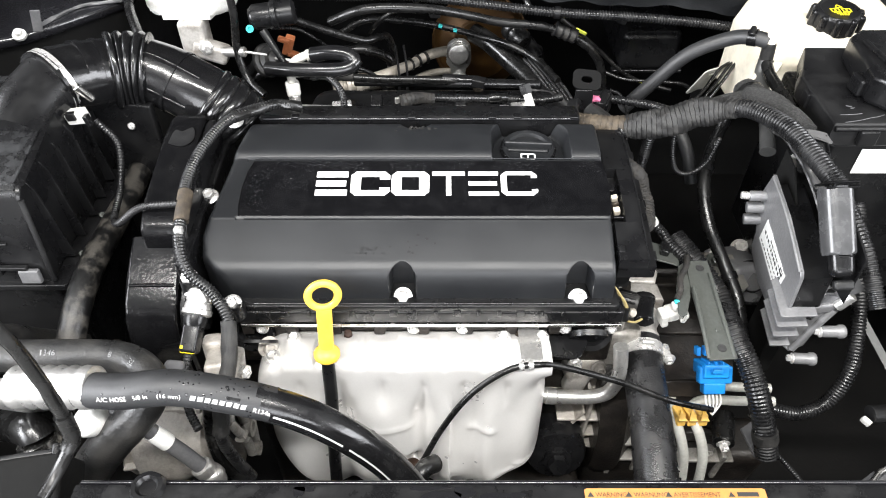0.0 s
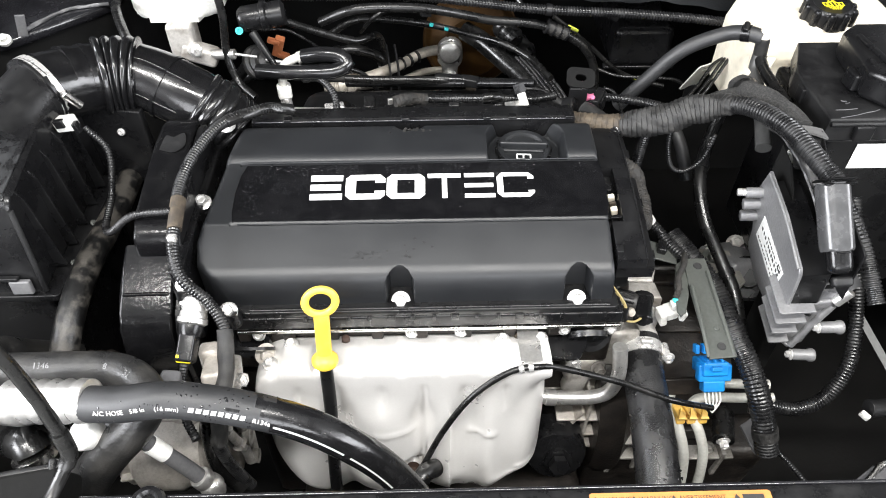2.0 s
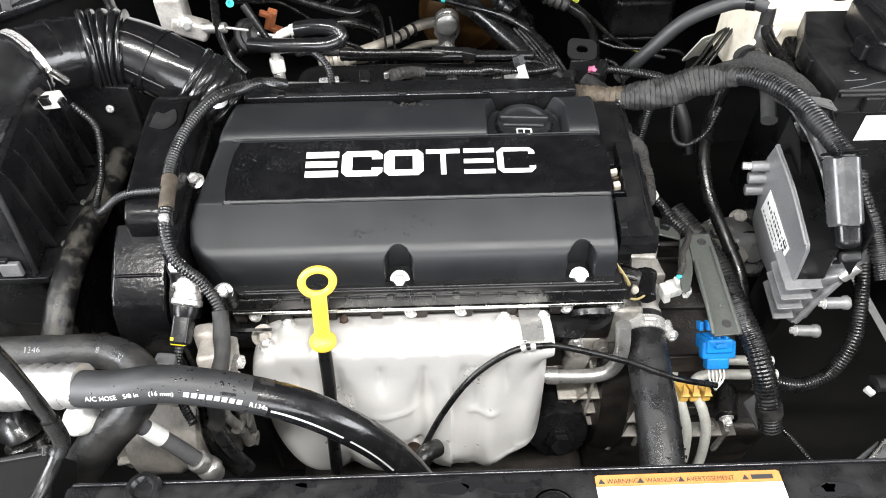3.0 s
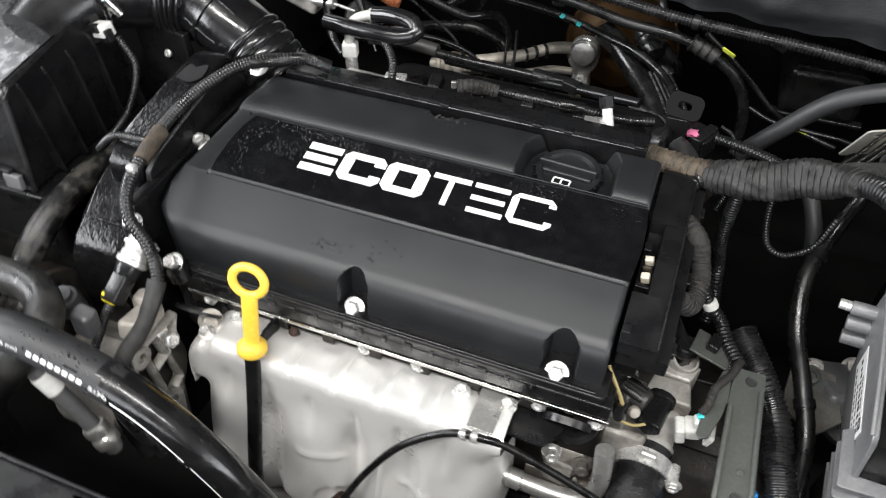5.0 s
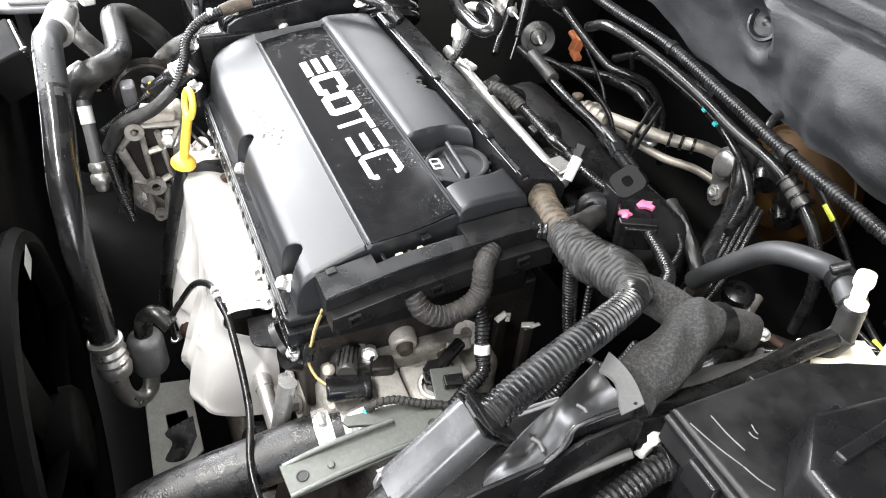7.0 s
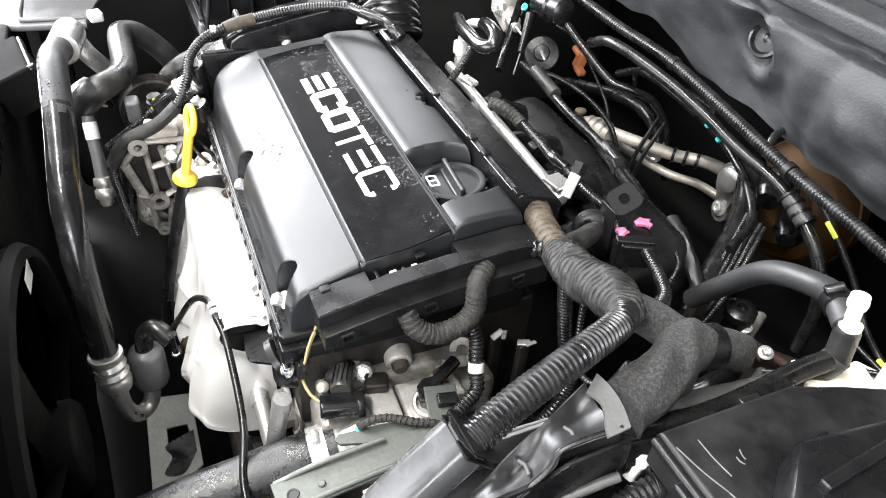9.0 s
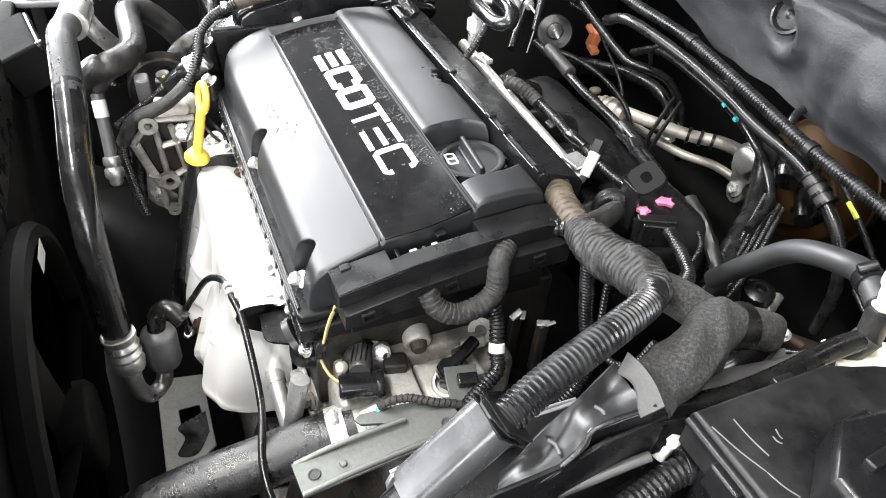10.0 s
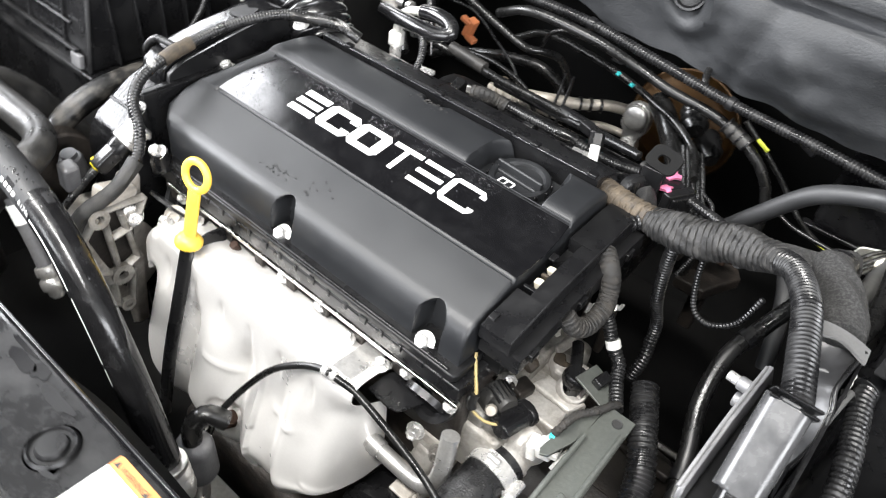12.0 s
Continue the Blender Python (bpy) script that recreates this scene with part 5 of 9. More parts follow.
part("wide_sleeve", sweep(BM(), [(0.388, 0.6, 0.858), (0.393, 0.65, 0.857), (0.396, 0.70, 0.853)], 0.008, seg=18, lump=0.03), RUBBER, sl, "black rubber sleeve below it")

# harness end and branches over the head on the right
hose_thing("taped_branch", [(0.198, 0.606, 0.85), (0.2115, 0.5934, 0.845), (0.2179, 0.5899, 0.828), (0.2216, 0.5786, 0.818), (0.2204, 0.5578, 0.812), (0.2151, 0.5432, 0.818), (0.2066, 0.5372, 0.83)], 0.0078, BRANCHTAPE, "brownish taped wire branch, coloured dark for the shadow under the harness cover", "harness", "tape", seg=18, step=0.001, lump=0.08, spiral=(0.0045, 0.0009))
br = hose_thing("head_sensor_lead", [(0.2195, 0.586, 0.818), (0.2253, 0.5905, 0.80), (0.2389, 0.5863, 0.78), (0.2503, 0.5825, 0.77), (0.2585, 0.5661, 0.765), (0.2721, 0.5434, 0.762)], 0.0062, CONDUIT, "short corrugated lead beside the cylinder head", "harness", "conduit", seg=12, rib=(0.0036, 0.0008))
part("white_band", rod(BM(), (0.236, 0.5875, 0.785), (0.2405, 0.586, 0.7785), 0.0066), WHITE, br, "white tape band")
hose_thing("twisted_lead", [(0.2475, 0.4875, 0.763), (0.2505, 0.4925, 0.770), (0.2515, 0.4985, 0.772), (0.2532, 0.5075, 0.772), (0.2579, 0.516, 0.772), (0.2642, 0.5262, 0.772), (0.2692, 0.5401, 0.77), (0.272, 0.548, 0.764)], 0.0027, BRANCHTAPE, "black taped lead to the coolant sensor", "wire", "wire", seg=14, step=0.0006, spiral=(0.004, 0.0009))
wires("yellow_wire", [(0.1696, 0.4783, 0.80), (0.1788, 0.4686, 0.79), (0.1859, 0.4626, 0.78), (0.185, 0.460, 0.772)], 0.0014, STRAW, "pale yellow sensor wire", "wire")
wires("yellow_wire", [(0.1705, 0.4765, 0.80), (0.1805, 0.4670, 0.79), (0.187, 0.462, 0.78), (0.186, 0.4595, 0.772)], 0.0011, STRAW, "pale yellow sensor wire", "wire")
wires("yellow_wire", [(0.186, 0.459, 0.766), (0.1911, 0.4593, 0.76), (0.2013, 0.4628, 0.755), (0.2107, 0.4696, 0.754)], 0.0013, STRAW, "pale yellow sensor wire", "wire")

# ---------------------------------------------------------------- head end: thermostat housing, sensors, bracket
def head_end():
    root = thing("thermostat_housing", (0.21, 0.53, 0.69), "cast aluminium thermostat housing on the end of the head", "housing")
    bm = box(BM(), (0.19, 0.545, 0.70), (0.05, 0.16, 0.06), bev=0.008)
    box(bm, (0.183, 0.545, 0.737), (0.022, 0.15, 0.02), (0, 0, 0), 0.004)
    part("casting", bm, DULLRIB, root)
    part("housing_block", prism(BM(), [(0.2015, 0.5062), (0.1955, 0.5305), (0.2399, 0.529), (0.2427, 0.5053)], (0, 0, 0.705), (1, 0, 0), (0, 1, 0), 0.037, 0.003), CAST, root)
    part("housing_block", prism(BM(), [(0.1985, 0.534), (0.204, 0.5545), (0.2463, 0.551), (0.2393, 0.5318)], (0, 0, 0.705), (1, 0, 0), (0, 1, 0), 0.035, 0.004), CAST, root)
    part("housing_block", prism(BM(), [(0.1904, 0.5766), (0.2005, 0.5857), (0.2272, 0.587), (0.2328, 0.5589), (0.206, 0.56)], (0, 0, 0.705), (1, 0, 0), (0, 1, 0), 0.037, 0.004), CAST, root)
    part("rust_stain", prism(BM(), [(p.x, p.y) for p in spline([(0.196, 0.577, 0), (0.203, 0.582, 0), (0.209, 0.575, 0), (0.216, 0.577, 0), (0.212, 0.569, 0), (0.2, 0.567, 0), (0.196, 0.577, 0)], 0.003)[:-1]], (0, 0, 0.7421), (1, 0, 0), (0, 1, 0), 0.0004), OLDTAPE, root, "brown rust stain")
    # Solid dark block painted in as the shade between the castings.
    part("oil_gap", box(BM(), (0.1985, 0.5175, 0.746), (0.016, 0.02, 0.012), (0, 6, -14), 0.003), DARKCAST, root, "oily dark block for the shade of a recess")
    part("neck", lathe(BM(), (0.2195, 0.512, 0.708), (-0.02, -1, -0.17), [(0.026, 0), (0.024, 0.012), (0.0195, 0.02), (0.0195, 0.028), (0.021, 0.03), (0.0195, 0.045), (0, 0.045)], 28), CAST, root)
    out = Vector((0.93, -0.13, -0.2))
    part("boss", lathe(BM(), (0.165, 0.5445, 0.757), out, [(0.0135, 0), (0.0135, 0.009), (0.0122, 0.01), (0.0122, 0.023), (0.0105, 0.0255), (0.0078, 0.0255), (0.0078, 0.02), (0, 0.02)], 28), TAUPECAST, root)
    part("boss_core", lathe(BM(), Vector((0.165, 0.5445, 0.757)) + out * 0.02, out, [(0.0076, 0), (0.007, 0.01), (0.0055, 0.013), (0, 0.0135)], 16), OLDTAPE, root, "rusty plug in the boss")
    part("nut", lathe(BM(), (0.182, 0.512, 0.748), (0.75, -0.3, 0.5), [(0.0075, 0), (0.0078, 0.012), (0.0055, 0.0135), (0.005, 0.008), (0, 0.008)], 8), BOLT, root)
    part("lug", ring_plate(BM(), circle(0.0115), circle(0.0055), (0.186, 0.601, 0.742), (0.25, 1, 0.05), (-0.75, 0.15, 0.62), 0.007), CAST, root)
    part("lug_arm", box(BM(), (0.193, 0.59, 0.74), (0.014, 0.022, 0.01), (0, -35, -8), 0.002), CAST, root)
    part("sensor_cup", lathe(BM(), (0.225, 0.555, 0.728), (0.3, -0.2, 0.9), [(0.013, 0), (0.0138, 0.008), (0.0138, 0.018), (0.0125, 0.02), (0.0105, 0.02), (0.0105, 0.012), (0, 0.012)], 28), CAST, root, "pale sensor cup")
    part("sensor_plug", lathe(BM(), (0.2265, 0.5545, 0.738), (0.1, -0.05, 0.98), [(0.0095, 0), (0.0095, 0.012), (0.0115, 0.014), (0.0115, 0.022), (0.009, 0.025), (0, 0.025)], 8), PLASTIC, root, "black sensor plug")
    part("plug_arm", sweep(BM(), [(0.2265, 0.555, 0.758), (0.219, 0.568, 0.761), (0.211, 0.582, 0.763)], 0.0055, seg=10), PLASTIC, root, "black sensor plug")
    part("stud_plate", box(BM(), (0.249, 0.555, 0.762), (0.034, 0.026, 0.0025), (0, 10, -12), 0.0008), ZINC, root, "small zinc plate")
    part("plate_clip", box(BM(), (0.249, 0.558, 0.767), (0.01, 0.016, 0.008), (0, 10, -12), 0.0015), PLASTIC, root)
    s = thing("coolant_sensor", (0.246, 0.485, 0.735), "white coolant sensor plug on the thermostat housing", "sensor")
    bm = box(BM(), (0.246, 0.487, 0.741), (0.014, 0.017, 0.013), (0, -10, 10), 0.003)
    box(bm, (0.2535, 0.488, 0.7455), (0.009, 0.017, 0.006), (0, -10, 10), 0.0015)
    box(bm, (0.237, 0.484, 0.737), (0.008, 0.016, 0.018), (0, -10, 10), 0.002)
    part("body", bm, WHITE, s)
    part("seal", box(BM(), (0.2478, 0.4865, 0.760), (0.005, 0.0045, 0.004), (0, -20, 10), 0.0008), CYAN, s, "blue-green seal")
    part("housing", box(BM(), (0.2505, 0.486, 0.754), (0.013, 0.01, 0.009), (0, -10, 10), 0.002), WHITE, s)
    part("window", box(BM(), (0.2562, 0.4855, 0.755), (0.003, 0.006, 0.005), (0, -10, 10), 0.0005), MATTBLACK, s, "dark window")
    part("clip", ring_plate(BM(), rounded(0.019, 0.013, 0.003), rounded(0.013, 0.008, 0.002), (0.258, 0.487, 0.74), (0, 1, 0), (0.3, 0, 1), 0.003), WHITE, s)
    c = thing("cam_sensor", (0.197, 0.482, 0.745), "black camshaft sensor with wired plug", "sensor")
    part("flange", lathe(BM(), (0.172, 0.496, 0.742), (0.8, -0.35, 0.45), [(0, 0), (0.0185, 0), (0.0195, 0.003), (0.0195, 0.009), (0.0165, 0.012), (0.0165, 0.009), (0, 0.009)], 28), CAST, c, "cast ring round the sensor")
    part("body", lathe(BM(), (0.181, 0.492, 0.747), (0.8, -0.35, 0.3), [(0, 0), (0.0125, 0), (0.0125, 0.014), (0.0105, 0.018), (0, 0.018)], 20), GREYRUBBER, c)
    part("plug", prism(BM(), rounded(0.02, 0.016, 0.007), (0.2105, 0.4665, 0.751), (0.9, -0.2, 0), (0, 0, 1), -0.034, 0.0025), PLASTIC, c)
    part("plug_collar", prism(BM(), rounded(0.023, 0.019, 0.008), (0.2168, 0.495, 0.75), (0.9, -0.2, 0), (0, 0, 1), -0.006, 0.0015), PLASTIC, c)
    ridged = part("ridged_body", lathe(BM(), (0.186, 0.494, 0.757), (0.8, -0.35, 0.05), [(0, 0), (0.0095, 0), (0.0095, 0.02), (0.008, 0.023), (0, 0.023)], 20), GREYRUBBER, c)
    for k in range(5):
        part("ridge", box(BM(), (0.195 + 0.0028 * (k - 2) * 0.4, 0.49 + 0.0036 * (k - 2), 0.7665 - 0.0012 * abs(k - 2)), (0.018, 0.0014, 0.003), (0, 0, -24), 0.0004), PLASTIC, ridged)
    part("shell", lathe(BM(), (0.197, 0.474, 0.757), (0.3, -0.6, 0.5), [(0.0048, 0), (0.0052, 0.003), (0.004, 0.005), (0, 0.005)], 18), PALEPIPE, c, "dull pale cap")
    part("boot", sweep(BM(), [(0.1862, 0.4622, 0.779), (0.185, 0.46, 0.771), (0.187, 0.459, 0.764)], 0.0042, seg=12, step=0.002, lump=0.1), RUBBER, c)


head_end()


def bracket():
    root = thing("support_bracket", (0.279, 0.475, 0.745), "olive zinc-plated steel bracket with two holes", "bracket")
    bm = BM()
    up = Vector((0, 0.992, 0.125))
    w = [(-0.0135, -0.062), (0.0145, -0.060), (0.0125, 0.045), (0.0125, 0.062), (-0.012, 0.062), (-0.0135, 0.03)]
    prism(bm, w, (0.279, 0.477, 0.7585), (1, 0, 0), up, 0.0028, 0.0008)
    part("strip", bm, ZINC, root)
    lip = sweep(BM(), [(0.266, 0.418, 0.752), (0.266, 0.45, 0.7605), (0.267, 0.5, 0.768)], 0.0022, seg=10)
    sweep(lip, [(0.2915, 0.418, 0.753), (0.29, 0.46, 0.7605), (0.289, 0.52, 0.768)], 0.0022, seg=10)
    part("edge_fold", lip, ZINC, root)
    hook = prism(BM(), [(-0.0125, 0.0615), (-0.021, 0.055), (-0.0285, 0.026), (-0.033, -0.005), (-0.030, -0.010), (-0.024, -0.007), (-0.0165, 0.014), (-0.0135, 0.03)], (0.279, 0.477, 0.7575), (1, 0, 0), up, 0.0028, 0.0008)
    part("hook", hook, ZINC, root)
    for y, zz in ((0.5275, 0.7682), (0.4285, 0.7558)):
        part("hole", lathe(BM(), (0.2805, y, zz), (0, -0.125, 0.992), [(0, -0.0004), (0.003, -0.0004), (0.0033, 0.0003), (0.0042, 0.0006), (0.0046, 0)], 20), INK, root, "dark drilled hole")
    part("rivet", lathe(BM(), (0.281, 0.449, 0.7588), (0, -0.125, 0.992), [(0.0028, 0), (0.0022, 0.0008), (0, 0.001)], 14), ZINC, root)


bracket()


def blue_plug():
    root = thing("blue_connector", (0.297, 0.455, 0.65), "bright blue plastic wiring connector under the bracket", "connector")
    t = (-38, 3, 3)
    body = part("body", box(BM(), (0.298, 0.4585, 0.6795), (0.029, 0.032, 0.016), t, 0.0025), BLUE, root)
    part("collar", box(BM(), (0.2995, 0.4505, 0.679), (0.038, 0.012, 0.02), t, 0.0025), BLUE, root)
    part("latch", box(BM(), (0.298, 0.4475, 0.6905), (0.012, 0.012, 0.005), t, 0.0012), BLUE, body)
    part("neck", box(BM(), (0.298, 0.4405, 0.668), (0.025, 0.012, 0.013), t, 0.002), BLUE, root)
    for x in (0.283, 0.2915, 0.3085):
        part("prong", box(BM(), (x, 0.4725, 0.6925), (0.0045, 0.01, 0.01), t, 0.001), BLUE, root)
    for k in range(3):
        part("body_rib", box(BM(), (0.29 + 0.008 * k, 0.461, 0.6885), (0.002, 0.02, 0.0035), t, 0.0006), BLUE, body)
    part("slot", box(BM(), (0.298, 0.4545, 0.688), (0.017, 0.004, 0.0035), t, 0.0006), PLASTIC, body, "dark latch slot")
    for k in range(5):
        x = 0.29 + 0.004 * k
        part("wire", sweep(BM(), [(x, 0.4355, 0.663), (x + 0.001, 0.428, 0.655), (0.298, 0.42, 0.645)], 0.0011, seg=6), WHITE, root, "thin white wire")


blue_plug()


def yellow_clip_pipes():
    root = thing("cooler_pipes", (0.29, 0.40, 0.50), "two pale coated pipes held in amber clips", "pipe")
    runs = [[(0.385, 0.468, 0.625), (0.33, 0.473, 0.622), (0.295, 0.4745, 0.621), (0.278, 0.472, 0.619), (0.2685, 0.461, 0.615), (0.268, 0.444, 0.613), (0.272, 0.425, 0.605), (0.281, 0.41, 0.575), (0.286, 0.40, 0.53), (0.284, 0.395, 0.50)],
            [(0.385, 0.452, 0.622), (0.345, 0.4535, 0.621), (0.315, 0.455, 0.621), (0.3, 0.4545, 0.62), (0.2895, 0.448, 0.617), (0.2885, 0.436, 0.613), (0.295, 0.42, 0.603), (0.303, 0.408, 0.575), (0.307, 0.40, 0.53), (0.305, 0.395, 0.50)]]
    for pts in runs:
        part("pipe", sweep(BM(), pts, 0.0058, seg=14), TUBEWHITE, root)
    for x in (0.2715, 0.2835, 0.2965):
        clip = part("clip", box(BM(), (x, 0.4365, 0.617), (0.0105, 0.02, 0.016), (-18, 0, 6), 0.002), AMBER, root, "amber plastic pipe clip")
        part("clip_tooth", prism(BM(), [(-0.005, -0.006), (0.005, -0.006), (0.0, 0.008)], (x, 0.43, 0.625), (1, 0, 0), (0, 0.95, 0.3), 0.004, 0.0006), AMBER, clip)


yellow_clip_pipes()
VH = [(0.352, 0.722, 0.862), (0.3443, 0.7189, 0.83), (0.3284, 0.6925, 0.7982), (0.3157, 0.6537, 0.7764), (0.3193, 0.6129, 0.7489), (0.3342, 0.5777, 0.722), (0.345, 0.535, 0.70), (0.348, 0.49, 0.66)]
vhh = hose_thing("heater_hose", VH, 0.0076, RUBBER, "slim black rubber hose dropping past the module", "hose", seg=16)
for share in (0.3, 0.72):
    clamp_on(vhh, VH, share, 0.0078, PLASTIC, 0.008, "band")
FC = [(0.275, 0.60, 0.745), (0.298, 0.56, 0.734), (0.315, 0.53, 0.72), (0.325, 0.485, 0.706), (0.338, 0.44, 0.685), (0.35, 0.41, 0.65), (0.36, 0.39, 0.61)]
lcd = hose_thing("large_conduit", FC, 0.0125, CONDUIT, "wide black corrugated conduit beside the bracket", "harness", "conduit", seg=22, rib=(0.0042, 0.0012))
clamp_on(lcd, FC, 0.9, 0.0126, TAPE, 0.012, "tape_band")
hose_thing("hanging_conduit", [(0.236, 0.655, 0.856), (0.236, 0.662, 0.82), (0.239, 0.669, 0.78), (0.246, 0.678, 0.745), (0.249, 0.672, 0.725), (0.252, 0.662, 0.712), (0.25, 0.65, 0.69)], 0.0062, CONDUIT, "thin corrugated conduit hanging from the taped harness", "harness", "conduit", seg=14, rib=(0.0035, 0.0008))
hose_thing("hanging_conduit", [(0.262, 0.655, 0.865), (0.266, 0.655, 0.83), (0.275, 0.652, 0.805), (0.292, 0.652, 0.80), (0.31, 0.655, 0.815), (0.318, 0.66, 0.845)], 0.0028, CONDUIT, "thin looped conduit below the taped harness", "harness", "conduit", seg=12, rib=(0.0032, 0.0006))
RC = [(0.47, 0.60, 0.80), (0.475, 0.56, 0.75), (0.48, 0.52, 0.70), (0.475, 0.48, 0.65), (0.455, 0.46, 0.61), (0.42, 0.45, 0.60), (0.38, 0.45, 0.61)]
hose_thing("side_conduit", RC, 0.0085, CONDUIT, "curved black corrugated conduit at the inner wing", "harness", "conduit", seg=16, rib=(0.004, 0.001))
hose_thing("thin_conduit", [(0.375, 0.40, 0.60), (0.395, 0.385, 0.585), (0.415, 0.365, 0.57), (0.435, 0.35, 0.555)], 0.0032, CONDUIT, "thin corrugated wire conduit", "harness", "conduit", seg=10, rib=(0.003, 0.0006))

# ---------------------------------------------------------------- control module and its plug
def control_module():
    """A cast module standing on edge: label face towards the engine, fins wrapped round its front corner."""
    root = thing("control_module", (0.375, 0.52, 0.62), "grey finned aluminium control module with a white sticker", "control module")
    o = Vector((0.3565, 0.499, 0.759))
    eu, ew = Vector((0.0575, 0.9901, 0.1278)), Vector((-0.1566, -0.1174, 0.9807))
    n = eu.cross(ew)

    def at(a, b, h=0.0):
        return o + eu * a + ew * b + n * h

    face = [(0.09, 0.089), (0.03, 0.0905), (-0.03, 0.0805), (-0.034, 0.074), (-0.034, -0.044), (-0.012, -0.036), (0.006, -0.034), (0.046, -0.047), (0.086, -0.041), (0.092, -0.034), (0.09, -0.008), (0.1, 0.005), (0.104, 0.05)]
    part("case", prism(BM(), face, at(0, 0), eu, ew, 0.004, 0.001), MODULECASE, root)
    part("back_shell", prism(BM(), [(0.088, 0.075), (-0.03, 0.068), (-0.03, -0.038), (0.085, -0.036)], at(0, 0, 0.004), eu, ew, 0.03, 0.003), PLASTIC, root, "black plastic shell behind the case")
    part("top_lip", sweep(BM(), [at(0.088, 0.088, 0.0), at(0.03, 0.0898, 0.0), at(-0.03, 0.08, 0.0)], 0.0016, seg=8), MODULECASE, root)
    # front block that widens towards the lugs
    block = [(0.362, 0.8), (0.385, 0.803), (0.399, 0.797), (0.409, 0.774), (0.4, 0.742), (0.395, 0.706), (0.381, 0.696), (0.36, 0.716)]
    part("front_block", prism(BM(), block, (0, 0.486, 0), (1, 0, 0), (0, 0, 1), 0.018, 0.003), MODULECASE, root)
    part("front_ridge", box(BM(), (0.387, 0.468, 0.772), (0.03, 0.008, 0.012), (0, -10, 0), 0.003), MODULECASE, root)
    part("front_web", sweep(BM(), [(0.381, 0.466, 0.705), (0.39, 0.466, 0.735), (0.402, 0.466, 0.772)], 0.004, seg=10), MODULECASE, root)
    for b in (-0.034, -0.015, 0.004, 0.023):
        reach = 0.012 + 0.25 * (b + 0.034)
        fin = [(0.006, 0.0), (0.002, -0.0085), (-0.043, -0.0085), (-0.044, -0.006), (-0.044, reach), (-0.033, reach), (-0.033, 0.0)]
        part("fin", prism(BM(), fin, at(0, 0, 0) + ew * b, eu, n, 0.003, 0.0007), MODULECASE, root)
    for b, r in ((0.053, 0.0058), (0.034, 0.0064), (0.014, 0.0064)):
        part("rib", rod(BM(), at(0.092, b, 0.004), at(0.094, b, -0.017), r), MODULECASE, root)
    part("pin", rod(BM(), at(0.0935, 0.054, -0.017), at(0.0945, 0.0545, -0.026), 0.0042), BOLT, root, "bright locating pin")
    lab = part("label", prism(BM(), [(0.0005, -0.0005), (0.0765, -0.0005), (0.0695, 0.0405), (-0.0075, 0.0405)], at(0, 0, -0.0002), eu, ew, -0.0005), PAPER, root, "white printed sticker")
    rnd = random.Random(2)
    for row in range(4):
        for k in range(11):
            a, b = 0.004 + 0.0062 * k - 0.0018 * row, 0.005 + 0.0088 * row
            w, h = rnd.uniform(0.0022, 0.0048), 0.0045 if row == 2 else 0.0022
            if row in (1, 3) and k > 7:
                continue
            part("print_bar", prism(BM(), [(a, b), (a + w, b), (a + w, b + h), (a, b + h)], at(0, 0, -0.0008), eu, ew, -0.0002), INK, lab, "grey print bar")
    part("print_box", ring_plate(BM(), rounded(0.009, 0.008, 0.001, 2), rounded(0.006, 0.005, 0.0008, 2), at(0.003, 0.034, -0.0008), eu, ew, -0.0002), INK, lab, "grey print bar")
    for at0, axis in (((0.398, 0.462, 0.74), (1, -0.1, 0.12)), ((0.385, 0.462, 0.693), (1, -0.1, 0.05))):
        lug = part("lug", lathe(BM(), at0, axis, [(0, 0), (0.0055, 0), (0.0062, 0.002), (0.0062, 0.016), (0.0075, 0.018), (0.0075, 0.022), (0.006, 0.024), (0, 0.024)], 20), MODULECASE, root, "pale cast screw lug")
        part("lug_screw", hex_bolt(BM(), at0, tuple(-c for c in axis), 0.0042, 0.006), BOLT, lug)
    part("lug", rod(BM(), (0.402, 0.466, 0.776), (0.412, 0.466, 0.793), 0.006), ALU, root, "pale cast screw lug")
    part("mount_leg", box(BM(), (0.39, 0.53, 0.665), (0.02, 0.05, 0.12), bev=0.003), MATTBLACK, root)


control_module()


def thick(bm, depth):
    """Gives an open sheet its thickness."""
    bmesh.ops.recalc_face_normals(bm, faces=bm.faces[:])
    bmesh.ops.solidify(bm, geom=bm.faces[:], thickness=depth)
    return bm


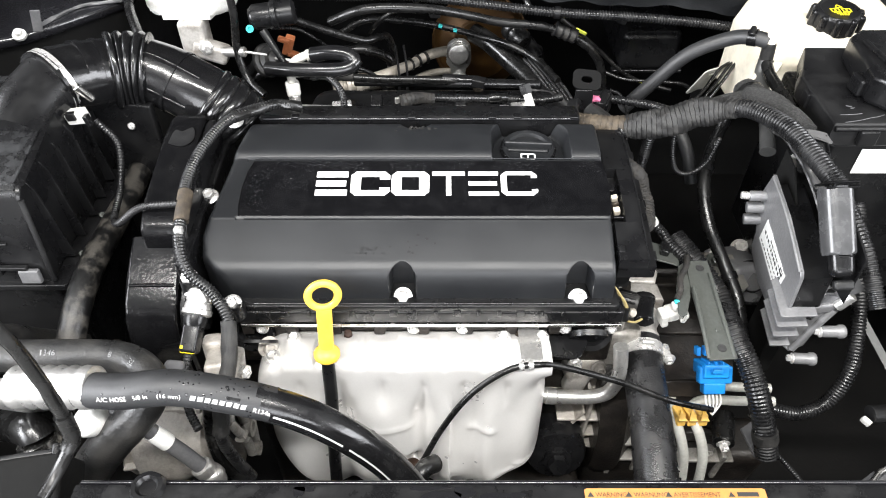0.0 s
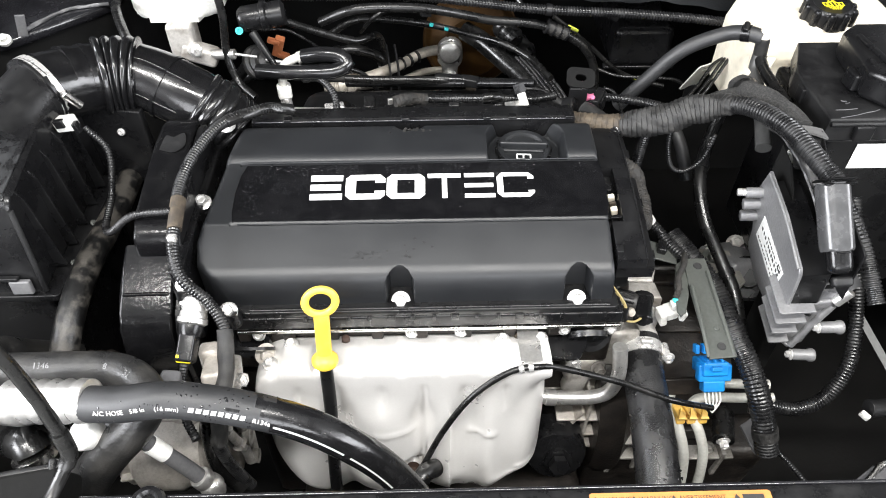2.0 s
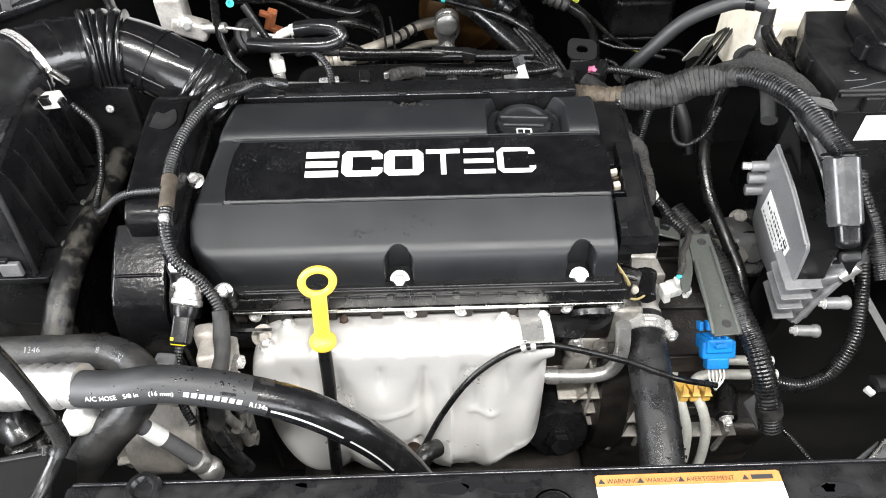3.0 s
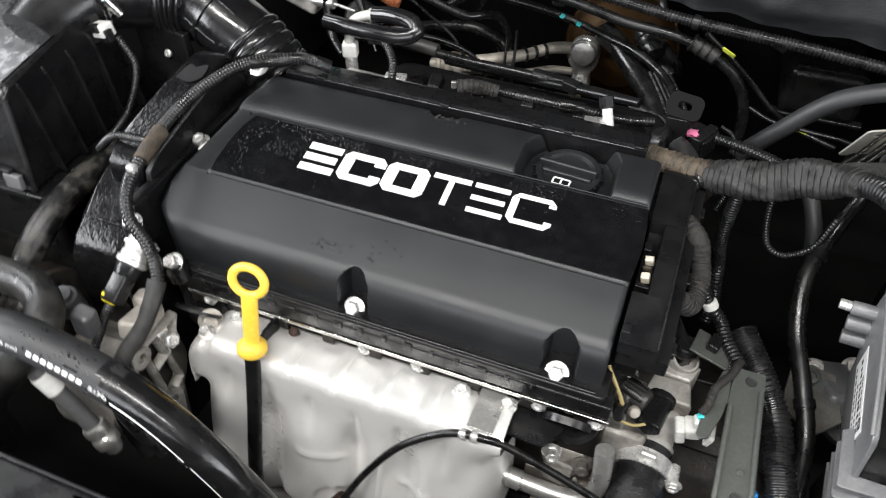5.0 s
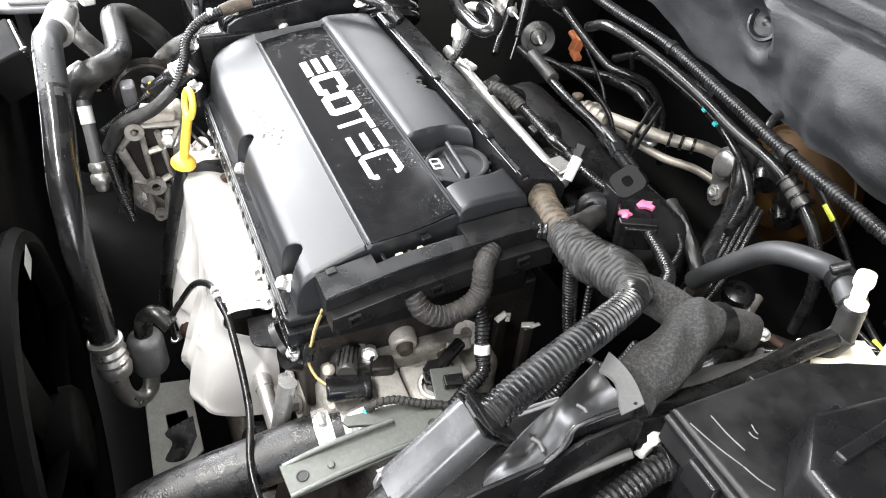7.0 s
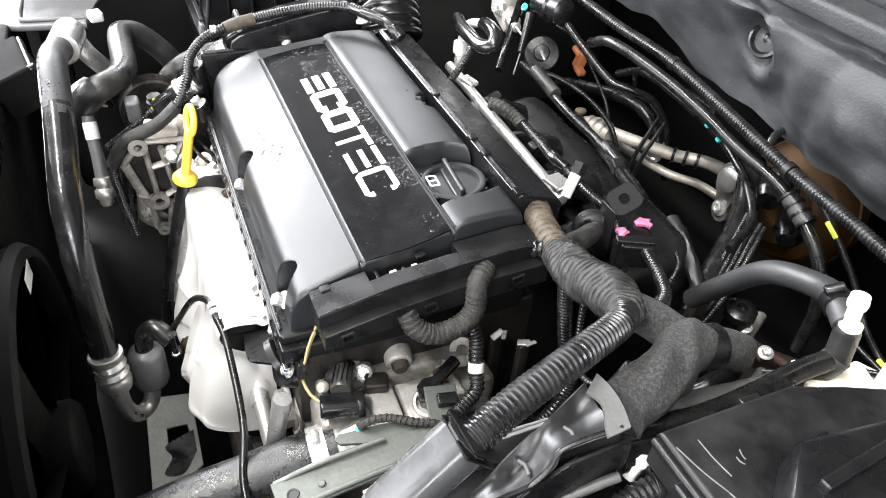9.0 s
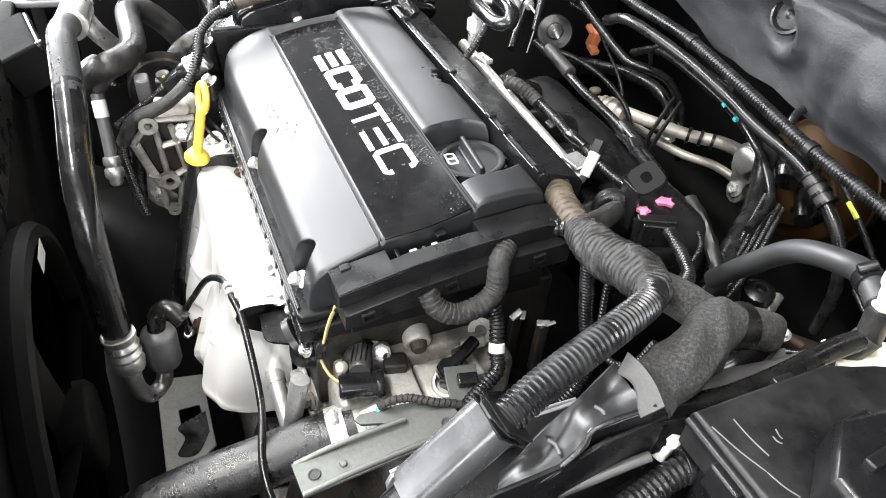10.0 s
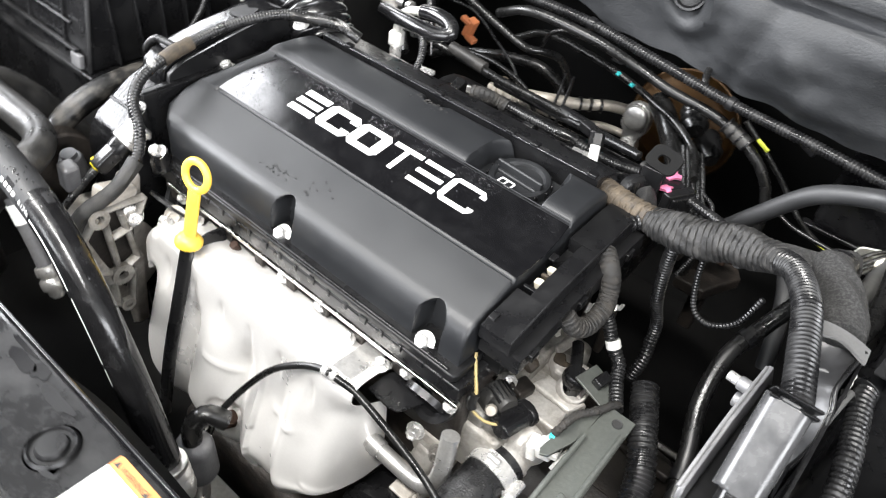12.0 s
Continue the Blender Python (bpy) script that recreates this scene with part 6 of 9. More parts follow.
def module_plug():
    root = thing("module_connector", (0.367, 0.485, 0.84), "grey lever-lock connector where the conduit enters the module", "connector")
    t = (43, 0, 3)
    turn = pose(0, 0, 0, *t)
    along, side, up = turn @ Vector((0, 1, 0)), turn @ Vector((1, 0, 0)), turn @ Vector((0, 0, 1))
    part("shell", prism(BM(), rounded(0.029, 0.025, 0.0095), Vector((0.3695, 0.486, 0.879)) + along * 0.03, side, up, 0.064, 0.003), PLUG, root)
    for k in range(2):
        part("collar_ring", box(BM(), (0.3706, 0.5105 - 0.0036 * k, 0.9015 - 0.0034 * k), (0.03, 0.0024, 0.026), t, 0.0011, 1), PLASTIC, root, "black collar ring")
    latch = part("latch", box(BM(), (0.3725, 0.457, 0.852), (0.023, 0.03, 0.017), t, 0.0075, 5), PLASTIC, root, "glossy black latch")
    part("latch_grip", box(BM(), (0.3725, 0.4545, 0.861), (0.013, 0.0016, 0.003), t, 0.0005), PLASTIC, latch)
    part("latch_foot", box(BM(), (0.3745, 0.4405, 0.8365), (0.02, 0.01, 0.008), t, 0.003), PLASTIC, root)
    h = thing("connector_holder", (0.375, 0.53, 0.80), "black plastic channel that holds the module connector", "holder")
    part("right_wall", prism(BM(), [(0.45, 0.80), (0.452, 0.858), (0.50, 0.872), (0.545, 0.876), (0.557, 0.884), (0.598, 0.889), (0.60, 0.80)], (0.392, 0, 0), (0, 1, 0), (0, 0, 1), 0.0025, 0.0008), PLASTIC, h)
    part("left_wall", prism(BM(), [(0.466, 0.80), (0.466, 0.808), (0.50, 0.815), (0.543, 0.836), (0.576, 0.866), (0.604, 0.872), (0.606, 0.80)], (0.366, 0, 0), (0, 1, 0), (0, 0, 1), 0.0025, 0.0008), MATTBLACK, h)
    part("floor", box(BM(), (0.38, 0.53, 0.826), (0.025, 0.14, 0.003), (24, 0, 0), 0.0008), MATTBLACK, h)
    # trough that guides the conduit, with an uneven outer rim
    near = spline([(0.3543, 0.5905, 0.893), (0.3617, 0.5685, 0.886), (0.3666, 0.549, 0.878), (0.3717, 0.5288, 0.866), (0.3746, 0.5118, 0.853)], 0.001)
    rim = spline([(0.3915, 0.5895, 0.899), (0.3882, 0.566, 0.893), (0.3876, 0.554, 0.888), (0.3913, 0.548, 0.882), (0.3936, 0.5251, 0.868), (0.3886, 0.5025, 0.858)], 0.001)
    guide = BM()
    rows = []
    for k in range(37):
        p, q = near[int(k / 36 * (len(near) - 1))], rim[int(k / 36 * (len(rim) - 1))]
        dent = 0.006 + 0.003 * math.sin(k * 0.35)
        rows.append([guide.verts.new(p.lerp(q, w / 12) - Vector((0, 0, dent * math.sin(math.pi * (w / 12) ** 0.8) - 0.001 * noise.noise(Vector((k * 0.3, w * 0.4, 0)))))) for w in range(13)])
    for p, q in zip(rows[:-1], rows[1:]):
        for w in range(12):
            guide.faces.new((p[w], q[w], q[w + 1], p[w + 1]))
    part("guide_plate", thick(guide, 0.0018), GUIDE, h, "smooth dark grey guide trough")
    part("guide_rim", sweep(BM(), [tuple(rim[int(k / 8 * (len(rim) - 1))]) for k in range(9)], 0.0015, seg=8), PLASTIC, h)
    fold = [rim[int(k / 8 * (len(rim) - 1))] for k in range(9)]
    skirt = BM()
    ends = [(skirt.verts.new(p), skirt.verts.new(p + Vector((0.003, -0.002, -0.03)))) for p in fold]
    for p, q in zip(ends[:-1], ends[1:]):
        skirt.faces.new((p[0], q[0], q[1], p[1]))
    part("guide_skirt", thick(skirt, 0.002), PLASTIC, h)
    for k, (x, y, z) in enumerate(((0.3795, 0.541, 0.8705), (0.377, 0.569, 0.8845))):
        part("guide_rib", sweep(BM(), [(x - 0.005, y - 0.002, z), (x, y, z + 0.0008), (x + 0.006, y - 0.001, z + 0.001)], 0.0012, seg=8), LIPGREY, h)
    part("slot", box(BM(), (0.393, 0.562, 0.882), (0.004, 0.006, 0.003), (0, 0, 10), 0.0005), MATTBLACK, h)
    # broad flat lip that curls over the mouth of the channel
    lip = BM()
    rows = []
    for a in range(25):
        w = a / 24
        crown = 0.002 * (1 - (2 * w - 1) ** 2)
        xi, yi = 0.364 + 0.0305 * w, 0.5835 + 0.003 * math.sin(w * math.pi * 1.5) - 0.002 * w
        xo, yo = 0.355 + 0.0385 * w, 0.596 + 0.0022 * math.sin(w * math.pi) - 0.003 * w
        rows.append([lip.verts.new((xi + (xo - xi) * b / 8, yi + (yo - yi) * b / 8, 0.899 + crown + 0.001 * (b / 8) ** 2)) for b in range(9)])
    for p, q in zip(rows[:-1], rows[1:]):
        for b in range(8):
            lip.faces.new((p[b], q[b], q[b + 1], p[b + 1]))
    part("grey_lip", thick(lip, 0.0022), LIPGREY, h, "smooth pale grey curved lip")
    front = sweep(BM(), [(0.368, 0.487, 0.80), (0.384, 0.477, 0.80), (0.403, 0.475, 0.80), (0.42, 0.480, 0.802)], 0.0022, seg=10, flat=6.0)
    part("front_lip", front, PLUG, h, "smooth grey curved lip")
    part("front_web", prism(BM(), [(0.376, 0.48), (0.40, 0.486), (0.437, 0.486), (0.437, 0.50), (0.376, 0.51)], (0, 0, 0.795), (1, 0, 0), (0, 1, 0), 0.003, 0.001), PLASTIC, h)
    part("stay", box(BM(), (0.385, 0.54, 0.75), (0.012, 0.03, 0.1), bev=0.002), PLASTIC, h)


module_plug()

# ---------------------------------------------------------------- battery corner
def battery():
    root = thing("battery_box", (0.55, 0.70, 0.64), "black plastic battery box with a scratched lid", "battery box")
    part("lid", prism(BM(), [(0.4035, 0.602), (0.70, 0.602), (0.70, 0.76), (0.43, 0.76), (0.415, 0.722), (0.403, 0.695)], (0, 0, 0.876), (1, 0, 0), (0, 1, 0), 0.029, 0.003), DUSTY, root)
    part("case", box(BM(), (0.555, 0.685, 0.76), (0.28, 0.15, 0.23), bev=0.006), PLASTIC, root)
    part("lid_rim", sweep(BM(), [(0.405, 0.6, 0.9), (0.5, 0.6, 0.9), (0.6, 0.6, 0.9), (0.7, 0.6, 0.9)], 0.0028, seg=10, step=0.02), DUSTY, root)
    part("sticker", prism(BM(), [(0.45, 0.835), (0.56, 0.835), (0.56, 0.868), (0.45, 0.868)], (0, 0.609, 0), (1, 0, 0), (0, 0, 1), 0.0005), PAPER, root, "white paper sticker")
    for p, q in (((0.4153, 0.6045), (0.446, 0.613)), ((0.446, 0.613), (0.462, 0.6185)), ((0.4155, 0.6184), (0.4391, 0.6204)), ((0.428, 0.6352), (0.434, 0.6342)), ((0.431, 0.6305), (0.436, 0.632))):
        part("scratch", sweep(BM(), [(*p, 0.9052), ((p[0] + q[0]) / 2 + 0.0008, (p[1] + q[1]) / 2 - 0.0006, 0.9052), (*q, 0.9052)], 0.0004, seg=5, step=0.0015), GREYCASE, root, "pale scratch")
    part("latch", box(BM(), (0.402, 0.668, 0.893), (0.006, 0.014, 0.018), bev=0.0015), PLASTIC, root)
    part("latch", box(BM(), (0.44, 0.596, 0.892), (0.02, 0.007, 0.018), bev=0.002), PLASTIC, root)
    f = thing("fuse_cover", (0.5, 0.70, 0.905), "black plastic terminal cover on the battery box", "cover")
    part("shell", prism(BM(), [(0.447, 0.64), (0.47, 0.612), (0.56, 0.605), (0.62, 0.74), (0.475, 0.74), (0.457, 0.725)], (0, 0, 0.9056), (1, 0, 0), (0, 1, 0), 0.034, 0.006), PLASTIC, f)
    part("rib", box(BM(), (0.468, 0.668, 0.941), (0.006, 0.08, 0.005), (0, 0, 6), 0.0015), PLASTIC, f)
    part("hinge", box(BM(), (0.447, 0.66, 0.916), (0.01, 0.022, 0.02), (0, 0, 6), 0.003), PLASTIC, f)
    cable = hose_thing("battery_cable", [(0.412, 0.632, 0.855), (0.409, 0.605, 0.852), (0.413, 0.58, 0.848), (0.419, 0.545, 0.842), (0.425, 0.50, 0.825), (0.432, 0.45, 0.79)], 0.0085, CONDUIT, "corrugated battery cable below the box", "cable", "conduit", seg=16, rib=(0.0042, 0.0011))
    part("cable_clip", rod(BM(), (0.4085, 0.625, 0.855), (0.4065, 0.611, 0.853), 0.0112), PLASTIC, cable)
    w = thing("white_plug", (0.39, 0.605, 0.84), "small white wiring plug beside the battery box", "connector")
    part("body", box(BM(), (0.388, 0.607, 0.854), (0.02, 0.014, 0.014), (0, 0, 20), 0.0025), WHITE, w)
    part("knob", lathe(BM(), (0.392, 0.611, 0.858), (0, 0, 1), [(0.0065, 0), (0.007, 0.003), (0.005, 0.006), (0, 0.007)], 16), WHITE, w)
    part("base", box(BM(), (0.383, 0.600, 0.845), (0.022, 0.018, 0.01), (0, 0, 20), 0.002), PLASTIC, w)
    part("stand", box(BM(), (0.385, 0.60, 0.80), (0.012, 0.012, 0.084), bev=0.002), PLASTIC, w)


battery()
hose_thing("pale_cable", [(0.399, 0.592, 0.862), (0.398, 0.5854, 0.86), (0.3945, 0.5604, 0.85), (0.3913, 0.5334, 0.84), (0.39, 0.51, 0.825)], 0.0032, HOSEGREY, "pale grey cable beside the battery cable", "cable", "cable", seg=12)
hose_thing("edge_pipe", [(0.372, 0.57, 0.872), (0.381, 0.605, 0.876), (0.389, 0.646, 0.878), (0.389, 0.69, 0.881), (0.386, 0.729, 0.884), (0.388, 0.757, 0.888)], 0.0068, RUBBER, "black hose along the battery box", "hose", seg=14)


# ---------------------------------------------------------------- brake fluid reservoir
def reservoir():
    root = thing("fluid_reservoir", (0.44, 0.86, 0.80), "cream translucent fluid reservoir with a black cap", "reservoir")
    out = [(0.392, 0.81), (0.412, 0.785), (0.47, 0.775), (0.56, 0.79), (0.60, 0.83), (0.60, 0.93), (0.42, 0.93), (0.388, 0.88)]
    part("tank", prism(BM(), out, (0, 0, 0.78), (1, 0, 0), (0, 1, 0), 0.112, 0.014), CREAM, root)
    part("shoulder", prism(BM(), [(0.40, 0.80), (0.5, 0.795), (0.55, 0.82), (0.55, 0.90), (0.42, 0.90)], (0, 0, 0.885), (1, 0, 0), (0, 1, 0), 0.016, 0.007), CREAM, root)
    part("flap", prism(BM(), [(0.372, 0.742), (0.392, 0.735), (0.42, 0.775), (0.39, 0.785)], (0, 0, 0.868), (1, 0, 0), (0, 1, 0), 0.008, 0.002), CREAM, root)
    c = (0.49, 0.824, 0.899)
    cap = BM()
    lathe(cap, c, (0, -0.1, 1), [(0, 0.022), (0.021, 0.022), (0.0235, 0.0235), (0.0265, 0.022), (0.028, 0.018), (0.0285, 0), (0, 0)], 40)
    capo = part("cap", cap, PLASTIC, root, "black screw cap with yellow warning print")
    for k in range(10):
        a = 2 * math.pi * k / 10
        part("cap_grip", lathe(BM(), (c[0] + 0.028 * math.cos(a), c[1] + 0.028 * math.sin(a), c[2] + 0.001), (0, -0.1, 1), [(0.005, 0), (0.0048, 0.017), (0.003, 0.02), (0, 0.02)], 10), PLASTIC, capo)
    z = c[2] + 0.0226

    def mark(name, line):
        part(name, prism(BM(), [(c[0] + u, c[1] + v) for u, v in line], (0, -0.0022, z), (1, 0, 0), (0, 1, 0), 0.0004), YELLOWINK, capo)

    def block(name, x0, x1, y0, y1):
        mark(name, [(x0, y0), (x1, y0), (x1, y1), (x0, y1)])

    # triangle with a hollow middle, two pictogram frames, rows of small print
    mark("warning_triangle", [(-0.0055, 0.0035), (0.0055, 0.0035), (0.0042, 0.0048), (-0.0042, 0.0048)])
    mark("warning_triangle", [(-0.0055, 0.0035), (-0.0037, 0.0035), (0.0, 0.0105), (0.0, 0.013)])
    mark("warning_triangle", [(0.0037, 0.0035), (0.0055, 0.0035), (0.0, 0.013), (0.0, 0.0105)])
    for x0 in (-0.0125, 0.0015):
        block("print_frame", x0, x0 + 0.011, 0.0008, 0.002)
        block("print_frame", x0, x0 + 0.011, -0.0068, -0.0056)
        block("print_frame", x0, x0 + 0.0013, -0.0056, 0.0008)
        block("print_frame", x0 + 0.0097, x0 + 0.011, -0.0056, 0.0008)
        block("print_frame", x0 + 0.0042, x0 + 0.0068, -0.004, -0.001)
    for k, (y0, half) in enumerate(((-0.0095, 0.011), (-0.0125, 0.0085), (-0.0155, 0.006), (0.0145, 0.0125))):
        for j in range(4):
            w = 2 * half / 4
            block("print_bar", -half + w * j, -half + w * j + w * 0.75, y0, y0 + 0.0013)


reservoir()
elbow = thing("elbow_fitting", (0.386, 0.755, 0.87), "white plastic elbow fitting on the reservoir hose", "fitting")
part("neck", lathe(BM(), (0.3885, 0.7575, 0.884), (-0.12, -0.04, 1), [(0.0075, 0), (0.008, 0.004), (0.008, 0.026), (0.0068, 0.03), (0, 0.03)], 20), GREYRUBBER, elbow, "grey rubber neck")
part("ring", lathe(BM(), (0.3855, 0.7565, 0.912), (-0.12, -0.04, 1), [(0.006, 0), (0.007, 0.001), (0.007, 0.004), (0.0055, 0.005), (0, 0.005)], 20), CREAM, elbow)
part("cap", lathe(BM(), (0.3845, 0.756, 0.916), (-0.12, -0.04, 1), [(0.0045, 0), (0.0045, 0.011), (0.0058, 0.013), (0.0062, 0.016), (0.0056, 0.021), (0, 0.0225)], 20), CREAM, elbow)
HB = [(0.383, 0.757, 0.913), (0.368, 0.765, 0.914), (0.347, 0.778, 0.906), (0.304, 0.783, 0.883), (0.269, 0.789, 0.838), (0.24, 0.795, 0.795)]
hb = hose_thing("vacuum_hose", HB, 0.0088, DRYHOSE, "black rubber hose from the reservoir elbow to the engine", "hose", seg=18)
clamp_on(hb, HB, 0.09, 0.0087, PLASTIC, 0.01)
hose_thing("brake_hose", [(0.3885, 0.7575, 0.89), (0.385, 0.749, 0.874), (0.3805, 0.728, 0.867), (0.378, 0.705, 0.864), (0.369, 0.662, 0.858), (0.362, 0.63, 0.848)], 0.0088, HOSEGREY, "grey rubber hose under the elbow", "hose", seg=18)

# ---------------------------------------------------------------- air intake
def airbox():
    root = thing("air_filter_box", (-0.5, 0.56, 0.60), "dusty black plastic air filter box with stiffening ribs", "air filter box")
    lid = prism(BM(), [(0.478, 0.80), (0.492, 0.896), (0.502, 0.908), (0.60, 0.922), (0.67, 0.92), (0.67, 0.80)], (-0.66, 0, 0), (0, 1, 0), (0, 0, 1), 0.268, 0.005)
    beads = drops_on(lid, 300, 44, (-0.62, 0.47, 0.80), (-0.385, 0.64, 0.93), 0.0008, 0.0022, (0.3, -0.5, 0.8))
    lid = part("lid", lid, PLASTIC, root)
    part("lid_top", prism(BM(), [(0.497, 0.9045), (0.503, 0.9095), (0.60, 0.9235), (0.668, 0.9215), (0.668, 0.9185), (0.60, 0.9205), (0.505, 0.9065)], (-0.655, 0, 0), (0, 1, 0), (0, 0, 1), 0.258, 0.0008), WETDUST, root, "black plastic under a film of wet dust")
    tagged(part("water_drop", beads, WATER, lid, "scattered clear water drops"), kind="stuff")
    # side wall ribs lean with the front corner
    part("corner_rib", sweep(BM(), [(-0.3925, 0.4935, 0.895), (-0.392, 0.486, 0.85), (-0.391, 0.478, 0.803)], 0.0028, seg=10), DUSTY, root)
    for k in range(5):
        y = 0.512 + 0.031 * k
        part("side_rib", prism(BM(), [(-0.393, 0.906), (-0.387, 0.894), (-0.380, 0.806), (-0.393, 0.804)], (0, y, 0), (1, 0, 0), (0, 0, 1), 0.0028, 0.0006), PLASTIC, root)
    # flange where lid and lower half meet
    part("flange", prism(BM(), [(-0.66, 0.470), (-0.381, 0.472), (-0.377, 0.476), (-0.376, 0.66), (-0.66, 0.66)], (0, 0, 0.793), (1, 0, 0), (0, 1, 0), 0.008, 0.0015), DUSTY, root)
    part("lower_box", box(BM(), (-0.525, 0.57, 0.695), (0.27, 0.18, 0.195), bev=0.008), PLASTIC, root)
    part("front_step", box(BM(), (-0.535, 0.4765, 0.822), (0.25, 0.006, 0.004), (-8, 0, 0), 0.001), DUSTY, root)
    part("front_step", box(BM(), (-0.54, 0.481, 0.85), (0.24, 0.004, 0.003), (-8, 0, 0), 0.001), PLASTIC, root)
    for at, axis in (((-0.3765, 0.515, 0.803), (0.6, -0.2, 0.8)), ((-0.3765, 0.575, 0.803), (0.6, -0.2, 0.8))):
        part("screw", hex_bolt(BM(), at, axis, 0.0024, 0.003), ZINC, root)
    for x in (-0.60, -0.52, -0.44):
        part("front_rib", box(BM(), (x, 0.4845, 0.85), (0.003, 0.006, 0.08), (-8, 0, 0), 0.001), PLASTIC, root)
    part("clip", box(BM(), (-0.41, 0.475, 0.812), (0.02, 0.006, 0.016), (-8, 0, 0), 0.0015), GREYCASE, root, "dull steel spring clip")
    part("rear_wall", box(BM(), (-0.372, 0.668, 0.84), (0.10, 0.01, 0.10), (0, 0, -8), 0.002), PLASTIC, root)
    part("screw", hex_bolt(BM(), (-0.352, 0.660, 0.862), (0, -1, 0.3), 0.003, 0.003), BOLT, root)


airbox()
DUCT = [(-0.428, 0.575, 0.905), (-0.425, 0.605, 0.915), (-0.41, 0.648, 0.925), (-0.37, 0.688, 0.914), (-0.328, 0.70, 0.907), (-0.29, 0.692, 0.892), (-0.258, 0.687, 0.872), (-0.235, 0.685, 0.845)]


def intake():
    root = thing("intake_duct", (-0.33, 0.68, 0.84), "glossy black ribbed rubber air intake duct", "intake duct")
    line = spline(DUCT, 0.0025)
    n = len(line)
    part("sensor_tube", sweep(BM(), DUCT[:3], 0.034, seg=32, step=0.006), PLASTIC, root, "dusty black plastic sensor tube")
    part("elbow", sweep(BM(), DUCT[2:5], 0.0365, seg=32, step=0.005), HOSE, root)
    mid = [line[int(n * f)] for f in (0.46, 0.5, 0.55, 0.6)]
    part("bellows", sweep(BM(), mid, lambda f: 0.0375 + 0.0055 * abs(math.sin(math.pi * 4.5 * f)) ** 0.4, seg=40, step=0.0008), HOSE, root, "deep rubber bellows")
    part("outlet", sweep(BM(), [line[int(n * f)] for f in (0.595, 0.68, 0.77, 0.86, 0.999)], 0.036, seg=32, step=0.005), HOSE, root)
    part("outlet_bellows", sweep(BM(), [line[int(n * f)] for f in (0.83, 0.91, 0.999)], lambda f: 0.0362 + 0.0034 * abs(math.sin(math.pi * 5 * f)) ** 0.5, seg=36, step=0.0008), HOSE, root)
    rows = frames_along(line)
    for side in (-0.5, 0.7):
        ridge = [line[i] + (Vector((0, -0.75, 0.66)) + rows[i][0].cross(Vector((0, -0.75, 0.66))) * side).normalized() * 0.0358 for i in range(int(n * 0.61), int(n * 0.83), 4)]
        part("moulded_rib", sweep(BM(), ridge, 0.0017, seg=8), HOSE, root)
    for f, w, mat in ((0.262, 0.0085, BOLT), (0.255, 0.006, PLASTIC), (0.36, 0.007, HOSE), (0.42, 0.004, HOSE), (0.72, 0.004, HOSE)):
        clamp_on(root, DUCT, f, 0.0362, mat, w, "band")
    part("clamp_screw", rod(BM(), (-0.3745, 0.622, 0.937), (-0.3655, 0.628, 0.918), 0.0045), STEEL, root, "bright clamp screw")
    p = thing("airflow_plug", (-0.377, 0.613, 0.89), "black and white plug of the airflow sensor", "connector")
    part("socket", lathe(BM(), (-0.4, 0.614, 0.905), (1, -0.15, 0.25), [(0.017, -0.01), (0.0175, 0.004), (0.015, 0.008), (0, 0.008)], 24), PLASTIC, p)
    part("body", box(BM(), (-0.379, 0.612, 0.908), (0.021, 0.013, 0.014), (0, -10, -6), 0.002), WHITE, p)
    part("slot", box(BM(), (-0.382, 0.606, 0.9115), (0.01, 0.006, 0.009), (0, -10, -6), 0.001), PLASTIC, p)
    part("slot", box(BM(), (-0.366, 0.606, 0.907), (0.005, 0.008, 0.012), (0, -10, -6), 0.001), PLASTIC, p)


intake()


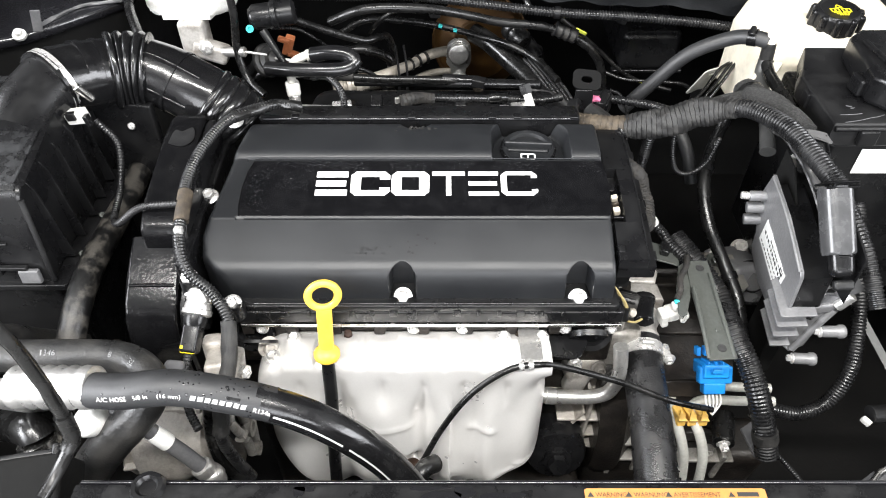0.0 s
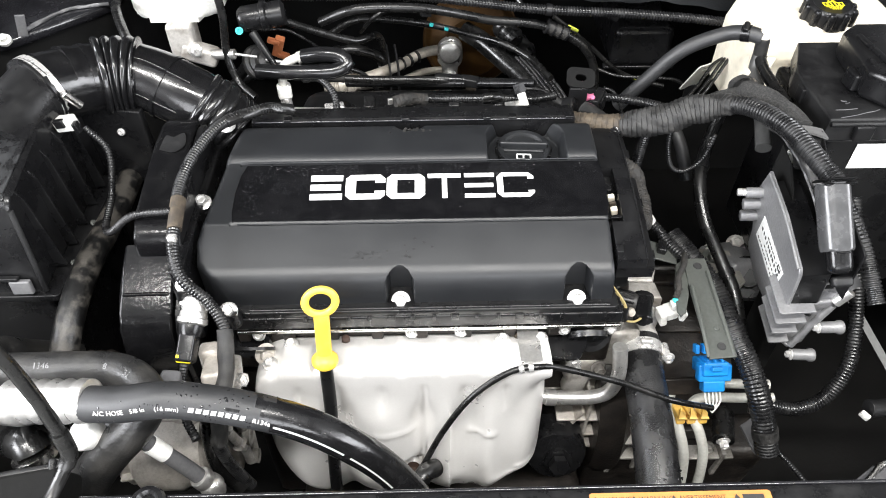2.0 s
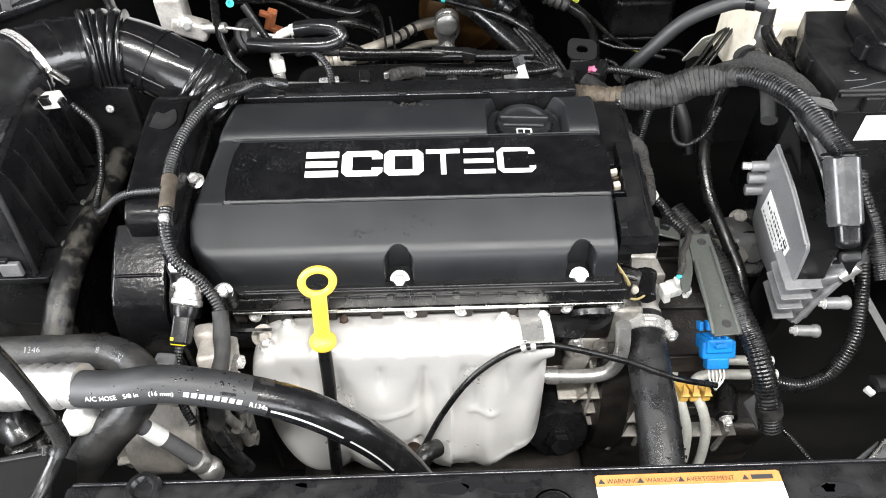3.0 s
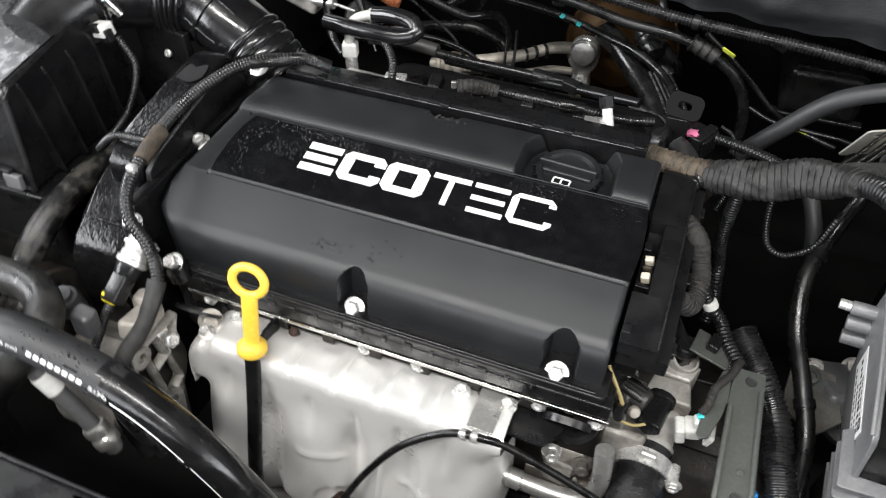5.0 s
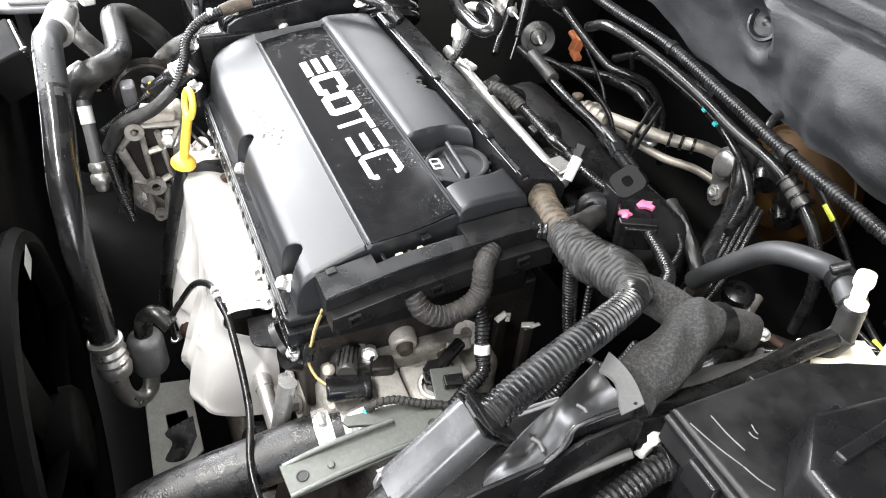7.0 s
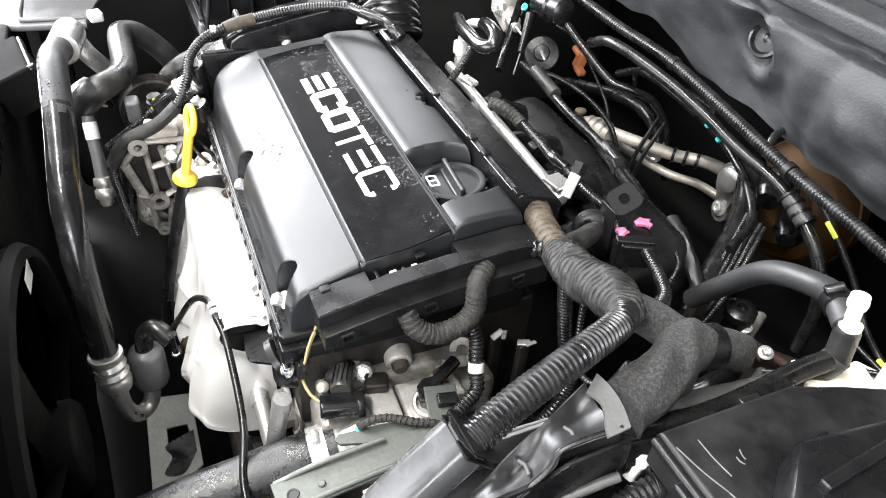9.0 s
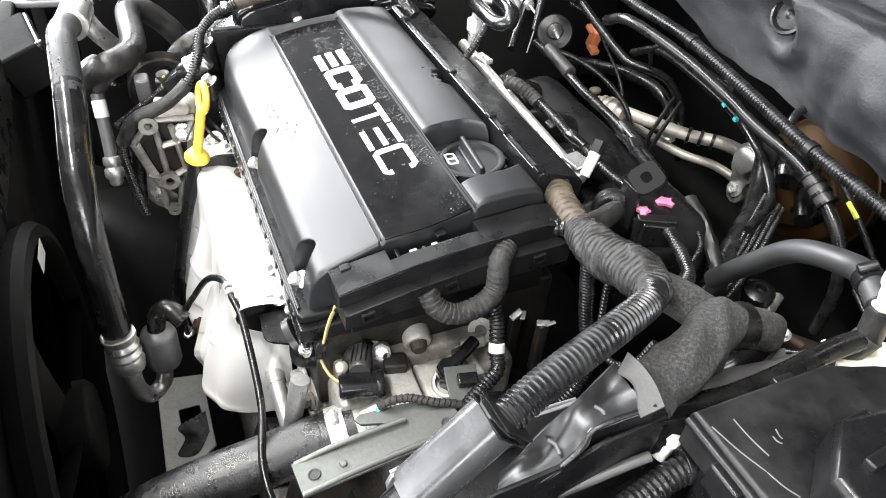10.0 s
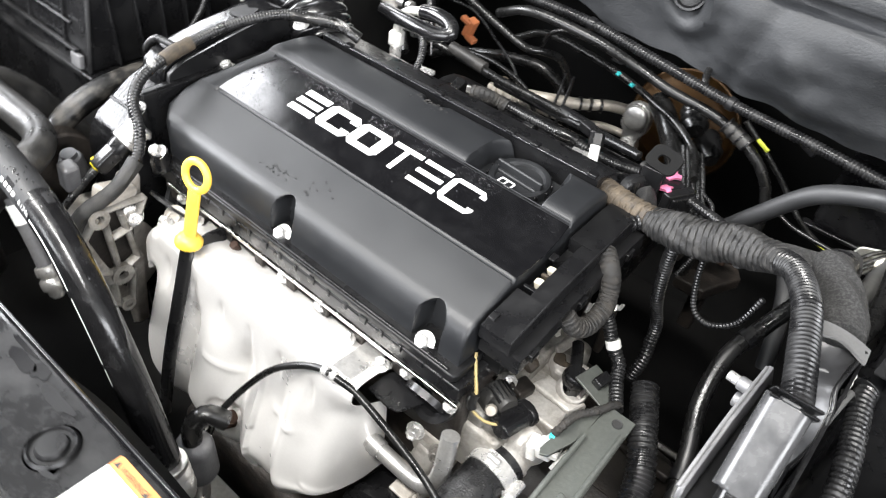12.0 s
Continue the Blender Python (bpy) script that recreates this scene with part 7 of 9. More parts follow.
# ---------------------------------------------------------------- alternator corner
def alternator():
    root = thing("alternator", (-0.24, 0.38, 0.58), "dirty cast aluminium alternator with an open ribbed bracket", "alternator")
    part("body", lathe(BM(), (-0.31, 0.395, 0.665), (1, 0, 0), [(0, 0), (0.05, 0), (0.056, 0.006), (0.056, 0.045), (0.052, 0.05), (0.052, 0.07), (0.04, 0.078), (0, 0.08)], 32), TAUPECAST, root)
    def on(y, z, x=-0.2):
        return Vector((x, y, z))

    def strut(a, b, w=0.0036):
        part("rib", sweep(BM(), [on(*a), on(*a).lerp(on(*b), 0.5), on(*b)], w, seg=8, step=0.02, flat=1.5), DULLRIB, root)

    grid = [((0.3639, 0.7736), (0.4174, 0.7691)), ((0.3746, 0.7611), (0.3777, 0.699)), ((0.3917, 0.762), (0.3995, 0.7029)), ((0.3784, 0.7381), (0.4007, 0.7419)), ((0.3498, 0.7467), (0.3586, 0.7146)), ((0.3586, 0.7146), (0.3688, 0.6844)), ((0.3498, 0.7467), (0.3683, 0.7686)), ((0.3688, 0.6844), (0.3696, 0.6521)), ((0.3919, 0.688), (0.384, 0.6472)), ((0.3995, 0.7029), (0.3785, 0.6923)), ((0.3696, 0.6521), (0.384, 0.6472)), ((0.4174, 0.7691), (0.4033, 0.7419)), ((0.3565, 0.7031), (0.3785, 0.6923))]
    for a, b in grid:
        strut(a, b)
    for y, z, r in ((0.3683, 0.7686, 0.0105), (0.3785, 0.6923, 0.0115), (0.377, 0.65, 0.0075)):
        part("eye", ring_plate(BM(), circle(r), circle(r * 0.45), on(y, z, -0.2), (0, 1, 0), (0, 0, 1), 0.007), DULLRIB, root)
    # Near-black sheet that paints the shade seen between the open ribs.
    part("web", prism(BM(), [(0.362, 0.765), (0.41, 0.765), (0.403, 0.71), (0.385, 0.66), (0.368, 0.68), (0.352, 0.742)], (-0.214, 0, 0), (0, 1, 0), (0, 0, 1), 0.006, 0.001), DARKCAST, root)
    part("bracket_top", box(BM(), (-0.212, 0.396, 0.777), (0.024, 0.036, 0.018), (-18, 0, 8), 0.004), TAUPECAST, root)
    part("bracket_top", box(BM(), (-0.222, 0.415, 0.772), (0.02, 0.018, 0.03), (-10, 0, 8), 0.005), TAUPECAST, root)
    part("socket", box(BM(), (-0.245, 0.372, 0.79), (0.018, 0.016, 0.03), (0, 10, 0), 0.004), GREYCASE, root, "grey plug socket")
    part("bolt", hex_bolt(BM(), (-0.202, 0.4033, 0.7505), (0.9, -0.2, 0.3), 0.0075, 0.012), BOLT, root)
    for outline, y, d in (([(-0.2781, 0.722), (-0.239, 0.722), (-0.2448, 0.677), (-0.263, 0.6242), (-0.289, 0.63), (-0.2918, 0.654)], 0.404, 0.026),
                          ([(-0.2991, 0.6958), (-0.2843, 0.6959), (-0.2982, 0.645), (-0.3072, 0.643), (-0.3087, 0.6625)], 0.399, 0.02),
                          ([(-0.3304, 0.666), (-0.2996, 0.6886), (-0.2758, 0.66), (-0.2868, 0.618), (-0.3361, 0.605), (-0.3454, 0.624)], 0.386, 0.018),
                          ([(-0.2323, 0.69), (-0.2088, 0.69), (-0.2273, 0.58), (-0.243, 0.567), (-0.243, 0.6186)], 0.412, 0.016)):
        part("front_casting", prism(BM(), outline, (0, y, 0), (1, 0, 0), (0, 0, 1), d, 0.004), TAUPECAST, root)
    part("spacer", lathe(BM(), (-0.2525, 0.372, 0.698), (-0.2, 0, -1), [(0.004, 0), (0.009, 0.001), (0.009, 0.012), (0.0078, 0.014), (0.0072, 0.05), (0.0055, 0.052), (0, 0.052)], 10), BOLT, root, "bright machined spacer")
    for x, z, r in ((-0.27, 0.7, 0.006), (-0.318, 0.645, 0.0085), (-0.294, 0.672, 0.005)):
        part("casting_boss", lathe(BM(), (x, 0.384, z), (0, -1, 0.15), [(r, -0.006), (r, 0.008), (r * 0.8, 0.0105), (r * 0.45, 0.0105), (r * 0.4, 0.006), (0, 0.006)], 20), TAUPECAST, root)
    part("casting_rib", box(BM(), (-0.288, 0.368, 0.672), (0.004, 0.014, 0.07), (0, 20, 0), 0.0015), TAUPECAST, root)
    part("casting_rib", box(BM(), (-0.305, 0.366, 0.64), (0.07, 0.012, 0.004), (0, -14, 0), 0.0015), TAUPECAST, root)
    # Dark strip added as the shade between two castings.
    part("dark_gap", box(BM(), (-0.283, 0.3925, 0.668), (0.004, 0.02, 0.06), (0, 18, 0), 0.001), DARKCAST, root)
    part("bolt", hex_bolt(BM(), (-0.30, 0.369, 0.655), (0, -1, 0.3), 0.007, 0.009), BOLT, root)
    part("terminal", lathe(BM(), (-0.30, 0.398, 0.768), (0.1, -0.2, 1), [(0.012, -0.02), (0.0125, 0), (0.011, 0.004), (0.008, 0.005), (0.008, 0.01), (0, 0.011)], 20), GREYCASE, root)
    part("bolt", hex_bolt(BM(), (-0.165, 0.425, 0.728), (0.5, -0.6, 0.5), 0.006, 0.014), BOLT, root)
    part("bolt", hex_bolt(BM(), (-0.178, 0.436, 0.748), (0.5, -0.6, 0.5), 0.0075, 0.01), TAUPECAST, root)
    part("pulley", lathe(BM(), (-0.345, 0.395, 0.745), (1, 0, 0), [(0, 0), (0.04, 0), (0.042, 0.003), (0.038, 0.006), (0.042, 0.012), (0.038, 0.016), (0.042, 0.022), (0.04, 0.026), (0, 0.026)], 36), DARKCAST, root, "dark steel belt pulley")
    part("strap", sweep(BM(), [(-0.27, 0.36, 0.655), (-0.245, 0.358, 0.66), (-0.22, 0.365, 0.655)], 0.003, seg=8, flat=3), BOLT, root, "pale metal strap")


alternator()


def cam_actuator():
    root = thing("cam_solenoid", (-0.235, 0.42, 0.79), "silver cam solenoid with a black plug and yellow lock", "solenoid")
    axis = Vector((-0.12, -0.68, -0.46)).normalized()
    top = Vector((-0.229, 0.445, 0.826))
    part("can", lathe(BM(), top, axis, [(0, 0), (0.011, 0), (0.0125, 0.002), (0.0125, 0.011), (0.0116, 0.012), (0.0116, 0.0135), (0.0125, 0.0145), (0.0125, 0.019), (0.0138, 0.02), (0.0138, 0.024), (0.011, 0.026), (0, 0.026)], 28), ALU, root)
    part("flange", prism(BM(), rounded(0.03, 0.019, 0.007), top + axis * 0.004, (1, 0, 0), (0, -0.56, 0.83), 0.004, 0.001), ALU, root)
    part("screw", hex_bolt(BM(), top + Vector((-0.012, 0, 0)) + axis * 0.002, tuple(-axis), 0.0038, 0.004), BOLT, root)
    part("collar", lathe(BM(), top, axis, [(0.0108, 0.024), (0.0112, 0.03), (0.0098, 0.036), (0, 0.036)], 20), PLASTIC, root)
    t = (34, 0, -8)
    mid = top + axis * 0.046
    plug = part("plug", box(BM(), mid, (0.0165, 0.03, 0.0155), t, 0.003), PLASTIC, root, "black wiring plug")
    for dx in (-0.0055, 0, 0.0055):
        part("plug_rib", box(BM(), mid + Vector((dx, 0.002, 0.0078)), (0.0014, 0.022, 0.0022), t, 0.0005), PLASTIC, plug)
    part("latch", box(BM(), mid + Vector((0, 0.006, 0.011)), (0.0085, 0.013, 0.003), t, 0.001), PLASTIC, plug)
    low = mid + axis * 0.0145
    part("lock", box(BM(), low + Vector((0, -0.0015, 0.0035)), (0.0135, 0.0035, 0.0045), t, 0.0012), YELLOWINK, root, "yellow lock tab")
    for dx in (-0.0045, 0.0045):
        part("lock", box(BM(), low + Vector((dx, 0.001, 0.0075)), (0.003, 0.003, 0.0045), t, 0.0005), YELLOWINK, root, "yellow lock tab")
    part("lead", sweep(BM(), [low, low + Vector((-0.002, -0.014, -0.012)), (-0.235, 0.355, 0.765), (-0.222, 0.335, 0.758)], 0.0042, seg=12, rib=(0.003, 0.0006)), CONDUIT, root)


cam_actuator()


def service_port():
    root = thing("service_port", (-0.29, 0.33, 0.69), "white capped service port on an aluminium pipe", "fitting")
    part("cap", lathe(BM(), (-0.297, 0.326, 0.788), (-0.4, -0.5, 0.75), [(0, 0), (0.0125, 0), (0.0135, 0.003), (0.0135, 0.016), (0.011, 0.019), (0, 0.02)], 24), WHITE, root)
    line = [(-0.292, 0.332, 0.79), (-0.275, 0.326, 0.792), (-0.262, 0.3225, 0.788), (-0.251, 0.322, 0.767), (-0.2375, 0.322, 0.739), (-0.2255, 0.321, 0.714)]
    part("pipe", sweep(BM(), line, 0.0072, seg=18), GREYCASE, root, "dull grey metal pipe with a paper tag")
    tag = part("tag", sweep(BM(), [(-0.2555, 0.322, 0.7755), (-0.251, 0.322, 0.767), (-0.2465, 0.322, 0.758)], 0.008, seg=20), PAPER, root, "white paper tag with dark bars")
    for k in range(5):
        part("print_bar", box(BM(), (-0.2535 + 0.0016 * k, 0.3165 + 0.0004 * k, 0.7768 - 0.0032 * k), (0.0045, 0.0006, 0.0014), (-40, 28, 0), 0.0001), INK, tag)
    part("end_fitting", lathe(BM(), (-0.2275, 0.3212, 0.7175), (0.42, -0.02, -0.9), [(0.0075, 0), (0.0098, 0.001), (0.0104, 0.004), (0.0104, 0.009), (0.0085, 0.011), (0.0085, 0.013), (0.0108, 0.015), (0.0112, 0.019), (0.0108, 0.024), (0.0078, 0.027), (0.0078, 0.031), (0.005, 0.035), (0, 0.0355)], 28), ALU, root)


service_port()
fl = hose_thing("front_wire_loom", [(-0.2561, 0.25, 1.022), (-0.2506, 0.25, 0.9908), (-0.2478, 0.248, 0.9589), (-0.2472, 0.246, 0.9265), (-0.2473, 0.243, 0.9055), (-0.2508, 0.238, 0.8974), (-0.258, 0.225, 0.8872), (-0.2627, 0.21, 0.8839)], 0.0043, RUBBER, "taped black wire loom hanging in front of the hose ends", "wire", "wire", seg=12, lump=0.12)
part("tape_joint", sweep(BM(), [(-0.2472, 0.246, 0.9265), (-0.2473, 0.243, 0.9055), (-0.2508, 0.238, 0.8974)], 0.0054, seg=12, lump=0.2), RUBBER, fl, "worn tape joint")
gp = thing("sheet_metal_plate", (0.0, 0.34, 0.47), "grey sheet metal panel with oil stains", "panel")
part("sheet", prism(BM(), [(-0.066, 0.314), (-0.057, 0.366), (0.05, 0.366), (0.088, 0.310)], (0, 0, 0.497), (1, 0, 0), (0, 1, 0), 0.003, 0.001), TUBEWHITE, gp)
part("stain", prism(BM(), [(p.x, p.y) for p in spline([(0.0, 0.362, 0), (0.012, 0.33, 0), (0.03, 0.335, 0), (0.05, 0.325, 0), (0.055, 0.345, 0), (0.03, 0.362, 0)], 0.004)], (0, 0, 0.5001), (1, 0, 0), (0, 1, 0), 0.0004), RUBBER, gp, "black oil stain")
part("post", box(BM(), (0.0, 0.345, 0.42), (0.03, 0.03, 0.16), bev=0.003), DARKCAST, gp)

# oil filter, steel pipe and small parts at the right of the shield
of = thing("oil_filter", (0.132, 0.42, 0.5), "black oil filter housing low beside the shield", "oil filter")
part("can", lathe(BM(), (0.132, 0.46, 0.56), (0, -1, 0.35), [(0, 0), (0.034, 0), (0.035, 0.004), (0.035, 0.05), (0.032, 0.056), (0.016, 0.06), (0.016, 0.066), (0, 0.066)], 36), PLASTIC, of)
part("hex", lathe(BM(), (0.132, 0.396, 0.583), (0, -1, 0.35), [(0.012, 0), (0.012, 0.008), (0, 0.008)], 6), PLASTIC, of)
ss = thing("steel_pipe", (0.16, 0.46, 0.6), "bright stainless exhaust gas pipe with an elbow", "pipe")
part("pipe", sweep(BM(), [(0.09, 0.432, 0.668), (0.1085, 0.431, 0.667), (0.137, 0.431, 0.664), (0.162, 0.431, 0.664), (0.178, 0.431, 0.671), (0.1855, 0.432, 0.688), (0.187, 0.435, 0.711), (0.184, 0.442, 0.74)], 0.0078, seg=20), ALU, ss)
part("sleeve", rod(BM(), (0.112, 0.431, 0.6665), (0.124, 0.431, 0.665), 0.0092), ALU, ss)
sb = thing("side_casting", (0.16, 0.47, 0.64), "oily cast engine side with bolts and a flange", "engine part")
bm = box(BM(), (0.155, 0.487, 0.66), (0.07, 0.03, 0.12), bev=0.006)
box(bm, (0.158, 0.467, 0.68), (0.03, 0.02, 0.03), bev=0.005)
box(bm, (0.15, 0.471, 0.60), (0.06, 0.004, 0.05), bev=0.001)
part("casting", bm, TAUPECAST, sb)
for x, z, w, h, turn in ((0.168, 0.60, 0.004, 0.09, 0), (0.185, 0.58, 0.004, 0.10, 0), (0.15, 0.595, 0.004, 0.06, 24), (0.17, 0.605, 0.075, 0.004, 2), (0.17, 0.572, 0.06, 0.004, -3), (0.175, 0.545, 0.05, 0.004, 8)):
    part("web", box(BM(), (x, 0.452, z), (w, 0.03, h), (0, turn, 0), 0.0012), TAUPECAST, sb)
part("elbow_casting", lathe(BM(), (0.155, 0.475, 0.672), (0.1, -1, 0.15), [(0.022, 0), (0.022, 0.014), (0.018, 0.018), (0, 0.019)], 24), CAST, sb, "pale cast elbow")
part("elbow_casting", box(BM(), (0.152, 0.462, 0.655), (0.026, 0.016, 0.04), (0, 12, 0), 0.005), CAST, sb, "pale cast elbow")
part("flange", ring_plate(BM(), circle(0.02, 24), circle(0.013, 24), (0.15, 0.452, 0.752), (1, 0, 0), (0, -0.5, 0.86), 0.006), PLASTIC, sb, "black ring")
part("bolt", hex_bolt(BM(), (0.143, 0.452, 0.695), (0.2, -1, 0.3), 0.006, 0.01), BOLT, sb)
part("bolt", hex_bolt(BM(), (0.17, 0.452, 0.69), (0.2, -1, 0.3), 0.006, 0.01), DULLCAST, sb)
sb2 = thing("lifting_eye", (-0.19, 0.437, 0.745), "black wire lifting eye at the corner of the head", "lifting eye")
part("eye", ring_plate(BM(), circle(0.021, 28), circle(0.0185, 28), (-0.188, 0.437, 0.758), (1, 0, 0), (0, -0.6, 0.8), 0.003), PLASTIC, sb2)

# ---------------------------------------------------------------- behind the engine
rail = thing("fuel_rail", (0.0, 0.738, 0.80), "bright steel fuel rail behind the valve cover", "fuel rail")
part("tube", rod(BM(), (-0.182, 0.741, 0.83), (0.112, 0.731, 0.827), 0.0062), ALU, rail)
for x in (-0.085, -0.035, 0.02, 0.075):
    part("injector", lathe(BM(), (x, 0.738, 0.828), (0, -0.35, -1), [(0.0075, 0), (0.0085, 0.004), (0.0085, 0.02), (0.006, 0.03), (0.006, 0.05), (0, 0.05)], 18), GREYCASE, rail)
    part("injector_plug", box(BM(), (x + 0.002, 0.755, 0.83), (0.014, 0.018, 0.014), (25, 0, 0), 0.002), PLASTIC, rail)
part("clip", box(BM(), (-0.125, 0.741, 0.8365), (0.024, 0.013, 0.006), (0, 0, 10), 0.002), BOLT, rail, "bright clip")
part("clip", box(BM(), (0.096, 0.733, 0.838), (0.022, 0.02, 0.004), (0, 0, 10), 0.001), ALU, rail, "pale bracket")
part("pressure_sensor", rod(BM(), (0.111, 0.734, 0.83), (0.1035, 0.747, 0.849), 0.0052), WHITE, rail, "white sensor stem")
part("sensor_cap", lathe(BM(), (0.1035, 0.747, 0.848), (-0.3, 0.5, 0.75), [(0.006, 0), (0.0078, 0.001), (0.0078, 0.012), (0.0065, 0.013), (0, 0.013)], 6), PLASTIC, rail, "dark hexagonal cap")
wc = thing("fuel_line_fitting", (-0.186, 0.757, 0.82), "white quick coupling on the fuel line", "fitting")
part("body", box(BM(), (-0.186, 0.757, 0.850), (0.017, 0.014, 0.018), (0, 0, 15), 0.003), WHITE, wc)
part("collar", rod(BM(), (-0.167, 0.772, 0.886), (-0.158, 0.776, 0.886), 0.0072), TUBEWHITE, wc, "pale collar")
part("stem", rod(BM(), (-0.186, 0.757, 0.825), (-0.186, 0.757, 0.842), 0.007), BOLT, wc)
part("elbow", sweep(BM(), [(-0.186, 0.757, 0.858), (-0.186, 0.76, 0.872), (-0.181, 0.765, 0.882), (-0.168, 0.772, 0.886), (-0.158, 0.776, 0.886)], 0.0054, seg=16), TUBEWHITE, wc)
hose_thing("fuel_hose", [(-0.16, 0.772, 0.888), (-0.135, 0.768, 0.893), (-0.114, 0.764, 0.892), (-0.106, 0.757, 0.885), (-0.122, 0.751, 0.88), (-0.153, 0.751, 0.879), (-0.185, 0.755, 0.877), (-0.215, 0.763, 0.874)], 0.0088, HOSE, "black fuel hose looped behind the engine", "hose", seg=18)
ij = hose_thing("injector_harness", [(-0.033, 0.741, 0.845), (-0.02, 0.751, 0.84), (0.009, 0.754, 0.837), (0.036, 0.751, 0.839), (0.065, 0.747, 0.841), (0.082, 0.753, 0.837), (0.122, 0.758, 0.832), (0.15, 0.765, 0.832)], 0.0052, CONDUIT, "corrugated injector wiring along the fuel rail", "harness", "conduit", seg=14, rib=(0.0033, 0.0006))
part("tape_wrap", sweep(BM(), [(-0.05, 0.733, 0.846), (-0.037, 0.74, 0.846), (-0.024, 0.749, 0.841), (-0.012, 0.752, 0.838)], 0.0068, seg=16, step=0.001, lump=0.3, spiral=(0.005, 0.001)), BRANCHTAPE, ij, "dark tape wrap")
part("tape_wrap", sweep(BM(), [(0.058, 0.748, 0.841), (0.068, 0.748, 0.841), (0.079, 0.752, 0.838)], 0.0066, seg=16, step=0.001, lump=0.2), RUBBER, ij, "dark tape wrap")
part("retainer", box(BM(), (-0.056, 0.738, 0.845), (0.006, 0.004, 0.008), (0, 0, 20), 0.001), ALU, ij, "bright retaining clip")
hose_thing("corner_lead", [(-0.118, 0.715, 0.845), (-0.122, 0.73, 0.862), (-0.14, 0.748, 0.872), (-0.16, 0.756, 0.866)], 0.0045, CONDUIT, "thin corrugated lead to the coupling", "harness", "conduit", seg=10, rib=(0.003, 0.0006))
bar = thing("support_bar", (0.0, 0.86, 0.78), "dark steel support bar across the back", "bar")
part("bar", rod(BM(), (-0.13, 0.908, 0.765), (0.13, 0.81, 0.822), 0.0052), PLASTIC, bar)
part("clip", box(BM(), (0.05, 0.842, 0.806), (0.02, 0.014, 0.012), (0, 0, -20), 0.002), DUSTY, bar)
mb = thing("mount_tab", (0.175, 0.747, 0.82), "black steel tab with an oval hole", "bracket")
part("tab", ring_plate(BM(), rounded(0.034, 0.026, 0.008), [(a * 0.45, b * 0.34) for a, b in rounded(0.03, 0.026, 0.011)], (0.175, 0.749, 0.866), (0.95, -0.2, 0), (0.1, 0.8, 0.5), 0.003), MATTBLACK, mb)
part("leg", box(BM(), (0.172, 0.738, 0.84), (0.022, 0.004, 0.04), bev=0.001), PLASTIC, mb)
pk = thing("pink_lock_plug", (0.188, 0.758, 0.82), "black wiring plug with ragged pink lock tabs", "connector")
part("body", box(BM(), (0.189, 0.756, 0.829), (0.042, 0.03, 0.024), (0, 0, -25), 0.003), PLASTIC, pk)
part("collar", box(BM(), (0.2, 0.749, 0.83), (0.01, 0.034, 0.028), (0, 0, -25), 0.002), PLASTIC, pk)
for at, turn, w in (((0.1835, 0.769, 0.8425), 35, 1.0), ((0.1885, 0.7425, 0.8425), -20, 0.8)):
    c, u = Vector(at), Matrix.Rotation(math.radians(turn), 3, "Z")
    tab = prism(BM(), [(-0.008 * w, -0.002), (-0.004 * w, -0.005), (0.001, -0.002), (0.007 * w, -0.004), (0.008 * w, 0.001), (0.003, 0.002), (0.004 * w, 0.006), (-0.002, 0.003), (-0.005 * w, 0.005)], c, u @ Vector((1, 0, 0.1)), u @ Vector((0, 1, 0.35)), 0.003, 0.0006)
    part("lock", tab, PINK, pk, "pink lock tab")
part("valve", lathe(BM(), (0.158, 0.732, 0.83), (0.75, -0.3, 0.3), [(0, 0), (0.016, 0), (0.0175, 0.004), (0.0175, 0.012), (0.014, 0.014), (0.004, 0.014), (0, 0.014)], 24), PLASTIC, pk, "round black valve")
hose_thing("plug_lead", [(0.19, 0.758, 0.834), (0.22, 0.752, 0.836), (0.262, 0.735, 0.838), (0.283, 0.705, 0.845), (0.285, 0.68, 0.85)], 0.0055, CONDUIT, "corrugated lead from the pink-locked plug", "harness", "conduit", seg=12, rib=(0.0036, 0.0008))

# long lines along the bulkhead
CORD = [(-0.32, 0.955, 0.88), (-0.22, 0.955, 0.878), (-0.146, 0.958, 0.874), (-0.049, 0.963, 0.872), (0.046, 0.962, 0.862), (0.155, 0.955, 0.852), (0.262, 0.945, 0.850), (0.36, 0.935, 0.846), (0.46, 0.92, 0.84)]
cd = hose_thing("bulkhead_conduit", CORD, 0.0068, CONDUIT, "long corrugated conduit clipped along the bulkhead", "harness", "conduit", seg=20, rib=(0.0042, 0.0013))
for s in (0.36, 0.62):
    clamp_on(cd, CORD, s, 0.007, PLASTIC, 0.008, "clip")
LA = [(-0.16, 0.985, 0.80), (-0.115, 0.99, 0.822), (-0.05, 1.005, 0.812), (0.01, 1.02, 0.793), (0.062, 1.01, 0.783), (0.10, 0.99, 0.782), (0.143, 0.961, 0.772), (0.17, 0.91, 0.767)]
la = hose_thing("coolant_line", LA, 0.0051, RUBBER, "black rubber line with turquoise marks", "hose", seg=14)
for at in ((-0.004, 1.013, 0.801), (0.019, 1.013, 0.794)):
    part("mark", box(BM(), (at[0], at[1] - 0.0015, at[2]), (0.006, 0.006, 0.0045), (0, 15, 0), 0.001), CYAN, la, "turquoise mark")
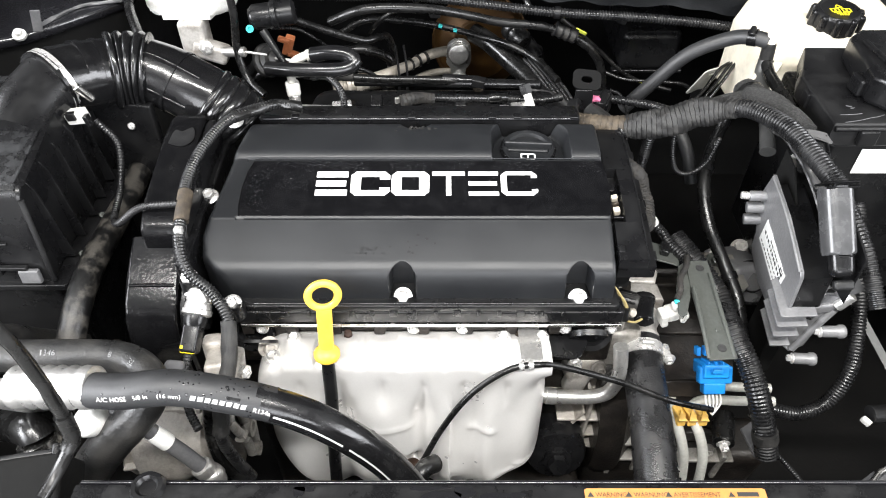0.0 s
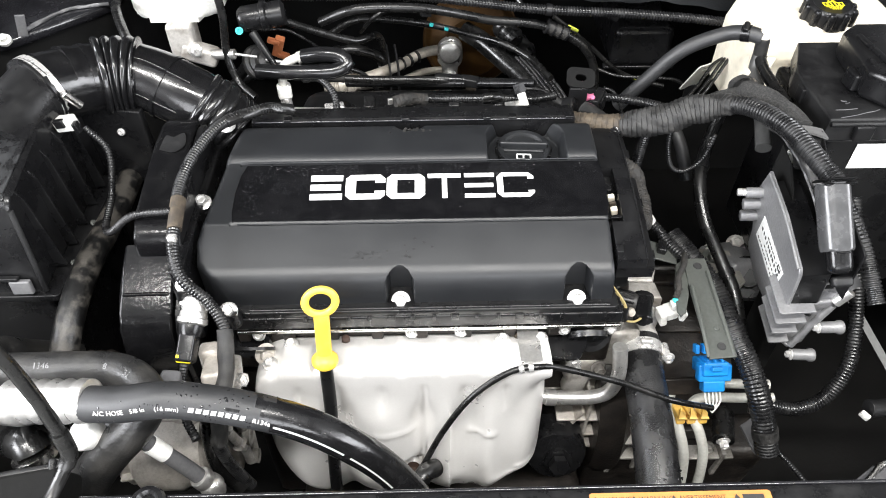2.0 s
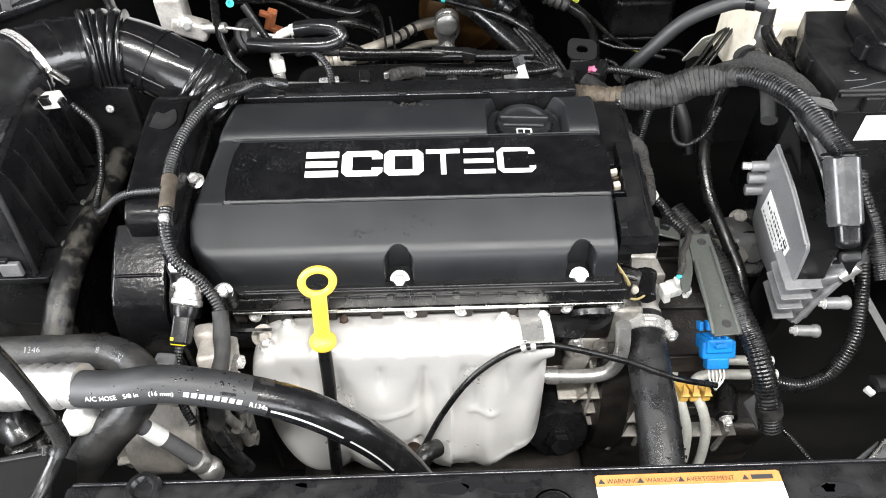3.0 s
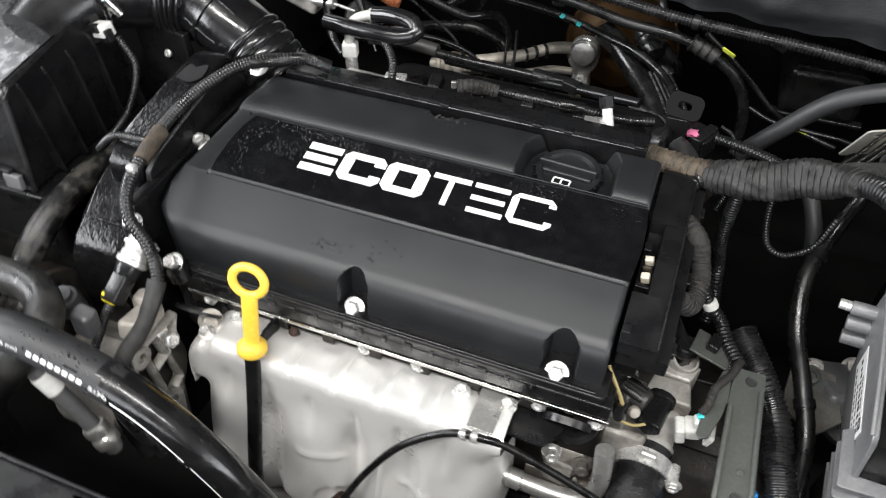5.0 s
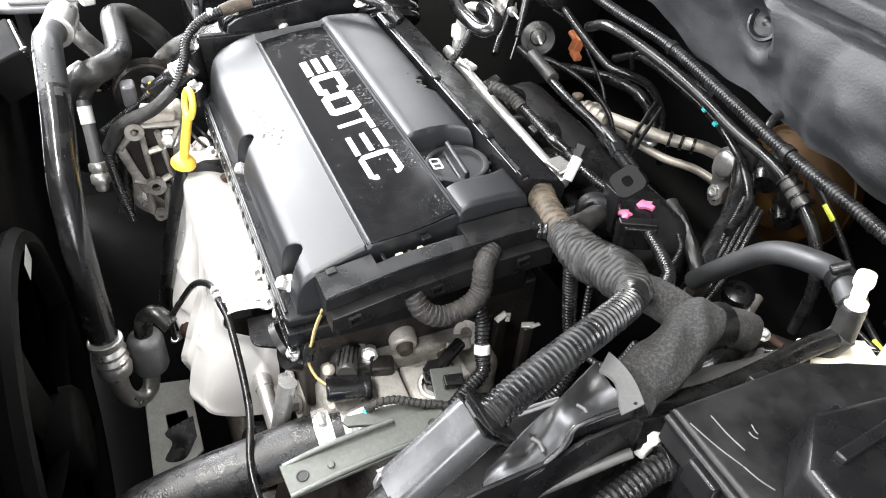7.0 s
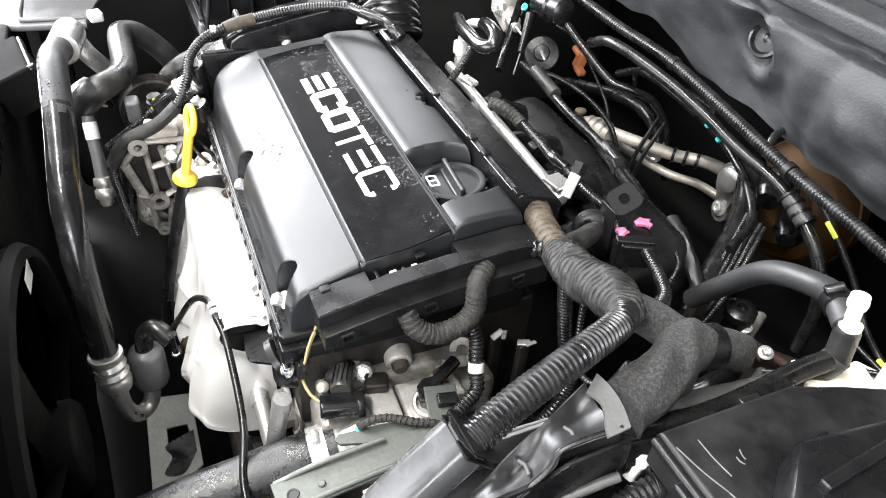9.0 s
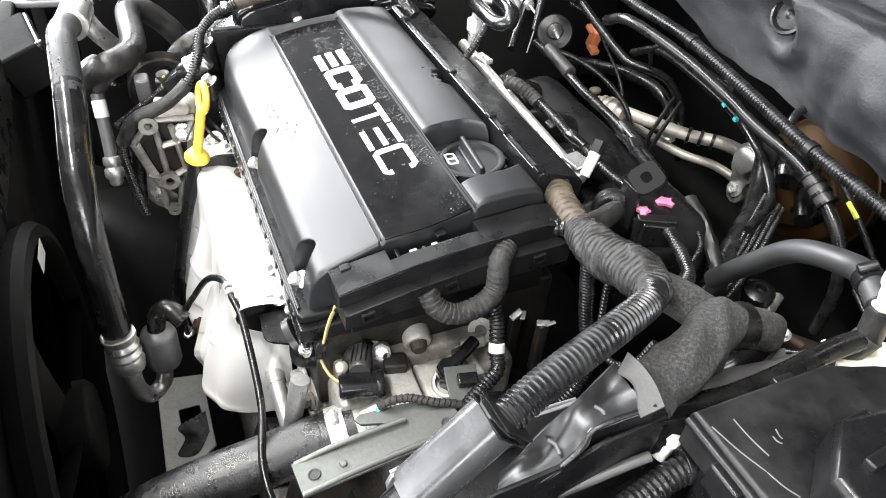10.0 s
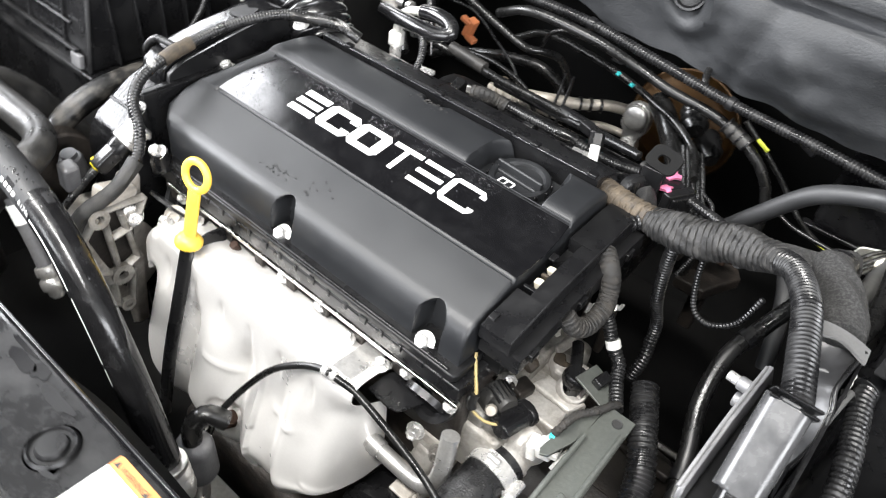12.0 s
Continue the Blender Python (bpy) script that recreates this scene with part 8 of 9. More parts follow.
LB = [(-0.16, 0.93, 0.85), (-0.103, 0.92, 0.874), (-0.02, 0.935, 0.866), (0.04, 0.955, 0.846), (0.086, 0.963, 0.832), (0.153, 0.968, 0.822), (0.205, 0.966, 0.801), (0.236, 0.965, 0.772), (0.25, 0.965, 0.73), (0.252, 0.965, 0.68)]
lb = hose_thing("heater_line", LB, 0.0064, RUBBER, "black line with a coupling and a lime tag", "hose", seg=14)
part("coupling", rod(BM(), (0.165, 0.968, 0.82), (0.198, 0.967, 0.806), 0.0095), GREYRUBBER, lb, "ribbed coupling")
for f in (0.0, 0.33, 0.66, 1.0):
    part("coupling_ring", lathe(BM(), (0.165 + 0.03 * f, 0.968, 0.82 - 0.0127 * f), (0.92, 0, -0.39), [(0.0092, 0), (0.0112, 0.0005), (0.0112, 0.003), (0.0092, 0.0035)], 20), PLASTIC, lb)
part("tag", box(BM(), (0.2105, 0.99, 0.803), (0.019, 0.003, 0.005), (0, 28, 0), 0.001), LIME, lb, "lime yellow tag")
lc = hose_thing("thin_line", [(0.18, 0.995, 0.82), (0.21, 1.0, 0.795), (0.25, 1.005, 0.76), (0.285, 1.0, 0.73), (0.32, 1.0, 0.71), (0.37, 0.99, 0.70)], 0.0035, RUBBER, "thin black line with a lime tag", "hose", seg=10)
part("tag", box(BM(), (0.322, 0.997, 0.712), (0.024, 0.004, 0.0045), (0, 12, 0), 0.001), LIME, lc, "lime yellow tag")
hose_thing("thick_heater_hose", [(0.05, 1.05, 0.77), (0.077, 1.022, 0.765), (0.105, 0.995, 0.752), (0.133, 0.96, 0.742), (0.161, 0.915, 0.73), (0.19, 0.87, 0.71)], 0.0155, RUBBER, "thick black heater hose behind the engine", "hose", seg=20)
bd = thing("braided_wires", (0.15, 0.93, 0.70), "bundle of thin ribbed wires behind the engine", "harness")
for k in range(5):
    off = 0.0065 * k
    part("wire", sweep(BM(), [(0.125 + off, 0.975, 0.765), (0.15 + off, 0.935, 0.752), (0.17 + off, 0.9, 0.735), (0.185 + off, 0.86, 0.71)], 0.003, seg=8, rib=(0.003, 0.0005)), CONDUIT, bd)
sv = hose_thing("servo_line", [(-0.33, 1.01, 0.70), (-0.306, 1.01, 0.714), (-0.244, 1.01, 0.736), (-0.186, 1.01, 0.753), (-0.136, 1.011, 0.761), (-0.108, 1.012, 0.756), (-0.088, 1.013, 0.745), (-0.08, 1.014, 0.728)], 0.0082, RUBBER, "black rubber line with a crimped end at the back", "hose", seg=16)
hose_thing("drop_line", [(-0.225, 0.913, 0.868), (-0.208, 0.918, 0.859), (-0.165, 0.928, 0.837), (-0.117, 0.941, 0.815), (-0.097, 0.958, 0.811), (-0.085, 0.99, 0.795), (-0.08, 1.018, 0.757), (-0.079, 1.035, 0.715), (-0.078, 1.045, 0.67)], 0.0055, RUBBER, "slim black line that drops behind the engine", "hose", seg=14)
part("crimp", lathe(BM(), (-0.0815, 1.0145, 0.708), (0.1, -0.05, 1), [(0.009, 0), (0.0115, 0.001), (0.0115, 0.005), (0.0095, 0.007), (0.0115, 0.009), (0.0115, 0.014), (0.0095, 0.016), (0.011, 0.018), (0.011, 0.024), (0.0085, 0.026)], 20), ALU, sv, "crimped aluminium end")
pp = thing("refrigerant_pipes", (-0.03, 1.03, 0.68), "pale aluminium refrigerant pipes with a bolted flange", "pipe")
part("pipe", sweep(BM(), [(-0.15, 0.962, 0.73), (-0.12, 0.966, 0.734), (-0.085, 0.985, 0.735), (-0.05, 1.025, 0.728), (-0.02, 1.052, 0.73), (0.018, 1.06, 0.733)], 0.0084, seg=18), PALEPIPE, pp)
part("pipe", sweep(BM(), [(-0.14, 0.985, 0.708), (-0.06, 1.02, 0.698), (-0.02, 1.05, 0.696), (0.022, 1.06, 0.694)], 0.006, seg=14), PALEPIPE, pp)
part("flange", prism(BM(), [(p.x, p.y) for p in spline([(0.005, 0.715, 0), (0.008, 0.745, 0), (0.026, 0.755, 0), (0.044, 0.745, 0), (0.046, 0.715, 0), (0.036, 0.70, 0), (0.04, 0.68, 0), (0.026, 0.668, 0), (0.012, 0.68, 0), (0.015, 0.70, 0), (0.005, 0.715, 0)], 0.004)[:-1]], (0, 1.062, 0), (1, 0, 0), (0, 0, 1), 0.012, 0.002), ALU, pp)
part("flange_head", lathe(BM(), (0.026, 1.052, 0.732), (0, -1, 0.2), [(0.018, 0), (0.018, 0.006), (0.015, 0.009), (0, 0.01)], 28), ALU, pp)
part("bolt", hex_bolt(BM(), (0.026, 1.05, 0.69), (0, -1, 0.3), 0.0075, 0.008), BOLT, pp)
part("union", lathe(BM(), (-0.172, 0.955, 0.726), (0.95, 0.14, 0.1), [(0.004, 0), (0.008, 0.002), (0.008, 0.01), (0.0125, 0.012), (0.0125, 0.017), (0.010, 0.018), (0.010, 0.022), (0.0145, 0.024), (0.0145, 0.03), (0.0115, 0.031), (0.0115, 0.036), (0.0155, 0.038), (0.0155, 0.046), (0.012, 0.048), (0.011, 0.056), (0, 0.057)], 22), PALEPIPE, pp)
for k in range(3):
    part("strap", lathe(BM(), (-0.055 + 0.012 * k, 1.022 + 0.01 * k, 0.728), (0.7, 0.6, 0), [(0.009, 0), (0.0105, 0), (0.0105, 0.004), (0.009, 0.004)], 18), PLASTIC, pp, "black strap")
gd = thing("gold_canister", (0.065, 1.1, 0.62), "gold-passivated steel canister on the bulkhead", "canister")
part("shell", lathe(BM(), (0.066, 1.17, 0.70), (0, -1, 0.15), [(0, 0), (0.078, 0), (0.082, 0.012), (0.08, 0.022), (0.083, 0.03), (0.076, 0.05), (0.07, 0.058), (0.055, 0.062), (0.05, 0.07), (0, 0.072)], 48), GOLD, gd)
part("rim", lathe(BM(), (0.066, 1.148, 0.7033), (0, -1, 0.15), [(0.08, 0), (0.085, 0.002), (0.0855, 0.006), (0.08, 0.008)], 48), GOLD, gd, "rolled rim")
part("stud", rod(BM(), (0.11, 1.1, 0.73), (0.11, 1.085, 0.732), 0.005), BOLT, gd, "bright stud")
wp = thing("washer_bottle", (-0.345, 0.93, 0.80), "white plastic bottle above a cast fitting", "bottle")
part("bottle", prism(BM(), rounded(0.115, 0.09, 0.025), (-0.35, 0.945, 0.868), (1, 0, 0), (0, 1, 0), 0.11, 0.014), WHITE, wp)
ft = thing("cast_fitting", (-0.335, 0.905, 0.78), "pale cast master cylinder under the white bottle", "fitting")
bm = box(BM(), (-0.345, 0.905, 0.845), (0.035, 0.04, 0.05), bev=0.006)
box(bm, (-0.325, 0.895, 0.825), (0.05, 0.025, 0.025), (0, 20, 0), 0.006)
part("body", bm, CAST, ft)
part("nut", lathe(BM(), (-0.33, 0.888, 0.835), (0.4, -0.8, 0.2), [(0.01, 0), (0.01, 0.01), (0.006, 0.011), (0.005, 0.02), (0, 0.02)], 6), BOLT, ft)
part("stub", rod(BM(), (-0.31, 0.89, 0.825), (-0.275, 0.885, 0.828), 0.007), ALU, ft)
part("pin", rod(BM(), (-0.275, 0.885, 0.828), (-0.245, 0.882, 0.825), 0.0018), BOLT, ft)
hose_thing("vent_hose", [(-0.285, 0.895, 0.93), (-0.282, 0.892, 0.88), (-0.286, 0.885, 0.83), (-0.275, 0.87, 0.795), (-0.25, 0.85, 0.78)], 0.0055, RUBBER, "thin black vent hose", "hose", seg=12)
cv = thing("purge_valve", (-0.245, 0.9, 0.84), "black round valve with a turquoise ring", "valve")
part("body", lathe(BM(), (-0.265, 0.905, 0.868), (0.95, 0.1, 0.1), [(0, 0), (0.012, 0), (0.017, 0.006), (0.017, 0.03), (0.02, 0.032), (0.02, 0.038), (0.017, 0.04), (0.017, 0.06), (0.012, 0.064), (0, 0.064)], 26), PLASTIC, cv)
part("ring", lathe(BM(), (-0.262, 0.886, 0.862), (0, -1, 0.5), [(0.003, 0), (0.005, 0), (0.005, 0.003), (0.003, 0.003), (0.003, 0)], 18), CYAN, cv, "turquoise ring")
part("spout", rod(BM(), (-0.245, 0.885, 0.86), (-0.215, 0.86, 0.82), 0.006, 0.004), PLASTIC, cv)
part("wire", rod(BM(), (-0.217, 0.862, 0.822), (-0.2, 0.845, 0.797), 0.001), GREYCASE, cv)
oc = thing("orange_clip", (-0.235, 0.975, 0.765), "orange plastic clip on a line at the back", "clip")
bm = box(BM(), (-0.235, 0.975, 0.789), (0.014, 0.014, 0.03), (0, 20, 0), 0.002)
box(bm, (-0.229, 0.972, 0.775), (0.018, 0.012, 0.008), (0, 20, 0), 0.002)
box(bm, (-0.24, 0.97, 0.80), (0.018, 0.01, 0.007), (0, 20, 0), 0.002)
part("clip", bm, ORANGE, oc)

hose_thing("back_wire", [(-0.245, 0.93, 0.84), (-0.21, 0.945, 0.83), (-0.175, 0.955, 0.80), (-0.14, 0.96, 0.77), (-0.12, 0.965, 0.73)], 0.0024, CONDUIT, "thin corrugated wire behind the engine", "wire", "conduit", seg=10, rib=(0.003, 0.0005))
hose_thing("back_wire", [(-0.2, 0.87, 0.80), (-0.185, 0.90, 0.795), (-0.15, 0.93, 0.78), (-0.11, 0.95, 0.755), (-0.09, 0.96, 0.72)], 0.0036, RUBBER, "thin black wire behind the engine", "wire", "wire", seg=10)
for k, x in enumerate((-0.075, -0.062)):
    hose_thing("hanging_strap", [(x, 1.0, 0.775), (x + 0.004, 0.985, 0.755), (x + 0.006, 0.972, 0.73), (x + 0.004, 0.965, 0.69)], 0.004, DUSTY, "dusty black strap over the pale pipes", "strap", "strap", seg=10, flat=0.5)
mt2 = thing("manifold_stay", (0.20, 0.865, 0.70), "dusty black steel stay beside the manifold", "bracket")
part("stay", sweep(BM(), [(0.115, 0.875, 0.775), (0.15, 0.868, 0.768), (0.185, 0.86, 0.752), (0.205, 0.855, 0.74)], 0.0075, seg=12, lump=0.25), DUSTY, mt2)
part("foot", box(BM(), (0.2, 0.858, 0.72), (0.012, 0.02, 0.05), bev=0.003), DARKCAST, mt2)
rb = thing("valve_boot", (0.13, 1.0, 0.72), "black rubber boots on the gold canister", "rubber boot")
part("boot", lathe(BM(), (0.105, 1.03, 0.79), (0.5, -0.8, -0.25), [(0, 0), (0.016, 0), (0.018, 0.006), (0.015, 0.012), (0.018, 0.018), (0.015, 0.024), (0.0175, 0.032), (0.012, 0.042), (0, 0.043)], 24), RUBBER, rb)
part("boot", lathe(BM(), (0.13, 1.05, 0.75), (0.55, -0.8, -0.2), [(0, 0), (0.017, 0), (0.019, 0.01), (0.016, 0.02), (0.018, 0.03), (0.01, 0.045), (0, 0.046)], 24), PLASTIC, rb)
hose_thing("plug_wire", [(0.215, 0.785, 0.83), (0.228, 0.778, 0.826), (0.236, 0.762, 0.812), (0.238, 0.745, 0.79), (0.232, 0.735, 0.765)], 0.0024, CONDUIT, "thin ribbed wire below the pink-locked plug", "wire", "conduit", seg=10, rib=(0.0026, 0.0006))

# steering column joint and brackets low behind the engine
jt = thing("steering_joint", (0.215, 0.945, 0.58), "rusty steering joint with crossed struts low at the bulkhead", "steering joint")
part("base", prism(BM(), [(0.195, 0.92), (0.235, 0.92), (0.262, 0.985), (0.235, 1.03), (0.20, 1.0)], (0, 0, 0.60), (1, 0, 0), (0, 1, 0), 0.02, 0.004), DARKCAST, jt)
part("yoke", lathe(BM(), (0.199, 0.928, 0.69), (0.1, -0.1, 1), [(0.013, -0.07), (0.013, 0), (0.0165, 0.004), (0.0165, 0.014), (0.011, 0.018), (0.006, 0.018), (0.005, 0.012), (0, 0.012)], 24), PLASTIC, jt)
for a, b, r, mat in (((0.1676, 0.9549, 0.66), (0.2399, 0.9409, 0.66), 0.0055, RUST), ((0.1942, 0.9734, 0.675), (0.2177, 0.9265, 0.662), 0.006, DULLCAST), ((0.205, 0.95, 0.655), (0.245, 0.975, 0.645), 0.005, RUST)):
    part("strut", rod(BM(), a, b, r), mat, jt)
for at, axis in (((0.2077, 0.934, 0.682), (0.2, -0.4, 0.9)), ((0.2373, 0.9423, 0.668), (0.3, -0.3, 0.9))):
    part("bolt", hex_bolt(BM(), at, axis, 0.0055, 0.007), BOLT, jt)
part("post", box(BM(), (0.225, 0.965, 0.56), (0.02, 0.02, 0.085), bev=0.003), DARKCAST, jt)

# strip lamps under the garage ceiling
emit = bpy.data.materials.new("lamp_tube")
emit.use_nodes = True
emit.node_tree.nodes["Principled BSDF"].inputs["Emission Color"].default_value = (1.0, 0.98, 0.95, 1)
emit.node_tree.nodes["Principled BSDF"].inputs["Emission Strength"].default_value = 6.0
for lamp_y, lamp_x in ((-0.9, -0.75), (-0.9, 0.95)):
    sl = thing("strip_lamp", (lamp_x, lamp_y, 3.7), "white fluorescent strip lamp under the ceiling", "lamp", "ceiling strip lamps")
    part("housing", box(BM(), (lamp_x, lamp_y, 3.765), (1.56, 0.4, 0.06), bev=0.01), WHITE, sl)
    for dy in (-0.1, 0.1):
        part("tube", rod(BM(), (lamp_x - 0.74, lamp_y + dy, 3.715), (lamp_x + 0.74, lamp_y + dy, 3.715), 0.014), emit, sl, "glowing fluorescent tube")

# ---------------------------------------------------------------- intake manifold and small lines behind the head
im = thing("intake_manifold", (0.0, 0.80, 0.60), "black plastic intake manifold in shade behind the head", "manifold")
part("plenum", box(BM(), (-0.01, 0.825, 0.715), (0.36, 0.13, 0.12), (8, 0, 0), 0.03, 4), PLASTIC, im)
for x in (-0.13, -0.045, 0.04, 0.125):
    part("runner", sweep(BM(), [(x, 0.70, 0.755), (x, 0.735, 0.778), (x, 0.775, 0.785), (x, 0.82, 0.77)], 0.021, seg=18), PLASTIC, im)
for x, y, z in ((-0.118, 0.905, 0.775), (0.05, 0.868, 0.778)):
    part("cap_nut", lathe(BM(), (x, y, z), (0, -0.1, 1), [(0.0075, 0), (0.0075, 0.003), (0.005, 0.004), (0, 0.004)], 14), OLDTAPE, im, "brass-coloured cap nut")
db = thing("check_valve", (-0.255, 0.90, 0.77), "round black valve with a metal pin", "valve")
part("body", lathe(BM(), (-0.262, 0.925, 0.79), (0.72, -0.5, 0.48), [(0, 0), (0.014, 0), (0.0235, 0.004), (0.025, 0.008), (0.0235, 0.012), (0.0185, 0.0135), (0.0185, 0.017), (0.012, 0.019), (0.010, 0.026), (0.0045, 0.028), (0, 0.028)], 30), GREYRUBBER, db)
part("pin", rod(BM(), (-0.242, 0.911, 0.8035), (-0.215, 0.9, 0.806), 0.0022), BOLT, db, "bright pin")
part("stem", sweep(BM(), [(-0.262, 0.925, 0.79), (-0.28, 0.94, 0.775), (-0.30, 0.95, 0.75)], 0.009, seg=14), RUBBER, db)
th = hose_thing("sheathed_lead", [(-0.21, 0.862, 0.806), (-0.16, 0.868, 0.80), (-0.085, 0.86, 0.80), (-0.02, 0.858, 0.80), (0.047, 0.848, 0.803), (0.12, 0.822, 0.815)], 0.0056, RUBBER, "dark sheathed lead across the manifold", "wire", seg=12)
part("sleeve", rod(BM(), (-0.185, 0.868, 0.808), (-0.125, 0.866, 0.802), 0.0085), GREYRUBBER, th, "dull grey sleeve")
part("sleeve", rod(BM(), (0.0, 0.86, 0.80), (0.05, 0.85, 0.802), 0.008), PLASTIC, th)
hose_thing("thin_pipe", [(-0.11, 0.975, 0.81), (-0.09, 0.955, 0.84), (-0.07, 0.96, 0.85), (-0.03, 0.99, 0.836), (-0.01, 1.01, 0.823)], 0.003, RUBBER, "thin black pipe held by a clip", "pipe", seg=10)
ch = thing("pipe_clip", (-0.01, 1.017, 0.815), "small black square pipe clip", "clip")
part("clip", box(BM(), (-0.012, 1.017, 0.82), (0.016, 0.01, 0.014), (0, 10, 20), 0.0015), DUSTY, ch)

sp = thing("shift_sensor", (0.331, 0.4476, 0.6), "black cylindrical sensor with a bright bolt", "sensor")
part("body", rod(BM(), (0.331, 0.4476, 0.6), (0.3205, 0.4106, 0.6), 0.0125), RUBBER, sp)
part("bolt", hex_bolt(BM(), (0.3205, 0.4106, 0.6), (0, -1, -0.1), 0.0055, 0.009), BOLT, sp)

gb2 = thing("gearbox_bracket", (0.3698, 0.4438, 0.6), "grey stamped steel bracket on the gearbox", "bracket")
part("plate", prism(BM(), [(0.3454, 0.4288), (0.3698, 0.4438), (0.3758, 0.4214), (0.359, 0.3895), (0.3506, 0.393)], (0, 0, 0.598), (1, 0, 0), (0, 1, 0), 0.004, 0.001), GREYCASE, gb2)
part("stud", rod(BM(), (0.3643, 0.4476, 0.6), (0.3564, 0.4471, 0.625), 0.004), STEEL, gb2)

mt = thing("engine_mount", (0.4064, 0.6229, 0.64), "dark rubber engine mount with grey bolts", "engine mount")
part("bush", lathe(BM(), (0.4064, 0.6229, 0.64), (-0.3, -0.6, 0.7), [(0, 0.012), (0.012, 0.012), (0.014, 0.006), (0.026, 0.006), (0.029, 0.01), (0.03, 0)], 30), PLASTIC, mt)
part("arm", box(BM(), (0.3931, 0.6538, 0.64), (0.06, 0.07, 0.03), (-20, 10, 20), 0.008), GREYCASE, mt)
part("bolt", hex_bolt(BM(), (0.3708, 0.6697, 0.64), (-0.2, -0.4, 0.9), 0.009, 0.014), CAST, mt)
part("bolt", hex_bolt(BM(), (0.4104, 0.6861, 0.64), (-0.2, -0.4, 0.9), 0.009, 0.014), CAST, mt)

cr = thing("corner_bracket", (0.4768, 0.3759, 0.6), "wet grey steel bracket at the front corner", "bracket")
part("plate", prism(BM(), [(0.4392, 0.3529), (0.4768, 0.3759), (0.4867, 0.3659), (0.5097, 0.3726), (0.4917, 0.3339), (0.4435, 0.3339)], (0, 0, 0.596), (1, 0, 0), (0, 1, 0), 0.006, 0.001), GREYCASE, cr)

wc2 = thing("front_crossmember", (0.49, 0.36, 0.55), "wet bright metal crossmember at the front corner of the bay", "car panel")
part("panel", prism(BM(), [(0.43, 0.335), (0.49, 0.375), (0.56, 0.39), (0.56, 0.33), (0.43, 0.325)], (0, 0, 0.60), (1, 0, 0), (0, 1, 0), 0.006, 0.002), GREYCASE, wc2)
part("fold", sweep(BM(), [(0.43, 0.336, 0.608), (0.46, 0.356, 0.61), (0.49, 0.376, 0.612), (0.56, 0.391, 0.612)], 0.003, seg=10, lump=0.2), STEEL, wc2, "bright wet edge")
part("pipe_end", rod(BM(), (0.487, 0.433, 0.625), (0.56, 0.44, 0.62), 0.0105), DUSTY, wc2, "dusty pipe end")
part("clip", box(BM(), (0.481, 0.426, 0.622), (0.006, 0.011, 0.008), (10, 0, 40), 0.0015), WHITE, wc2, "white plastic clip")
part("foot", box(BM(), (0.5, 0.36, 0.57), (0.05, 0.03, 0.06), bev=0.003), DARKCAST, wc2)
lp = thing("lamp_carrier", (-0.54, 0.28, 0.70), "pale grey plastic headlamp carrier with a white clip", "car panel")
part("panel", prism(BM(), [(-0.68, 0.20), (-0.64, 0.37), (-0.56, 0.345), (-0.495, 0.332), (-0.503, 0.247), (-0.52, 0.20)], (0, 0, 0.79), (1, 0, 0), (0, 1, 0), 0.01, 0.003), GREYCASE, lp)
part("panel_rib", sweep(BM(), [(-0.60, 0.25, 0.8), (-0.53, 0.25, 0.803), (-0.512, 0.26, 0.803), (-0.51, 0.33, 0.801)], 0.003, seg=10), GREYCASE, lp)
part("clip", box(BM(), (-0.5, 0.345, 0.806), (0.02, 0.018, 0.014), (0, 0, 15), 0.003), WHITE, lp)
part("post", box(BM(), (-0.56, 0.28, 0.74), (0.03, 0.03, 0.1), bev=0.003), MATTBLACK, lp)
fh = thing("filler_hose", (-0.3699, 0.33, 0.7573), "black hose end in a bright steel ring", "hose")
part("hose", sweep(BM(), [(-0.4494, 0.36, 0.7267), (-0.4059, 0.35, 0.7413), (-0.3732, 0.335, 0.7566), (-0.3678, 0.33, 0.7524)], 0.016, seg=22), RUBBER, fh)
part("ring", lathe(BM(), (-0.3698, 0.332, 0.7519), (0.3, -0.3, -0.9), [(0.013, 0), (0.02, 0.002), (0.0205, 0.008), (0.018, 0.012), (0.012, 0.013), (0, 0.013)], 28), STEEL, fh, "bright steel ring")
bl = thing("lamp_housing", (-0.3326, 0.26, 0.8099), "black plastic lamp housing edge", "lamp housing")
part("shell", box(BM(), (-0.3412, 0.25, 0.80), (0.1, 0.05, 0.05), (20, 0, 10), 0.004), MATTBLACK, bl)
part("border", box(BM(), (-0.297, 0.257, 0.819), (0.006, 0.052, 0.012), (20, 0, 10), 0.002), PLASTIC, bl)
part("border", box(BM(), (-0.344, 0.268, 0.8245), (0.098, 0.006, 0.01), (20, 0, 10), 0.002), PLASTIC, bl)
DUSTHOSE = [(-0.366, 0.72, 0.79), (-0.364, 0.69, 0.795), (-0.362, 0.62, 0.796), (-0.362, 0.555, 0.799), (-0.363, 0.505, 0.80), (-0.364, 0.455, 0.79), (-0.368, 0.42, 0.765), (-0.375, 0.40, 0.72)]
dh = hose_thing("lower_duct", DUSTHOSE, 0.0135, DUSTHOSEMAT, "dusty grey-black hose beside the air box", "hose", seg=22)
part("pale_fitting", sweep(BM(), [(-0.366, 0.715, 0.791), (-0.3655, 0.707, 0.7925), (-0.365, 0.699, 0.794)], 0.0146, seg=22), CREAM, dh, "pale plastic ring")
